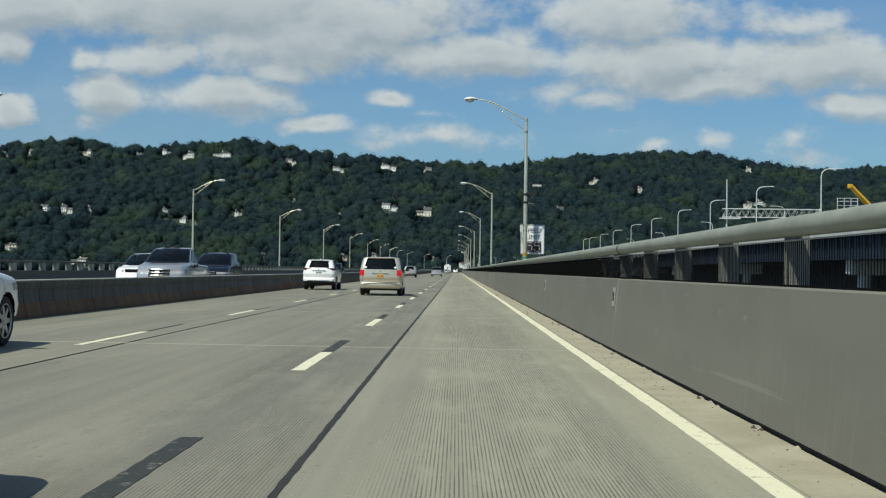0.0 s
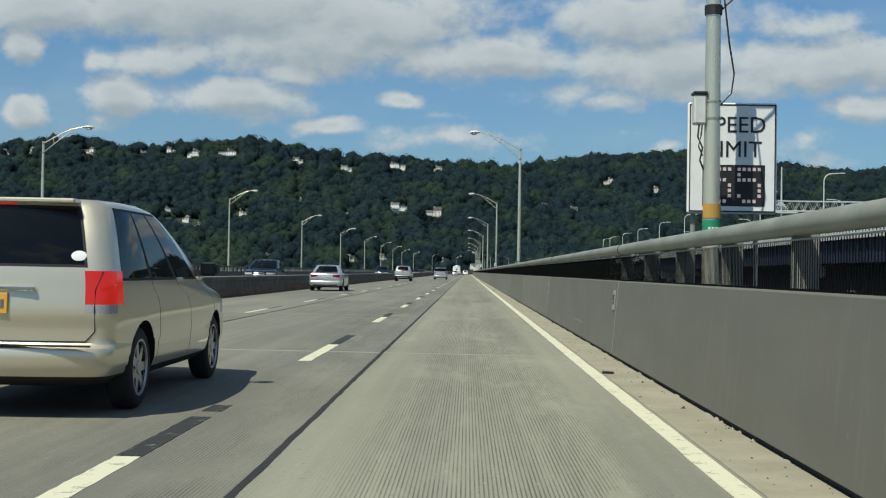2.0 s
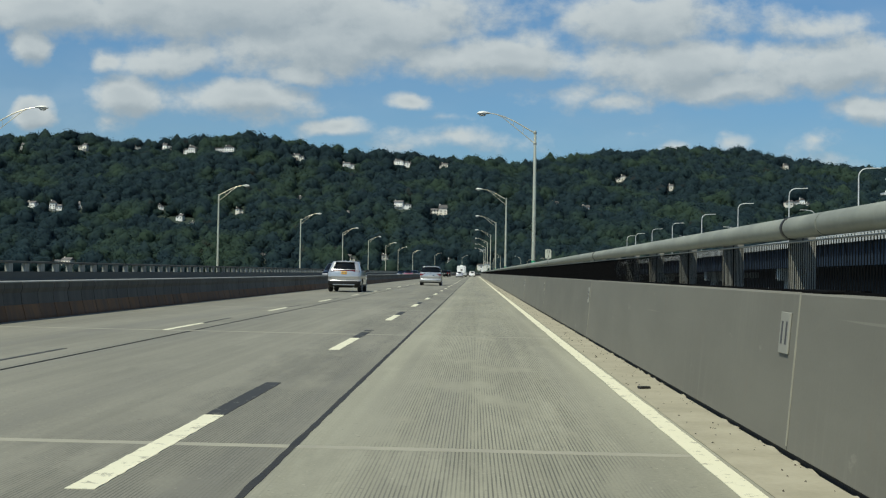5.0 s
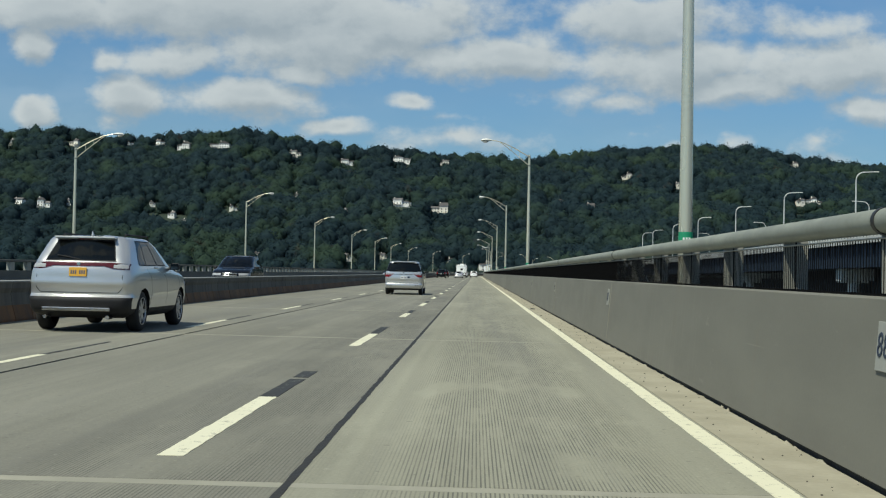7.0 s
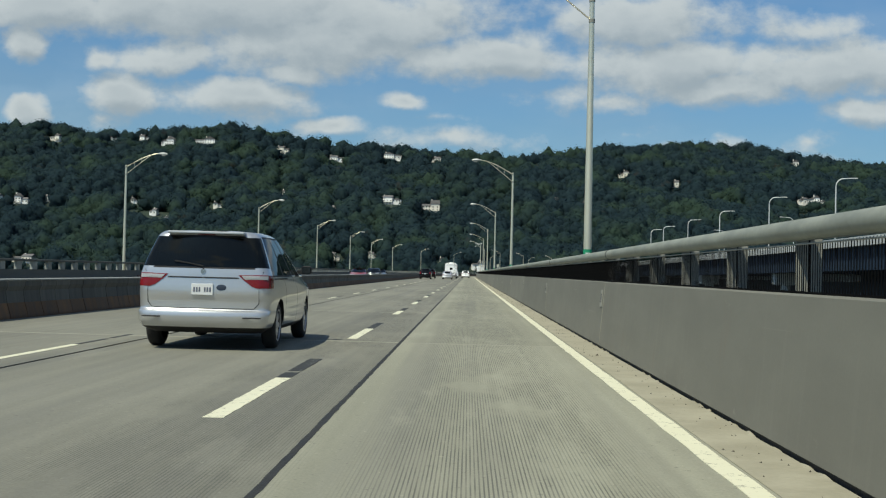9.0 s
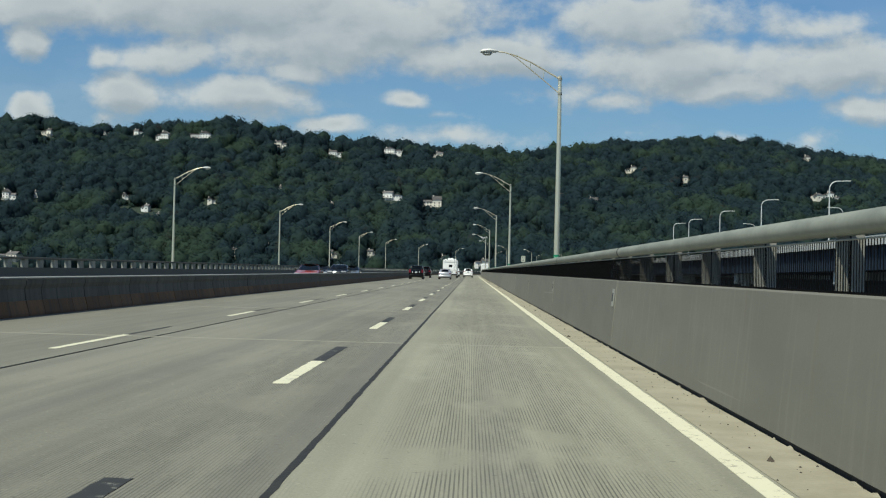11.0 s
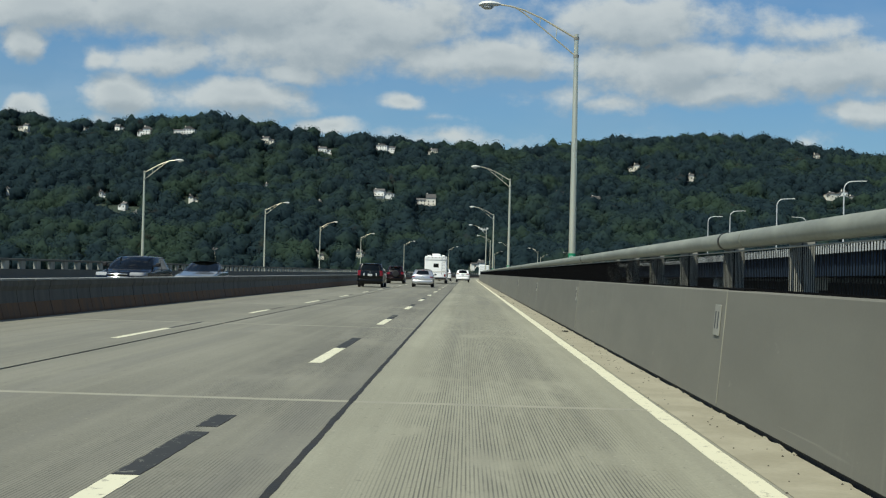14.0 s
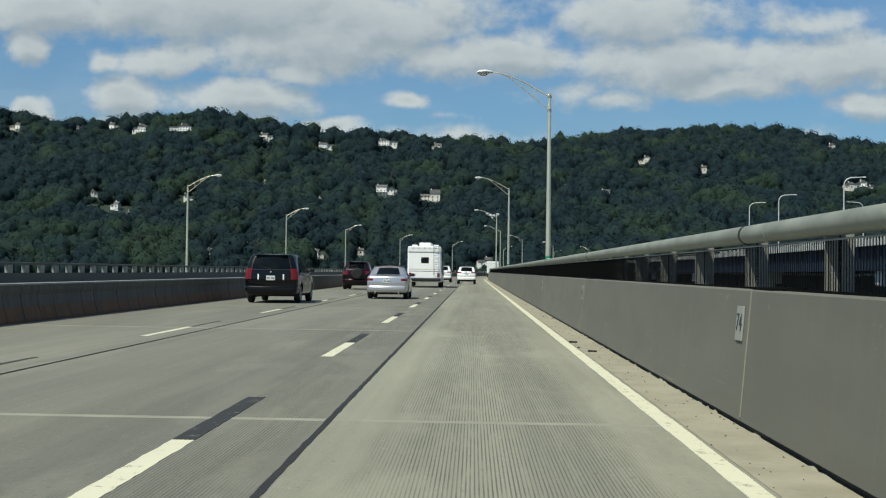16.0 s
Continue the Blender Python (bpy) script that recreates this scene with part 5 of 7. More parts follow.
PLATE_WHITE = plain("white plate", (0.62, 0.63, 0.62), 0.4)
PLATE_GOLD = plain("gold plate", (0.66, 0.36, 0.05), 0.4)
PLATE_INK = plain("plate ink", (0.10, 0.11, 0.15), 0.5)


def car_paint(name, colour, metal, coat=1.0, shine=0.5, rough=0.32):
    """Metallic or plain base coat with road film low down in blotches, under a clear glossy coat."""
    m, tree, bsdf = material(name)
    at = spot(tree)
    film = smooth_step(tree, noise_node(tree, at, 1.7, 5.0, 0.6), 0.42, 0.75, 0.0, 0.16)
    flake = noise_node(tree, at, 300.0, 2.0)
    base = mix_colour(tree, film, colour, tuple(c * 0.7 + 0.004 for c in colour))
    tree.links.new(mix_colour(tree, smooth_step(tree, flake, 0.35, 0.65, 0.0, 0.12), base, tuple(c * 0.75 for c in colour)), bsdf.inputs["Base Color"])
    bsdf.inputs["Metallic"].default_value = metal
    bsdf.inputs["Roughness"].default_value = rough
    bsdf.inputs["Specular IOR Level"].default_value = shine
    bsdf.inputs["Coat Weight"].default_value, bsdf.inputs["Coat Roughness"].default_value, bsdf.inputs["Coat IOR"].default_value = coat, 0.03, 1.5
    return m


def lathe(profile, sides=28):
    """A ring or disc about the x axis from (x, radius) pairs."""
    geo, n = Geo(), len(profile)
    verts = [(x, r * math.cos(2 * math.pi * k / sides), r * math.sin(2 * math.pi * k / sides)) for k in range(sides) for x, r in profile]
    faces = [(k * n + i, k * n + i + 1, ((k + 1) % sides) * n + i + 1, ((k + 1) % sides) * n + i) for k in range(sides) for i in range(n - 1)]
    return geo.add(verts, faces)


WHEELS = {}


def wheel_meshes(r, wide):
    key = (round(r, 2), round(wide, 2))
    if key not in WHEELS:
        h, rim = wide / 2, r * 0.68
        tyre = lathe([(-h, rim), (-h, r - 0.05), (-h + 0.02, r - 0.015), (-h + 0.05, r), (h - 0.05, r), (h - 0.02, r - 0.015), (h, r - 0.05), (h - 0.005, rim), (h - 0.06, rim - 0.01)]).mesh("tyre", TYRE, True)
        dish = lathe([(h - 0.008, rim), (h - 0.02, rim - 0.018), (h - 0.09, rim - 0.03), (h - 0.10, 0.0)]).mesh("rim", UNDER, True)
        spokes = Geo()
        for k in range(7):
            a = 2 * math.pi * k / 7
            c, s = math.cos(a), math.sin(a)
            pts = []
            for rad, half, x in ((0.03, 0.045, h - 0.02), (rim - 0.012, 0.03, h - 0.022)):
                for side in (-1, 1):
                    for dx in (0, -0.035):
                        pts.append((x + dx, rad * c - side * half * s, rad * s + side * half * c))
            spokes.add(pts, [(0, 4, 6, 2), (1, 3, 7, 5), (0, 1, 5, 4), (2, 6, 7, 3), (4, 5, 7, 6)])
        spokes.add(*(lambda g: (g.v, g.f))(lathe([(h - 0.012, 0.0), (h - 0.012, 0.06), (h - 0.04, 0.075)], 12)))
        spokes.add(*(lambda g: (g.v, g.f))(lathe([(h - 0.004, rim + 0.004), (h - 0.004, rim - 0.012), (h - 0.03, rim - 0.02)], 28)))
        WHEELS[key] = tyre, dish, spokes.mesh("spokes", RIM)
    return WHEELS[key]


def levels(keys, low, high, step):
    """Sorted levels from low to high that hit every key and leave no step over the given one."""
    marks = sorted({round(k, 4) for k in keys if low <= k <= high} | {low, high})
    out = []
    for a, b in zip(marks, marks[1:]):
        n = max(1, math.ceil((b - a) / step - 1e-6))
        out += [a + (b - a) * i / n for i in range(n)]
    return out + [marks[-1]]


def curve_rows(rows, zs):
    """Smooth monotone curves through the rows (z, half width, rear, front) at the heights zs."""
    rows = np.array(rows, float)
    out = []
    for col in range(1, rows.shape[1]):
        z, v = rows[:, 0], rows[:, col]
        d = np.diff(v) / np.diff(z)
        m = np.zeros(len(v))
        m[0], m[-1] = d[0], d[-1]
        for i in range(1, len(v) - 1):
            m[i] = 0 if d[i - 1] * d[i] <= 0 else 2 * d[i - 1] * d[i] / (d[i - 1] + d[i])
        i = np.clip(np.searchsorted(z, zs, "right") - 1, 0, len(z) - 2)
        h = z[i + 1] - z[i]
        t = (np.array(zs) - z[i]) / h
        out.append((1 + 2 * t) * (1 - t) ** 2 * v[i] + t * (1 - t) ** 2 * h * m[i] + t * t * (3 - 2 * t) * v[i + 1] + t * t * (t - 1) * h * m[i + 1])
    return np.stack(out, 1)


def car_shell(car, spec, mats):
    """The painted shell, panes, lamps and bumpers, as level rings round the car. Rear at y = 0, front at +y."""
    rows = spec["rows"]
    gz0, gz1 = spec["glass"]
    sz0, sz1 = spec.get("side_glass", spec["glass"])
    fz0, fz1 = spec.get("front_glass", spec["glass"])
    trim = 0.022
    z_keys = [h for a, b in ((gz0, gz1), (sz0, sz1), (fz0, fz1)) for h in (a - trim, a, b, b + trim)] + [ spec["bumper"], spec["sill"]] + [z for lamp in spec["tail"] for z in lamp[2:4]] + [z for lamp in spec["head"] for z in lamp[2:4]]
    z_keys += list(spec.get("grille", ())) + [r[0] for r in rows[:1]]
    z_keys += [0.27 + 0.04 * i for i in range(int((2 * spec["wheel"][0] - 0.10) / 0.04))]
    zs = levels(z_keys, rows[0][0], rows[-1][0], 0.055)
    rg, fg = spec["rear_glass"], 0.90
    u_keys = [rg, rg + 0.03, fg, fg + 0.03] + [u for lamp in spec["tail"] for u in lamp[:2]] + [u for lamp in spec["head"] for u in lamp[:2]] + [spec.get("grille_u", 0.5)]
    us = levels(u_keys, 0.0, 1.0, 0.14)
    us = [-u for u in us[::-1]] + us[1:]
    s_keys = [v for pane in spec["panes"] for v in (pane[0] - 0.006, pane[0], pane[1], pane[1] + 0.006)] + [v for seam in spec["seams"] for v in (seam - 0.0018, seam + 0.0018)]
    s_keys += [spec["wrap"], 1 - spec["wrap_front"]]
    tyre_r = spec["wheel"][0]
    well = tyre_r + 0.05
    w, yr, yf = curve_rows(rows, [0.5])[0]
    low_y, high_y = yr + spec["bow_rear"] + spec["corner_rear"], yf - spec["bow_front"] - spec["corner_front"]
    steps = int(2 * (well + 0.05) / 0.042)
    s_keys += [(axle + (i / steps * 2 - 1) * (well + 0.05) - low_y) / (high_y - low_y) for axle in spec["axles"] for i in range(steps + 1)]
    vs = levels(s_keys, 0.0, 1.0, 0.05)
    form = curve_rows(rows, zs)
    rr, rf, kr, kf = spec["corner_rear"], spec["corner_front"], spec["bow_rear"], spec["bow_front"]
    rings, tags = [], None
    arc = [math.radians(a) for a in (18, 36, 54, 72)]
    for w, yr, yf in form:
        size = max(0.02, min(1.0, w / 0.7))
        r1, r2, b1, b2 = min(rr * size, w * 0.45), min(rf * size, w * 0.45), kr * size, kf * size
        side = spec.get("side_bow", 0.045) * size
        we = max(0.01, w - side)
        ring, tag = [], []
        for u in us:
            ring.append((u * (we - r1), yr + b1 * u * u)), tag.append(("rear", u))
        for i, a in enumerate(arc):
            ring.append((we - r1 + r1 * math.sin(a), yr + b1 + r1 - r1 * math.cos(a))), tag.append(("rear_corner", 1))
        y0, y1 = yr + b1 + r1, yf - b2 - r2
        for v in vs:
            ring.append((we + side * (1 - (2 * v - 1) ** 4), y0 + v * (y1 - y0))), tag.append(("side", v))
        for a in arc:
            ring.append((we - r2 + r2 * math.cos(a), yf - b2 - r2 + r2 * math.sin(a))), tag.append(("front_corner", 1))
        for u in us[::-1]:
            ring.append((u * (we - r2), yf - b2 * u * u)), tag.append(("front", u))
        for a in arc[::-1]:
            ring.append((-(we - r2) - r2 * math.cos(a), yf - b2 - r2 + r2 * math.sin(a))), tag.append(("front_corner", -1))
        for v in vs[::-1]:
            ring.append((-(we + side * (1 - (2 * v - 1) ** 4)), y0 + v * (y1 - y0))), tag.append(("side_left", v))
        for a in arc[::-1]:
            ring.append((-(we - r1) - r1 * math.sin(a), yr + b1 + r1 - r1 * math.cos(a))), tag.append(("rear_corner", -1))
        rings.append(ring)
        tags = tag
    n = len(tags)
    verts = [(x, y, z) for z, ring in zip(zs, rings) for x, y in ring]
    # the wheel wells: skin inside the arch is pressed in, skin beside it drawn to a clean round edge
    inside = set()
    for i, (x, y, z) in enumerate(verts):
        if not tags[i % n][0].startswith("side"):
            continue
        for axle in spec["axles"]:
            dy, dz = y - axle, z - tyre_r
            far = math.hypot(dy, dz)
            if far < well - 0.024:
                verts[i] = (x - math.copysign(0.28, x), y, z)
                inside.add(i)
            elif far < well + 0.024 and tyre_r + dz * well / far > rows[0][0]:
                verts[i] = (x, axle + dy * well / far, tyre_r + dz * well / far)

    def region(zone, u, other, z):
        in_glass, in_trim = gz0 < z < gz1, gz0 - trim < z < gz1 + trim
        if zone.startswith("rear"):
            au = 1.0 if zone == "rear_corner" else abs(u)
            for k, (ua, ub, za, zb, kind) in enumerate(spec["tail"]):
                if ua < au <= max(ub, 1.0 if ub >= 1 else ub) and za < z < zb:
                    return f"{kind}|{'right' if u > 0 else 'left'}|{k}"
            if spec.get("wrap_glass") and in_glass:
                return "rear_window"
            if zone == "rear":
                if in_glass and au < rg:
                    return "rear_window"
                if in_trim and au < rg + 0.03:
                    return "window_seal"
        if zone.startswith("front"):
            in_glass, in_trim = fz0 < z < fz1, fz0 - trim < z < fz1 + trim
            au = 1.0 if zone == "front_corner" else abs(u)
            for k, (ua, ub, za, zb, kind) in enumerate(spec["head"]):
                if ua < au <= ub + 1e-6 and za < z < zb:
                    return f"{kind}|{'right' if u > 0 else 'left'}|{k}"
            if zone == "front_corner" and in_glass:
                return "windscreen"
            if zone == "front":
                if in_glass:
                    return "windscreen"
                if in_trim and au < fg + 0.03:
                    return "window_seal"
                if "grille" in spec and spec["grille"][0] < z < spec["grille"][1] and au < spec["grille_u"]:
                    return "grille"
        if zone.startswith("side"):
            in_glass, in_trim = sz0 < z < sz1, sz0 - trim < z < sz1 + trim
            hand = "left" if zone == "side_left" else "right"
            if u < spec["wrap"]:
                for k, (ua, ub, za, zb, kind) in enumerate(spec["tail"]):
                    if ub >= 1 and za < z < zb and kind == "tail_light":
                        return f"{kind}|{hand}|{k}"
            if u > 1 - spec["wrap_front"]:
                for k, (ua, ub, za, zb, kind) in enumerate(spec["head"]):
                    if ub >= 1 and za < z < zb:
                        return f"{kind}|{hand}|{k}"
            for k, (a, b) in enumerate(spec["panes"]):
                if a < u < b and in_glass:
                    return f"side_window|{hand}|{k}"
                if a - 0.006 < u < b + 0.006 and in_trim:
                    return "window_seal"
            if spec["panes"] and in_trim and spec["panes"][0][0] < u < spec["panes"][-1][1]:
                return "window_seal"
            for seam in spec["seams"]:
                if abs(u - seam) < 0.0017 and spec["sill"] + 0.03 < z < sz1:
                    return "door_gap"
        if z < spec["sill"]:
            return "sill"
        if z < spec["bumper"] and zone != "side" and zone != "side_left":
            return "rear_bumper" if zone.startswith("rear") else "front_bumper"
        return "body"

    order = {}
    middle = sum(v[1] for v in verts) / len(verts)
    for l in range(len(zs) - 1):
        zm = (zs[l] + zs[l + 1]) / 2
        for i in range(n):
            j = (i + 1) % n
            (za, ua), (zb, ub) = tags[i], tags[j]
            if za == zb:
                zone, u = za, (ua + ub) / 2
            else:
                zone = za if "corner" in za else zb
                u = ua if "corner" in za else ub
            face = (l * n + i, l * n + j, (l + 1) * n + j, (l + 1) * n + i)
            well = f"wheel_well|{verts[face[0]][0] > 0}{verts[face[0]][1] > middle}"
            order.setdefault(well if inside.intersection(face) else region(zone, u, 0, zm), []).append(face)
    order.setdefault("body", []).append(tuple((len(zs) - 1) * n + i for i in range(n)))
    order.setdefault("underbody", []).append(tuple(range(n - 1, -1, -1)))
    made = {}
    for key, faces in order.items():
        kind = key.split("|")[0]
        used = sorted({i for f in faces for i in f})
        back = {i: k for k, i in enumerate(used)}
        geo = Geo()
        geo.v, geo.f = [verts[i] for i in used], [tuple(back[i] for i in f) for f in faces]
        words = {"rear_window": "dark tinted rear window", "side_window": "dark tinted side window", "windscreen": "glossy windscreen",
                 "tail_light": "red tail light", "reverse_light": "clear reversing light", "head_light": "clear headlight", "sill": "black lower trim"}
        made[key] = part(kind, geo, mats[kind], car, words.get(kind, ""), True)
    return form, zs


def half_width(spec, z):
    return float(curve_rows(spec["rows"], [z])[0][0])


def rear_at(spec, z):
    return float(curve_rows(spec["rows"], [z])[0][1])


def vehicle(name, label, category, at, spec, paint, plate=PLATE_WHITE, lit=False, group="vehicles on the bridge", sill=None, bumper=None, facing=1):
    car = thing(name, label, category, group, at)
    mats = {"body": paint, "rear_window": spec.get("rear_mat", GLASS), "side_window": GLASS, "windscreen": WINDSCREEN, "window_seal": PLASTIC, "door_gap": UNDER,
            "tail_light": RED_LIT if lit else RED_LENS, "reverse_light": CLEAR_LENS, "head_light": CLEAR_LENS, "grille": UNDER, "sill": sill or PLASTIC,
            "rear_bumper": bumper or paint, "front_bumper": bumper or paint, "underbody": UNDER, "garnish": CHROME, "fog_light": CLEAR_LENS, "wheel_well": UNDER}
    car_shell(car, spec, mats)
    r, wide = spec["wheel"]
    tyre, dish, spokes = wheel_meshes(r, wide)
    x = half_width(spec, 0.55) - 0.058
    for y in spec["axles"]:
        for s in (1, -1):
            turn = 0 if s > 0 else 180
            wheel = part("wheel", tyre, None, car, at=pose(s * (x - wide / 2 + 0.03), y, r, 0, 0, turn))
            part("rim", dish, None, wheel)
            part("spokes", spokes, None, wheel, "alloy spokes")
    # plate, third lamp, wiper, mirrors, handles
    pz = spec["plate_z"]
    py = rear_at(spec, pz) - 0.012
    back = part("number_plate", Geo().soft_box(-0.155, 0.155, py - 0.008, py + 0.014, pz - 0.08, pz + 0.08, 0.004), plate, car, "number plate with plain bars")
    for k in range(7):
        if k != 3:
            part("bar", Geo().box(-0.125 + k * 0.038, -0.125 + k * 0.038 + 0.024, py - 0.0115, py - 0.006, pz - 0.035, pz + 0.03), PLATE_INK, back)
    top = spec["glass"][1]
    ty = rear_at(spec, top + 0.045) - 0.012
    part("third_brake_light", Geo().soft_box(-0.13, 0.13, ty - 0.01, ty + 0.05, top + 0.028, top + 0.058, 0.005), RED_LIT if lit else RED_LENS, car, "red third brake light")
    mz, my = spec["mirror"]
    mx = half_width(spec, mz)
    for s in (1, -1):
        a, b = sorted((s * (mx + 0.03), s * (mx + 0.20)))
        mirror = part("mirror", Geo().soft_box(a, b, my, my + 0.16, mz - 0.01, mz + 0.125, 0.03), spec.get("mirror_mat", PLASTIC), car)
        part("mirror_glass", Geo().box(a + 0.016, b - 0.016, my - 0.004, my + 0.002, mz + 0.004, mz + 0.112), MIRROR, mirror)
        a, b = sorted((s * (mx - 0.05), s * (mx + 0.05)))
        part("stalk", Geo().box(a, b, my + 0.05, my + 0.12, mz - 0.01, mz + 0.05), PLASTIC, mirror)
        for hy in spec["handles"]:
            hx = half_width(spec, spec["glass"][0] - 0.12)
            a, b = sorted((s * (hx - 0.01), s * (hx + 0.022)))
            part("door_handle", Geo().soft_box(a, b, hy, hy + 0.2, spec["glass"][0] - 0.13, spec["glass"][0] - 0.10, 0.008), spec.get("handle_mat", paint), car)
    if spec.get("wiper", True):
        gz = spec["glass"][0]
        wy = rear_at(spec, gz + 0.03) - 0.014
        wy2 = rear_at(spec, gz + 0.10) - 0.014
        part("rear_wiper", Geo().tube([(0.0, wy, gz + 0.01), (-0.2, (wy + wy2) / 2, gz + 0.05), (-0.42, wy2 + 0.01, gz + 0.08)], 0.012, 5), PLASTIC, car)
    if spec.get("roof_rails"):
        for s in (1, -1):
            rx, rz = spec["roof_rails"]
            part("roof_rail", Geo().tube([(s * rx, 0.95, rz), (s * rx, 1.05, rz + 0.06), (s * rx, 2.5, rz + 0.06), (s * rx, 2.6, rz)], 0.018, 6), PLASTIC, car)
    for dy in spec.get("antenna", ()):
        rz = spec["rows"][-1][0]
        part("antenna", Geo().add([(-0.02, dy, rz - 0.02), (0.02, dy, rz - 0.02), (0, dy + 0.18, rz - 0.02), (0, dy + 0.02, rz + 0.07)], [(0, 1, 3), (1, 2, 3), (2, 0, 3)]), paint, car)
    for ex in spec.get("exhaust", ()):
        part("exhaust_tip", Geo().tube([(ex, 0.03, 0.27), (ex, 0.28, 0.27)], 0.035, 10), CHROME, car)
    # emblem as a plain shape, and a trim bar above the plate
    ez = spec.get("emblem", pz + 0.16)
    ey = rear_at(spec, ez) - 0.012
    part("emblem", Geo().tube([(0, ey - 0.004, ez), (0, ey + 0.012, ez)], [0.034, 0.038], 14), CHROME, car, "plain round chrome emblem")
    if spec.get("trim_bar", True):
        bz = pz + 0.115
        by = rear_at(spec, bz) - 0.02
        part("trim_bar", Geo().soft_box(-0.36, 0.36, by - 0.012, by + 0.03, bz - 0.016, bz + 0.016, 0.006), spec.get("bar_mat", CHROME), car)
    if spec.get("spoiler"):
        sz = spec["glass"][1] + 0.05
        sy, sw = rear_at(spec, sz), half_width(spec, sz) * 0.74
        part("spoiler", Geo().soft_box(-sw, sw, sy - 0.07, sy + 0.18, sz - 0.012, sz + 0.028, 0.012), paint, car)
    if spec.get("gate"):
        gw, gl = spec["gate"]
        rear_line(car, spec, [(-gw - 0.05, spec["glass"][0] - 0.05), (-gw, 1.0), (-gw, gl + 0.08), (-gw + 0.07, gl), (gw - 0.07, gl), (gw, gl + 0.08), (gw, 1.0), (gw + 0.05, spec["glass"][0] - 0.05)])
    return car


def skin(spec, x, z):
    """The y of the rear skin at a point across and up."""
    w, yr, yf = (float(v) for v in curve_rows(spec["rows"], [z])[0])
    r1 = min(spec["corner_rear"], w * 0.45)
    flat = max(0.05, w - spec.get("side_bow", 0.045) - r1)
    u = min(1.0, abs(x) / flat)
    past = max(0.0, min(abs(x) - flat, r1 * 0.98))
    return yr + spec["bow_rear"] * u * u + r1 - math.sqrt(max(0.0, r1 * r1 - past * past))


def rear_line(car, spec, points, name="tailgate_gap", radius=0.005):
    fine = []
    for (xa, za), (xb, zb) in zip(points, points[1:]):
        n = max(1, int(math.hypot(xb - xa, zb - za) / 0.12))
        fine += [(xa + (xb - xa) * i / n, za + (zb - za) * i / n) for i in range(n)]
    fine.append(points[-1])
    part(name, Geo().tube([(x, skin(spec, x, z) - 0.001, z) for x, z in fine], radius, 5), UNDER, car)


def rear_patch(car, spec, name, outline, mat, label="", lift=0.01, sides=(1, -1)):
    """A lamp or trim piece that lies on the rear skin: an outline of (x, z), given for the right and mirrored."""
    for s in sides:
        dense = []
        for (xa, za), (xb, zb) in zip(outline, outline[1:] + outline[:1]):
            n = max(1, int(math.hypot(xb - xa, zb - za) / 0.06))
            dense += [(xa + (xb - xa) * i / n, za + (zb - za) * i / n) for i in range(n)]
        cx, cz = sum(p[0] for p in dense) / len(dense), sum(p[1] for p in dense) / len(dense)
        geo, n = Geo(), len(dense)
        rings = []
        for t, up in ((1.0, 0.004), (0.97, -lift), (0.5, -lift - 0.004)):
            rings += [(s * (cx + (x - cx) * t), skin(spec, cx + (x - cx) * t, cz + (z - cz) * t) + up, cz + (z - cz) * t) for x, z in dense]
        rings.append((s * cx, skin(spec, cx, cz) - lift - 0.004, cz))
        faces = [(r * n + i, r * n + (i + 1) % n, (r + 1) * n + (i + 1) % n, (r + 1) * n + i) for r in range(2) for i in range(n)]
        faces += [(2 * n + i, 2 * n + (i + 1) % n, 3 * n) for i in range(n)]
        geo.add(rings, faces if s > 0 else [f[::-1] for f in faces])
        part(name, geo, mat, car, label, True)


def lean_in(rows, belt, lean):
    """Draws the body in above the belt line, the more the higher."""
    top = rows[-1][0]
    return [(z, w * (1 - lean * max(0.0, (z - belt) / (top - belt))), yr, yf) for z, w, yr, yf in rows]


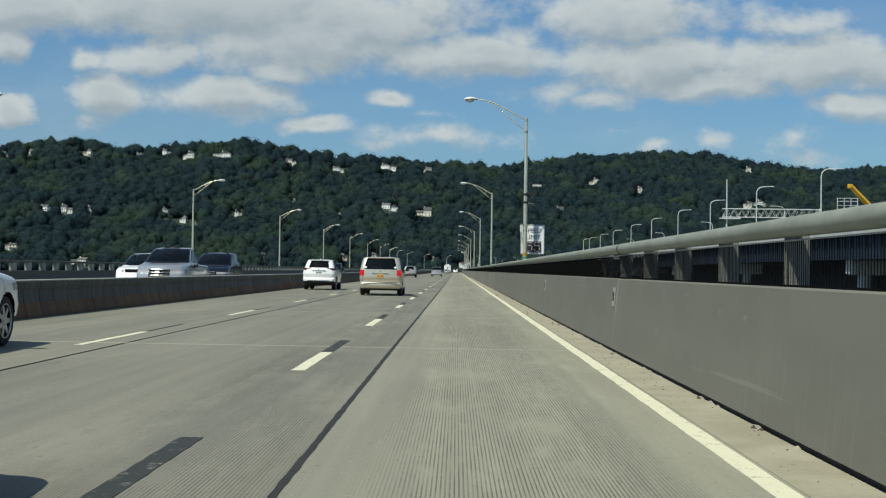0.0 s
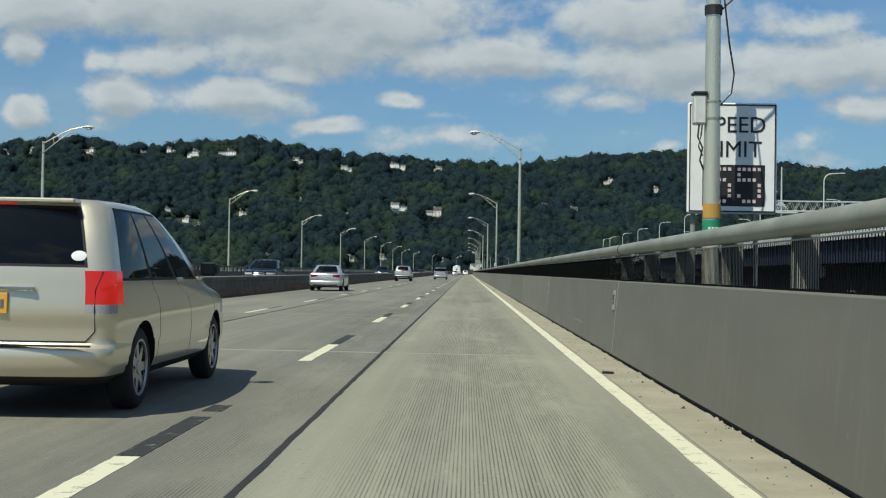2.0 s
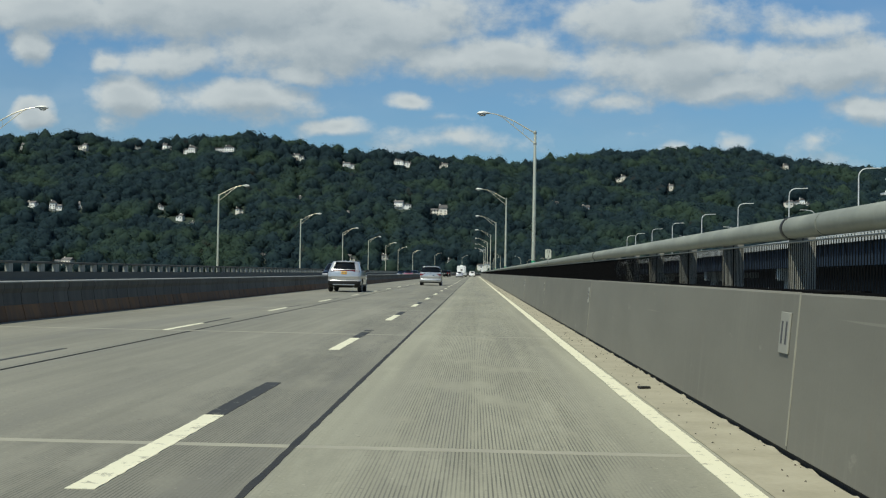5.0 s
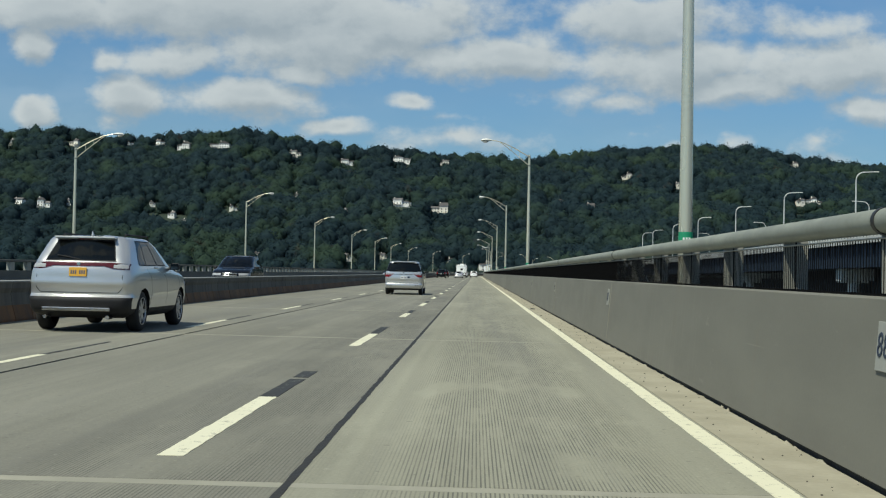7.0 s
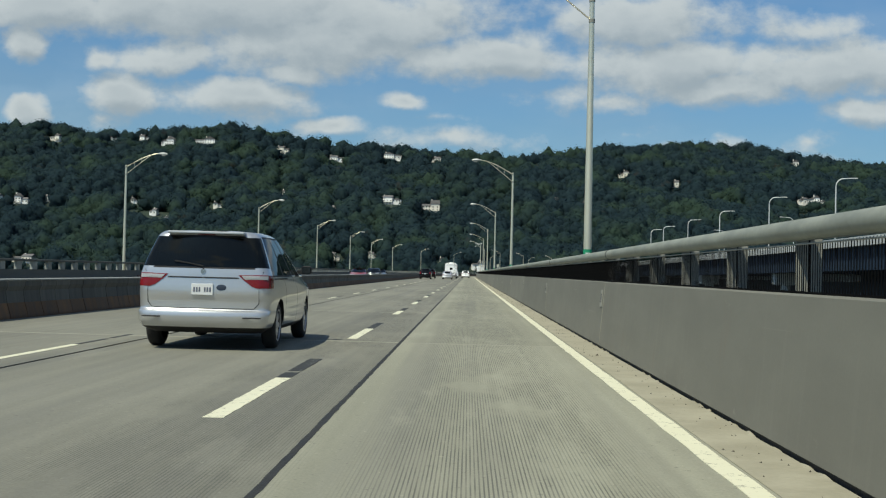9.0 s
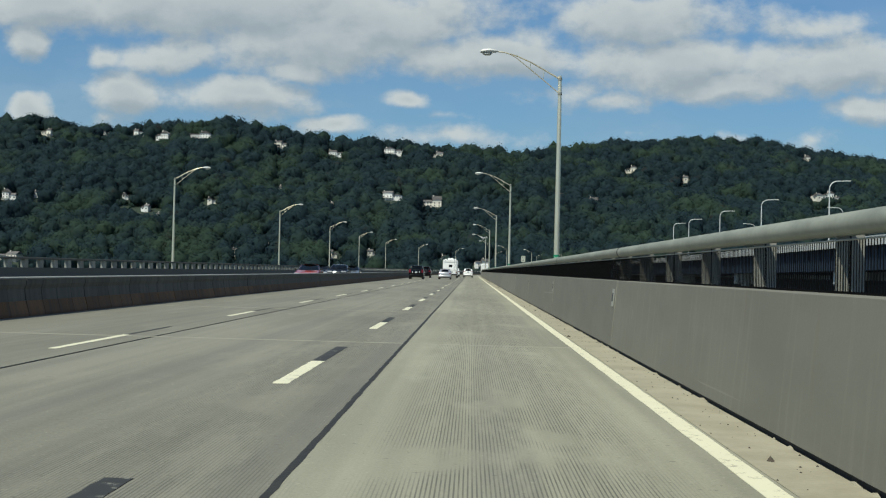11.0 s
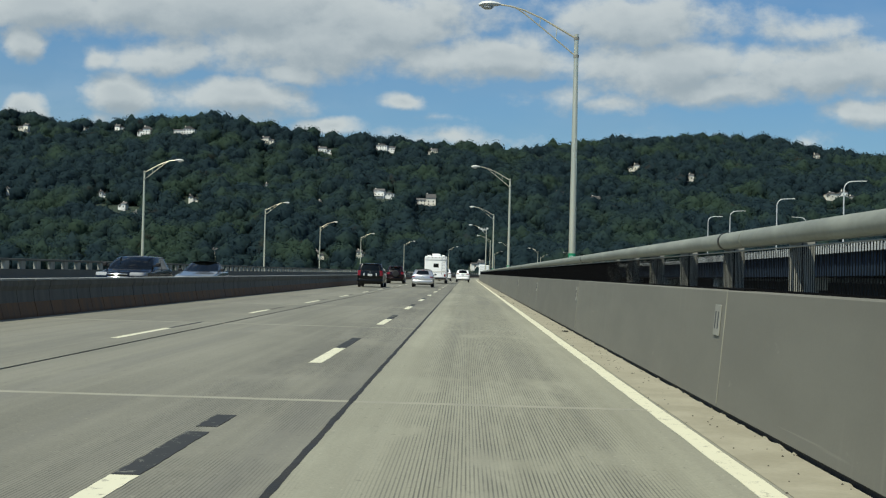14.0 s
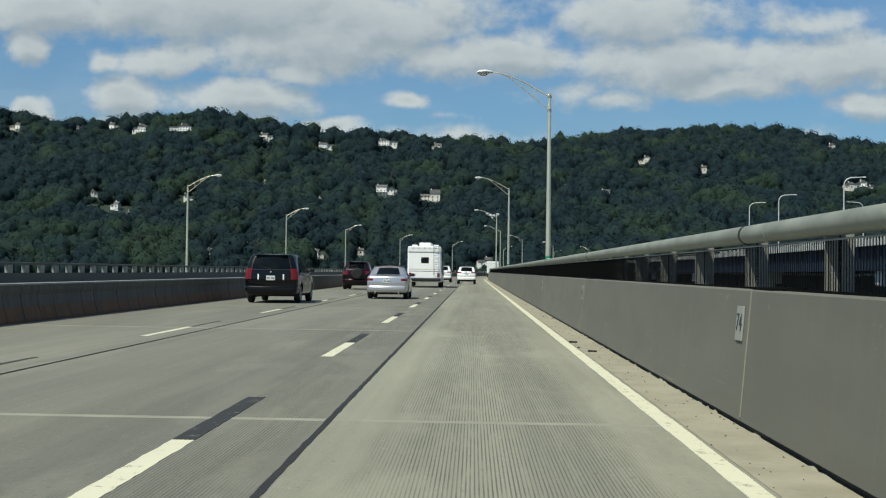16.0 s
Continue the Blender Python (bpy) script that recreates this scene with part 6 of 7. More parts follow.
def minivan_spec(long, wide, high, lamps, lean=0.0):
    s = wide / 2
    k = high / 1.755
    rows = [(0.24, s * .82, 0.32, long - .35), (0.32, s * .94, 0.07, long - .09), (0.42, s * .98, 0.012, long - .02), (0.50, s * .99, 0.0, long), (0.545, s * .99, 0.01, long - .01),
            (0.585, s * .992, 0.085, long - .02), (0.69, s * .998, 0.082, long - .08), (0.82, s, 0.058, long - .14), (0.92, s, 0.062, long - .40), (1.0 * k, s * .998, 0.070, long - .95), (1.07 * k, s * .995, 0.075, long - 1.22),
            (1.15 * k, s * .985, 0.083, long - 1.42), (1.22 * k, s * .972, 0.097, long - 1.58), (1.40 * k, s * .935, 0.15, long - 2.0), (1.55 * k, s * .895, 0.21, long - 2.38),
            (1.64 * k, s * .865, 0.248, long - 2.65), (1.69 * k, s * .83, 0.275, long - 2.85), (1.725 * k, s * .76, 0.32, long - 3.05), (1.745 * k, s * .62, 0.45, long - 3.25), (1.755 * k, s * .3, 0.95, long - 3.5)]
    rows = lean_in(rows, 1.05, lean)
    return dict(rows=rows, glass=(1.20 * k, 1.640 * k), side_glass=(1.10 * k, 1.64 * k), front_glass=(1.06 * k, 1.66 * k), rear_glass=0.955, bumper=0.575, sill=0.33, tail=lamps, head=[(0.62, 1.0, 0.70, 0.86, "head_light")],
                grille=(0.42, 0.66), grille_u=0.55, panes=[(0.03, 0.27), (0.30, 0.56), (0.59, 0.86)], seams=[0.285, 0.575, 0.86], wrap=0.03, wrap_front=0.05,
                corner_rear=0.17, corner_front=0.30, bow_rear=0.075, bow_front=0.16, wheel=(0.345, 0.215), axles=(1.02, long - 1.05), plate_z=0.89, mirror=(1.12, long - 2.12),
                handles=(2.1, 2.95), emblem=1.10, spoiler=True, gate=(0.80, 0.60))


def suv_spec(long, wide, high, lamps, **more):
    s = wide / 2
    k = high / 1.69
    rows = [(0.25, s * .80, 0.32, long - .35), (0.34, s * .94, 0.08, long - .10), (0.46, s * .98, 0.015, long - .02), (0.56, s * .99, 0.0, long), (0.61, s, 0.012, long - .01),
            (0.65, s, 0.095, long - .03), (0.75, s, 0.09, long - .05), (0.87, s, 0.066, long - .08), (0.95, s * .998, 0.08, long - .16), (1.02 * k, s * .992, 0.085, long - .50), (1.07 * k, s * .985, 0.093, long - .95),
            (1.16 * k, s * .965, 0.12, long - 1.24), (1.25 * k, s * .94, 0.165, long - 1.39), (1.40 * k, s * .905, 0.30, long - 1.67), (1.52 * k, s * .875, 0.405, long - 1.93),
            (1.60 * k, s * .84, 0.465, long - 2.16), (1.64 * k, s * .79, 0.50, long - 2.3), (1.67 * k, s * .64, 0.60, long - 2.5), (1.685 * k, s * .43, 0.82, long - 2.75), (1.69 * k, s * .2, 1.3, long - 3.0)]
    rows = lean_in(rows, 1.0, 0.09)
    spec = dict(rows=rows, glass=(1.235 * k, 1.57 * k), side_glass=(1.14 * k, 1.59 * k), front_glass=(1.125 * k, 1.62 * k), rear_glass=0.93, bumper=0.65, sill=0.42, tail=lamps, head=[(0.70, 1.0, 0.80, 0.91, "head_light")],
                grille=(0.56, 0.86), grille_u=0.55, panes=[(0.05, 0.26), (0.29, 0.56), (0.59, 0.85)], seams=[0.28, 0.575, 0.85], wrap=0.04, wrap_front=0.05,
                corner_rear=0.21, corner_front=0.30, bow_rear=0.09, bow_front=0.16, wheel=(0.365, 0.235), axles=(0.98, long - 0.95), plate_z=0.96, mirror=(1.13, long - 1.98),
                handles=(1.75, 2.75), roof_rails=(0.56, 1.64 * k), antenna=(0.85,), exhaust=(-0.55, 0.55), emblem=1.13, spoiler=True, gate=(0.76, 0.70))
    spec.update(more)
    return spec


def sedan_spec(long, wide, high, lamps, **more):
    s = wide / 2
    k = high / 1.45
    rows = [(0.20, s * .80, 0.32, long - .3), (0.29, s * .94, 0.06, long - .07), (0.42, s * .985, 0.0, long), (0.53, s * .99, 0.008, long - .01), (0.575, s * .995, 0.07, long - .03),
            (0.70, s, 0.062, long - .12), (0.80, s * .995, 0.075, long - .45), (0.90 * k, s * .985, 0.09, long - 1.15), (0.955 * k, s * .965, 0.13, long - 1.42), (0.985 * k, s * .94, 0.42, long - 1.55),
            (1.01 * k, s * .92, 0.66, long - 1.62), (1.10 * k, s * .90, 0.86, long - 1.85), (1.24 * k, s * .85, 1.10, long - 2.2), (1.34 * k, s * .80, 1.30, long - 2.48),
            (1.40 * k, s * .735, 1.46, long - 2.68), (1.435 * k, s * .58, 1.75, long - 2.85), (1.45 * k, s * .2, 2.1, long - 2.95)]
    rows = lean_in(rows, 0.92, 0.08)
    spec = dict(rows=rows, glass=(1.045 * k, 1.345 * k), side_glass=(0.99 * k, 1.35 * k), front_glass=(0.975 * k, 1.39 * k), rear_glass=0.92, bumper=0.575, sill=0.29, tail=lamps, head=[(0.58, 1.0, 0.62, 0.75, "head_light")],
                grille=(0.36, 0.62), grille_u=0.5, panes=[(0.06, 0.44), (0.48, 0.93)], seams=[0.46, 0.14, 0.80], wrap=0.05, wrap_front=0.06,
                corner_rear=0.18, corner_front=0.28, bow_rear=0.08, bow_front=0.16, wheel=(0.325, 0.21), axles=(0.98, long - 0.92), plate_z=0.76, mirror=(0.97, long - 2.12),
                handles=(1.65, 2.55), wiper=False, exhaust=(-0.5, 0.5), emblem=0.875, trim_bar=False)
    spec.update(more)
    return spec


SILVER = car_paint("silver car paint", (0.58, 0.58, 0.565), 0.70)
SILVER_GREY = car_paint("silver-grey car paint", (0.56, 0.56, 0.57), 0.68)
SILVER_BLUE = car_paint("cool silver car paint", (0.57, 0.575, 0.575), 0.70)
GOLD = car_paint("pale gold car paint", (0.66, 0.60, 0.46), 0.6)
WHITE_CAR = car_paint("white car paint", (0.90, 0.90, 0.88), 0.0)
BLACK_CAR = car_paint("black car paint", (0.0035, 0.004, 0.005), 0.0, 0.22, 0.25, 0.22)
MAROON = car_paint("dark maroon car paint", (0.010, 0.003, 0.005), 0.0, 0.22, 0.25, 0.22)
NAVY = car_paint("dark navy car paint", (0.006, 0.009, 0.016), 0.0, 0.22, 0.25, 0.22)
GREY_CAR = car_paint("grey car paint", (0.16, 0.18, 0.20), 0.4)
RED_CAR = car_paint("red car paint", (0.32, 0.025, 0.02), 0.1)


def lane_pose(x, y, back=False):
    return pose(x + bend(y), y, ground(x), 0, math.degrees(math.atan(FALL)), 180 if back else 0)


def build_traffic():
    # minivan with upright red lamps
    spec = minivan_spec(5.10, 1.96, 1.75, [(0.95, 1.0, 0.82, 0.89, "reverse_light"), (0.95, 1.0, 0.89, 1.15, "tail_light")])
    van = vehicle("minivan", "pale gold minivan with lit brake lights in the middle lane", "minivan", lane_pose(-3.40, 56.2), spec, GOLD, PLATE_GOLD, True)
    rear_patch(van, spec, "window_sticker", [(0.66 + 0.06 * math.cos(a), 1.265 + 0.042 * math.sin(a)) for a in np.linspace(0, 5.6, 10)], WHITE, "white oval sticker", 0.004)
    rear_patch(van, spec, "lamp_ring", [(0.885 + 0.045 * math.cos(a), 1.03 + 0.045 * math.sin(a)) for a in np.linspace(0, 5.6, 10)], RED_LIT, "lit round lamp", 0.016)
    part("bumper_step", Geo().soft_box(-0.80, 0.80, 0.0, 0.06, 0.566, 0.580, 0.004), PLASTIC, van)

    rav = suv_spec(4.60, 1.84, 1.68, [], exhaust=(), bumper=0.48)
    white = vehicle("suv", "white compact suv with black lower trim in the inner lane", "suv", lane_pose(-7.50, 68.5), rav, WHITE_CAR, PLATE_WHITE, False, sill=PLASTIC, bumper=PLASTIC)
    rear_patch(white, rav, "tail_light", [(0.86, 1.04), (0.885, 1.16), (0.84, 1.20), (0.42, 1.185), (0.46, 1.15), (0.66, 1.12), (0.76, 1.03)], DARK_LENS, "dark red wedge tail light")
    part("skid_plate", Geo().soft_box(-0.60, 0.60, -0.006, 0.05, 0.485, 0.53, 0.01), CHROME, white)

    audi = sedan_spec(4.92, 1.87, 1.45, [], rear_mat=REAR_CLEAR, rear_glass=0.97)
    grey = vehicle("sedan", "silver four-door sedan with wide red tail lights", "sedan", lane_pose(-7.45, 115.0), audi, SILVER, PLATE_WHITE)
    rear_patch(grey, audi, "tail_light", [(0.88, 0.745), (0.89, 0.90), (0.80, 0.915), (0.40, 0.885), (0.42, 0.80), (0.60, 0.755)], RED_LENS, "wide red tail light")
    rear_line(grey, audi, [(-0.42, 0.90), (-0.44, 0.66), (0.44, 0.66), (0.42, 0.90)], "boot_gap")
    for x in (-0.36, 0.36):
        part("rear_seat", Geo().soft_box(x - 0.26, x + 0.26, 1.55, 1.72, 0.55, 1.02, 0.05).soft_box(x - 0.13, x + 0.13, 1.58, 1.68, 1.0, 1.17, 0.04), SEAT, grey, "pale grey rear seat")
    part("diffuser", Geo().soft_box(-0.66, 0.66, 0.0, 0.10, 0.26, 0.35, 0.015), PLASTIC, grey)

    edge = suv_spec(4.78, 1.93, 1.74, [], bumper=0.62, rear_glass=0.97, panes=[(0.13, 0.29), (0.31, 0.58), (0.61, 0.86)], side_glass=(1.21, 1.62), plate_z=1.06, emblem=1.20, trim_bar=False)
    ford = vehicle("suv", "silver crossover suv with a dark tail band and twin exhausts", "suv", lane_pose(-6.90, 186.6), edge, SILVER, PLATE_GOLD, bumper=PLASTIC)
    rear_patch(ford, edge, "tail_band", [(0.0, 1.165), (0.0, 1.235), (0.55, 1.235), (0.86, 1.215), (0.86, 1.11), (0.62, 1.12), (0.45, 1.165)], DARK_LENS, "dark red tail band")
    rear_patch(ford, edge, "lamp_end", [(0.60, 1.135), (0.60, 1.20), (0.84, 1.195), (0.845, 1.125)], CLEAR_LENS, "clear lamp end", 0.016)
    part("skid_plate", Geo().soft_box(-0.60, 0.60, -0.012, 0.06, 0.38, 0.44, 0.012), CHROME, ford)

    spec = minivan_spec(5.15, 2.00, 1.74, [(0.95, 1.0, 0.90, 1.09, "tail_light")], 0.10)
    spec["plate_z"], spec["emblem"], spec["trim_bar"], spec["wrap_glass"] = 0.87, 1.13, False, True
    honda = vehicle("minivan", "silver minivan with wedge-shaped red tail lights", "minivan", lane_pose(-3.62, 229.3), spec, SILVER_BLUE, PLATE_WHITE)
    rear_patch(honda, spec, "tail_light", [(0.935, 0.90), (0.935, 1.09), (0.50, 1.085), (0.58, 1.01), (0.70, 0.92), (0.78, 0.895)], RED_LENS, "red wedge tail light")
    rear_patch(honda, spec, "lamp_top", [(0.92, 1.025), (0.92, 1.078), (0.54, 1.075), (0.60, 1.02)], CLEAR_LENS, "clear upper lamp", 0.016)
    rear_patch(honda, spec, "dark_slot", [(0.0, 1.03), (0.0, 1.05), (0.50, 1.05), (0.52, 1.03)], PLASTIC, "", 0.004)
    rear_patch(honda, spec, "oval_sticker", [(0.27 + 0.075 * math.cos(a), 0.90 + 0.045 * math.sin(a)) for a in np.linspace(0, 5.6, 10)], INK, "dark oval sticker beside the plate", 0.004, (1,))
    for s in (-1, 1):
        part("rear_reflector", Geo().soft_box(s * 0.72 - 0.13, s * 0.72 + 0.13, 0.018, 0.05, 0.465, 0.482, 0.004), PLASTIC, honda)
        part("door_track", Geo().soft_box(min(s * 0.992, s * 1.004), max(s * 0.992, s * 1.004), 0.30, 1.55, 1.03, 1.05, 0.002), PLASTIC, honda)

    spec = minivan_spec(5.05, 1.96, 1.75, [(0.92, 1.0, 0.84, 1.22, "tail_light")], 0.06)
    spec["trim_bar"] = False
    dark = vehicle("minivan", "black minivan with red tail lights in the inner lane", "minivan", lane_pose(-6.90, 418.9), spec, BLACK_CAR, PLATE_WHITE)
    rear_patch(dark, spec, "reflective_strip", [(0.42, 0.83), (0.42, 1.02), (0.47, 1.02), (0.47, 0.83)], WHITE, "white reflective strip", 0.004)

    spec = sedan_spec(4.50, 1.80, 1.46, [(0.88, 1.0, 0.77, 0.87, "tail_light")], rear_glass=0.84, glass=(1.06, 1.31), wrap=0.02)
    vehicle("sedan", "silver-grey compact sedan in the middle lane", "sedan", lane_pose(-3.42, 427.8), spec, SILVER_GREY, PLATE_WHITE)

    spec = suv_spec(4.55, 1.82, 1.75, [(0.86, 1.0, 0.92, 1.14, "tail_light")], exhaust=(), rear_mat=REAR_CLEAR)
    red = vehicle("suv", "near-black maroon suv with a spare wheel on its tailgate", "suv", lane_pose(-6.95, 451.9), spec, MAROON, PLATE_WHITE)
    part("spare_wheel_cover", Geo().tube([(0.05, -0.16, 0.98), (0.05, -0.12, 0.98), (0.05, 0.08, 0.98)], [0.27, 0.33, 0.33], 20), PLASTIC, red, "black spare wheel cover")

    suv_lamps = [(0.72, 1.0, 1.04, 1.16, "tail_light")]
    spec = suv_spec(4.65, 1.86, 1.68, suv_lamps)
    vehicle("suv", "white suv ahead in the outer lane", "suv", lane_pose(-0.42, 494.6), spec, WHITE_CAR, PLATE_WHITE)
    spec = suv_spec(5.0, 1.95, 1.8, suv_lamps)
    vehicle("suv", "white suv beyond the motorhome in the middle lane", "suv", lane_pose(-3.1, 512.0), spec, WHITE_CAR, PLATE_WHITE)

    # alongside, at the start of the bridge
    spec = suv_spec(4.75, 1.90, 1.70, suv_lamps)
    vehicle("suv", "white suv with dark wheels in the inner lane", "suv", lane_pose(-7.35, 14.2), spec, WHITE_CAR, PLATE_WHITE)
    spec = sedan_spec(4.7, 1.84, 1.46, [(0.70, 1.0, 0.72, 0.86, "tail_light")])
    vehicle("sedan", "silver sedan alongside in the middle lane", "sedan", lane_pose(-3.36, 2.3), spec, SILVER, PLATE_WHITE)

    # the opposing lanes
    big = suv_spec(5.70, 2.02, 1.96, suv_lamps, head=[(0.70, 1.0, 0.90, 1.04, "head_light")], grille=(0.70, 1.05), grille_u=0.64, roof_rails=None, antenna=(), exhaust=())
    rows = []
    for z, w, yr, yf in big["rows"]:
        rows.append((z, w, yr if z < 1.2 else yr + 2.0, yf + (0.30 if 1.0 < z < 1.3 else 0.10 if z > 1.3 else 0.0)))
    big["rows"] = rows
    big["panes"], big["seams"], big["handles"], big["wiper"] = [(0.10, 0.44), (0.48, 0.90)], [0.46], (3.0, 3.8), False
    def front_skin(spec, x, z):
        w, yr, yf = (float(v) for v in curve_rows(spec["rows"], [z])[0])
        return yf - spec["bow_front"] * min(1.0, abs(x) / max(0.05, w - spec["corner_front"])) ** 2

    def oncoming(name, label, category, x, nose, spec, paint, bars=3, slots=0):
        long = max(r[3] for r in spec["rows"])
        car = vehicle(name, label, category, lane_pose(x, nose + long, True), spec, paint, PLATE_WHITE, group="oncoming vehicles behind the median")
        low, high = spec["grille"]
        half = spec["grille_u"] * (half_width(spec, (low + high) / 2) - spec["corner_front"])
        for k in range(bars):
            z = high - 0.015 - k * (high - low) / max(1, bars)
            path = [(half * (i / 3 - 1), front_skin(spec, half * (i / 3 - 1), z) + 0.008, z) for i in range(7)]
            part("grille_bar", Geo().tube(path, 0.016, 6), CHROME, car, "chrome grille bar")
        for k in range(slots):
            cx = half * (2 * (k + 0.5) / slots - 1)
            y = front_skin(spec, cx, low)
            part("grille_slot", Geo().soft_box(cx - half / slots * 0.6, cx + half / slots * 0.6, y - 0.12, y + 0.006, low, high, 0.02), UNDER, car, "dark upright grille slot")
        y = front_skin(spec, 0.0, high + 0.02)
        part("front_emblem", Geo().tube([(0, y - 0.03, (low + high) / 2), (0, y + 0.03, (low + high) / 2)], 0.06, 12), CHROME, car, "plain chrome emblem")
        return car

    truck = oncoming("pickup_truck", "silver pickup truck facing us behind the median", "pickup truck", -11.75, 49.6, big, SILVER)
    spec = suv_spec(4.8, 1.94, 1.78, suv_lamps, grille=(0.84, 0.99), grille_u=0.66, head=[(0.74, 0.98, 0.86, 0.97, "head_light")])
    oncoming("suv", "white suv with a slotted grille behind the median", "suv", -14.9, 58.0, spec, WHITE_CAR, 0, 7)
    spec = suv_spec(5.0, 1.98, 1.88, suv_lamps, grille=(0.62, 0.94))
    oncoming("suv", "dark navy suv facing us behind the median", "suv", -11.95, 60.2, spec, NAVY)
    spec = suv_spec(4.7, 1.9, 1.72, suv_lamps, grille=(0.62, 0.9))
    oncoming("suv", "near-black suv facing us behind the median", "suv", -12.0, 120.6, spec, NAVY)
    spec = suv_spec(4.9, 1.95, 1.82, suv_lamps, grille=(0.62, 0.92))
    oncoming("suv", "black suv with chrome grille behind the median", "suv", -12.0, 226.3, spec, BLACK_CAR)
    spec = sedan_spec(4.6, 1.82, 1.43, [(0.7, 1.0, 0.72, 0.86, "tail_light")])
    oncoming("sedan", "red sedan facing us behind the median", "sedan", -12.0, 349.6, spec, RED_CAR)
    oncoming("sedan", "grey sedan facing us behind the median", "sedan", -12.0, 383.0, dict(spec), GREY_CAR)
    oncoming("sedan", "dark navy sedan facing us behind the median", "sedan", -15.4, 386.0, dict(spec), NAVY)
    spec = suv_spec(4.6, 1.85, 1.52, suv_lamps)
    oncoming("suv", "dark blue crossover facing us behind the median", "suv", -12.0, 371.2, spec, NAVY)


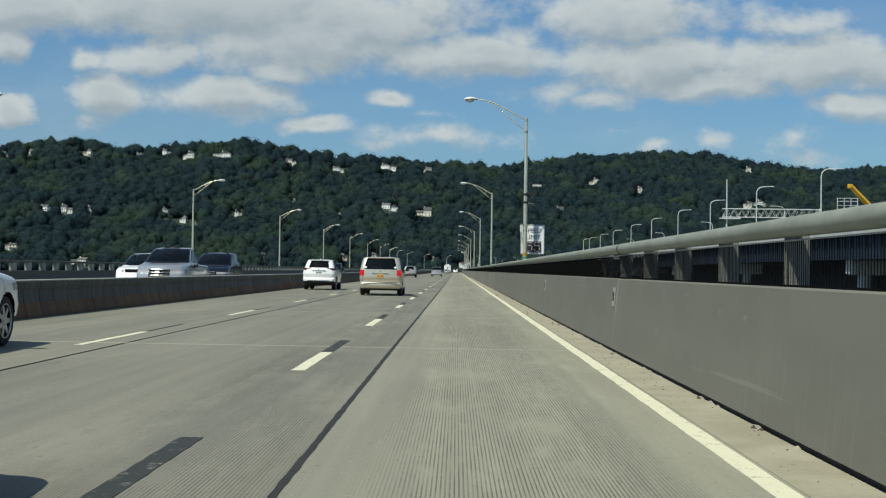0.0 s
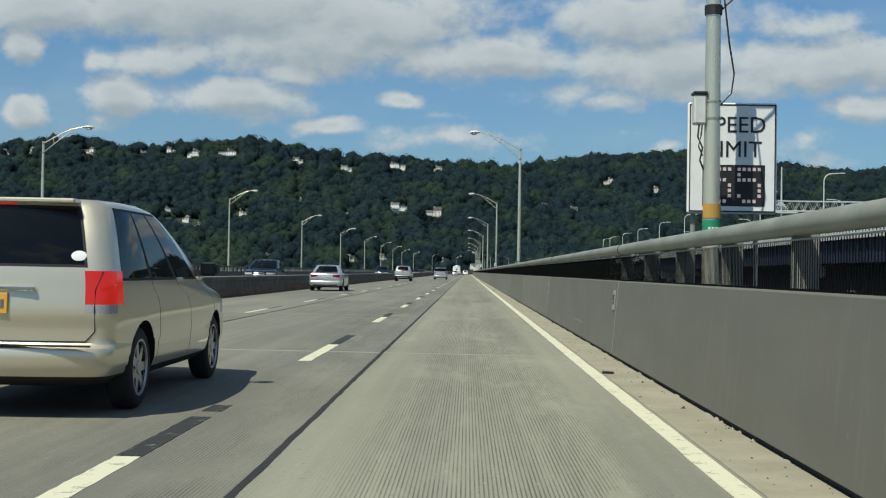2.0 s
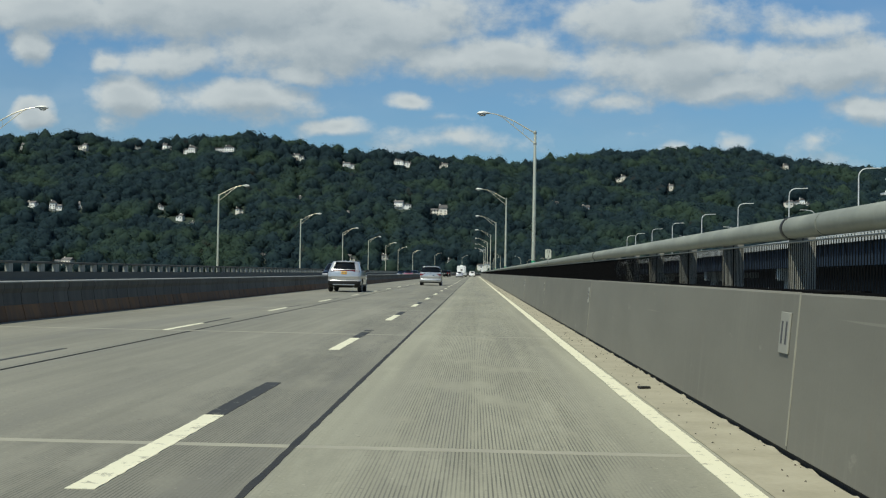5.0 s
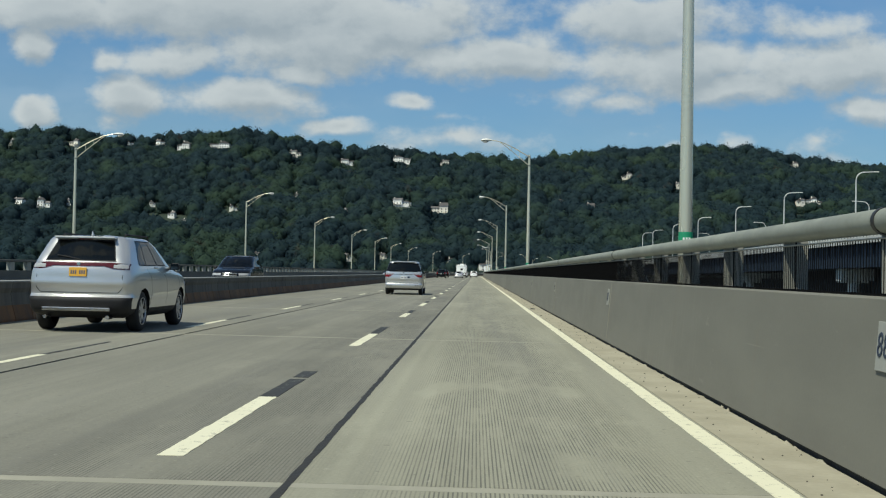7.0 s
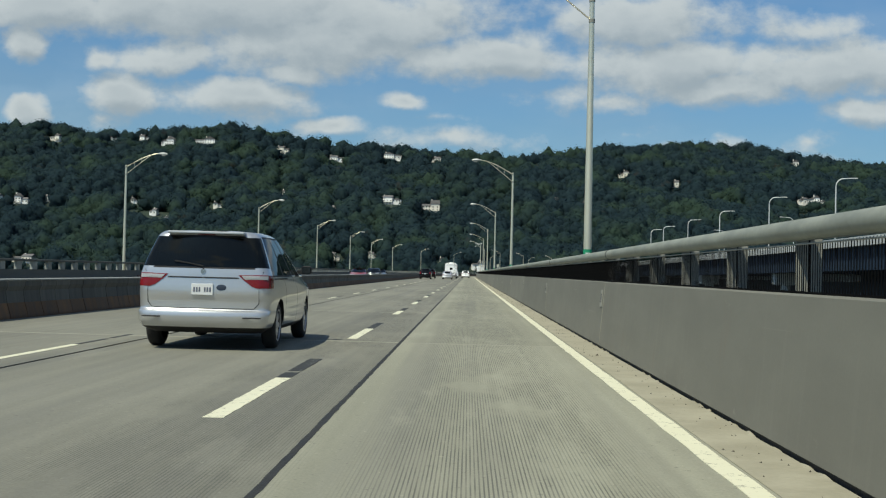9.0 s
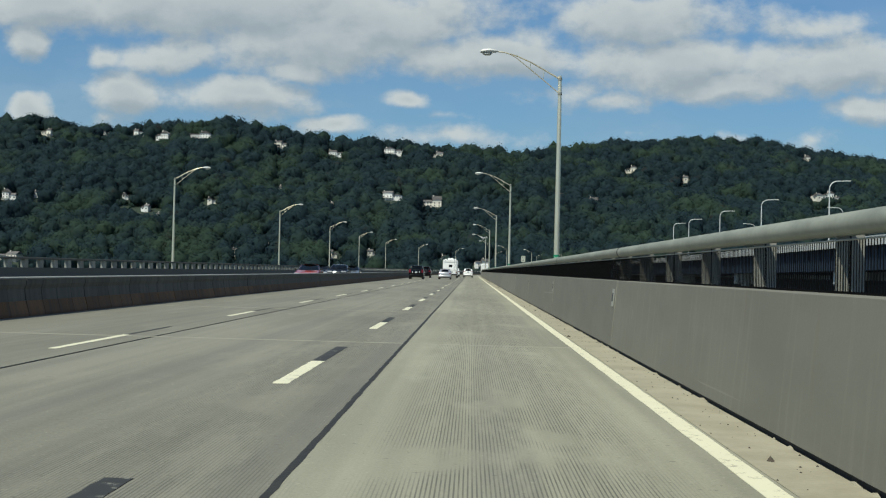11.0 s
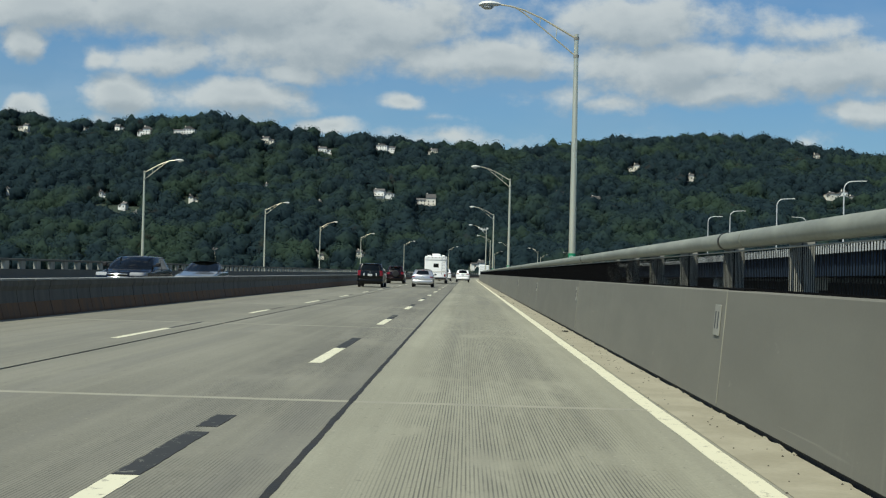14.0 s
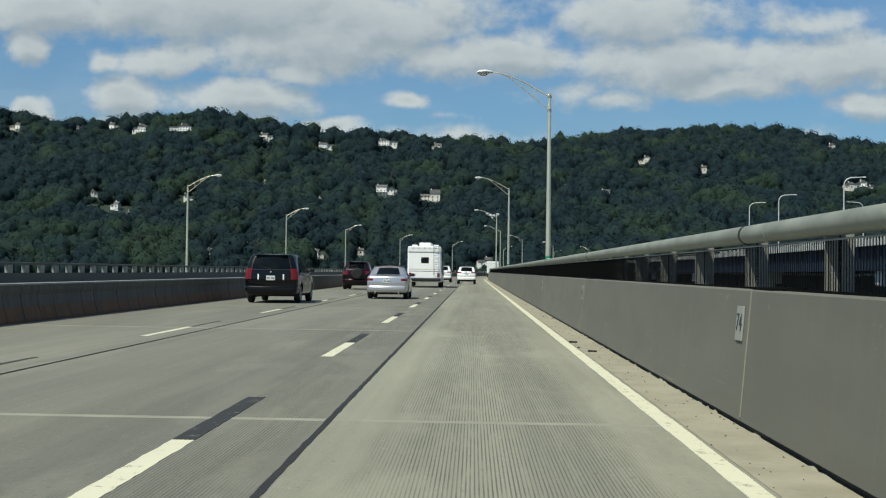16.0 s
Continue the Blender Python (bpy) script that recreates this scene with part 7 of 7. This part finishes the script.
def motorhome(x, y):
    rv = thing("motorhome", "tall white motorhome with rooftop units and ladder", "motorhome", "vehicles on the bridge", lane_pose(x, y))
    w, h, long = 1.22, 2.95, 8.6
    part("body", Geo().soft_box(-w, w, 0.0, long, 0.62, h, 0.09), WHITE_CAR, rv)
    part("skirt", Geo().soft_box(-w + 0.02, w - 0.02, 0.06, long - 0.2, 0.40, 0.64, 0.02), HOUSE_TAN, rv)
    part("rear_bumper", Geo().soft_box(-w + 0.03, w - 0.03, -0.14, 0.05, 0.46, 0.64, 0.03), PLASTIC, rv)
    window = part("rear_window", Geo().soft_box(-0.20, 0.28, -0.012, 0.03, 1.80, 2.14, 0.01), GLASS, rv, "dark rear window")
    part("frame", Geo().soft_box(-0.25, 0.33, -0.006, 0.02, 1.75, 2.19, 0.01), PLASTIC, window)
    part("stripe", Geo().box(-w + 0.1, w - 0.1, -0.004, 0.02, 1.28, 1.36), HOUSE_TAN, rv, "tan stripe")
    part("stripe", Geo().box(-w + 0.1, w - 0.1, -0.004, 0.02, 1.16, 1.20), GREY_CAR, rv, "grey stripe")
    part("top_cap", Geo().soft_box(-w + 0.02, w - 0.02, -0.05, 0.3, h - 0.42, h + 0.03, 0.06), WHITE, rv)
    for k in range(5):
        part("marker_light", Geo().soft_box(-0.8 + k * 0.4 - 0.05, -0.8 + k * 0.4 + 0.05, -0.075, -0.03, h - 0.12, h - 0.08, 0.006), RED_LENS, rv)
    for s in (-1, 1):
        part("tail_light", Geo().soft_box(s * 1.02 - 0.09, s * 1.02 + 0.09, -0.03, 0.02, 0.78, 1.06, 0.01), RED_LENS, rv, "red tail light")
    ladder = part("ladder", Geo().tube([(0.66, -0.10, 0.9), (0.66, -0.12, h + 0.1), (0.66, 0.2, h + 0.22)], 0.018, 6).tube([(1.02, -0.10, 0.9), (1.02, -0.12, h + 0.1), (1.02, 0.2, h + 0.22)], 0.018, 6), CHROME, rv, "chrome ladder")
    for k in range(7):
        z = 1.05 + k * 0.32
        part("rung", Geo().tube([(0.66, -0.105, z), (1.02, -0.105, z)], 0.014, 5), CHROME, ladder)
    for y0, hx in ((1.4, 0.45), (4.6, 0.45)):
        part("roof_unit", Geo().soft_box(-hx, hx, y0, y0 + 1.0, h - 0.01, h + 0.33, 0.07), WHITE, rv, "white rooftop air conditioner")
    part("roof_vent", Geo().soft_box(-0.95, -0.55, 0.9, 1.3, h - 0.01, h + 0.16, 0.03), WHITE, rv)
    part("roof_vent", Geo().soft_box(0.55, 0.95, 2.9, 3.3, h - 0.01, h + 0.2, 0.03), WHITE, rv)
    part("number_plate", Geo().soft_box(-0.9, -0.6, -0.02, 0.02, 0.86, 1.02, 0.004), PLATE_WHITE, rv)
    tyre, dish, spokes = wheel_meshes(0.40, 0.24)
    for yy in (2.4, long - 1.1):
        for s in (1, -1):
            wheel = part("wheel", tyre, None, rv, at=pose(s * (w - 0.14), yy, 0.40, 0, 0, 0 if s > 0 else 180))
            part("rim", dish, None, wheel)
    for k in range(3):
        part("side_window", Geo().soft_box(w - 0.02, w + 0.012, 1.2 + k * 2.2, 2.2 + k * 2.2, 1.9, 2.5, 0.008), GLASS, rv)


def box_truck(x, y):
    truck = thing("box_truck", "white box truck far ahead in the outer lane", "truck", "vehicles on the bridge", lane_pose(x, y))
    part("cargo_box", Geo().soft_box(-1.22, 1.22, 0, 6.0, 0.85, 3.35, 0.04), WHITE_CAR, truck)
    door = part("rear_door", Geo().soft_box(-1.08, 1.08, -0.02, 0.03, 1.0, 3.15, 0.01), WHITE, truck)
    for k in range(5):
        part("door_rib", Geo().box(-1.06, 1.06, -0.028, -0.018, 1.4 + k * 0.4, 1.42 + k * 0.4), PLASTIC, door)
    part("chassis", Geo().soft_box(-0.5, 0.5, 0.1, 7.8, 0.55, 0.86, 0.02), UNDER, truck)
    part("cab", Geo().soft_box(-1.05, 1.05, 6.1, 8.0, 0.5, 2.5, 0.15), WHITE_CAR, truck)
    part("rear_bumper", Geo().soft_box(-1.1, 1.1, -0.06, 0.06, 0.5, 0.62, 0.02), PLASTIC, truck)
    for s in (-1, 1):
        part("tail_light", Geo().soft_box(s * 1.0 - 0.08, s * 1.0 + 0.08, -0.03, 0.03, 0.68, 0.82, 0.01), RED_LENS, truck)
    tyre, dish, spokes = wheel_meshes(0.42, 0.26)
    for yy in (1.8, 7.1):
        for s in (1, -1):
            wheel = part("wheel", tyre, None, truck, at=pose(s * 0.95, yy, 0.42, 0, 0, 0 if s > 0 else 180))
            part("rim", dish, None, wheel)


build_traffic()
motorhome(-3.32, 465.8)
box_truck(0.0, 640.0)
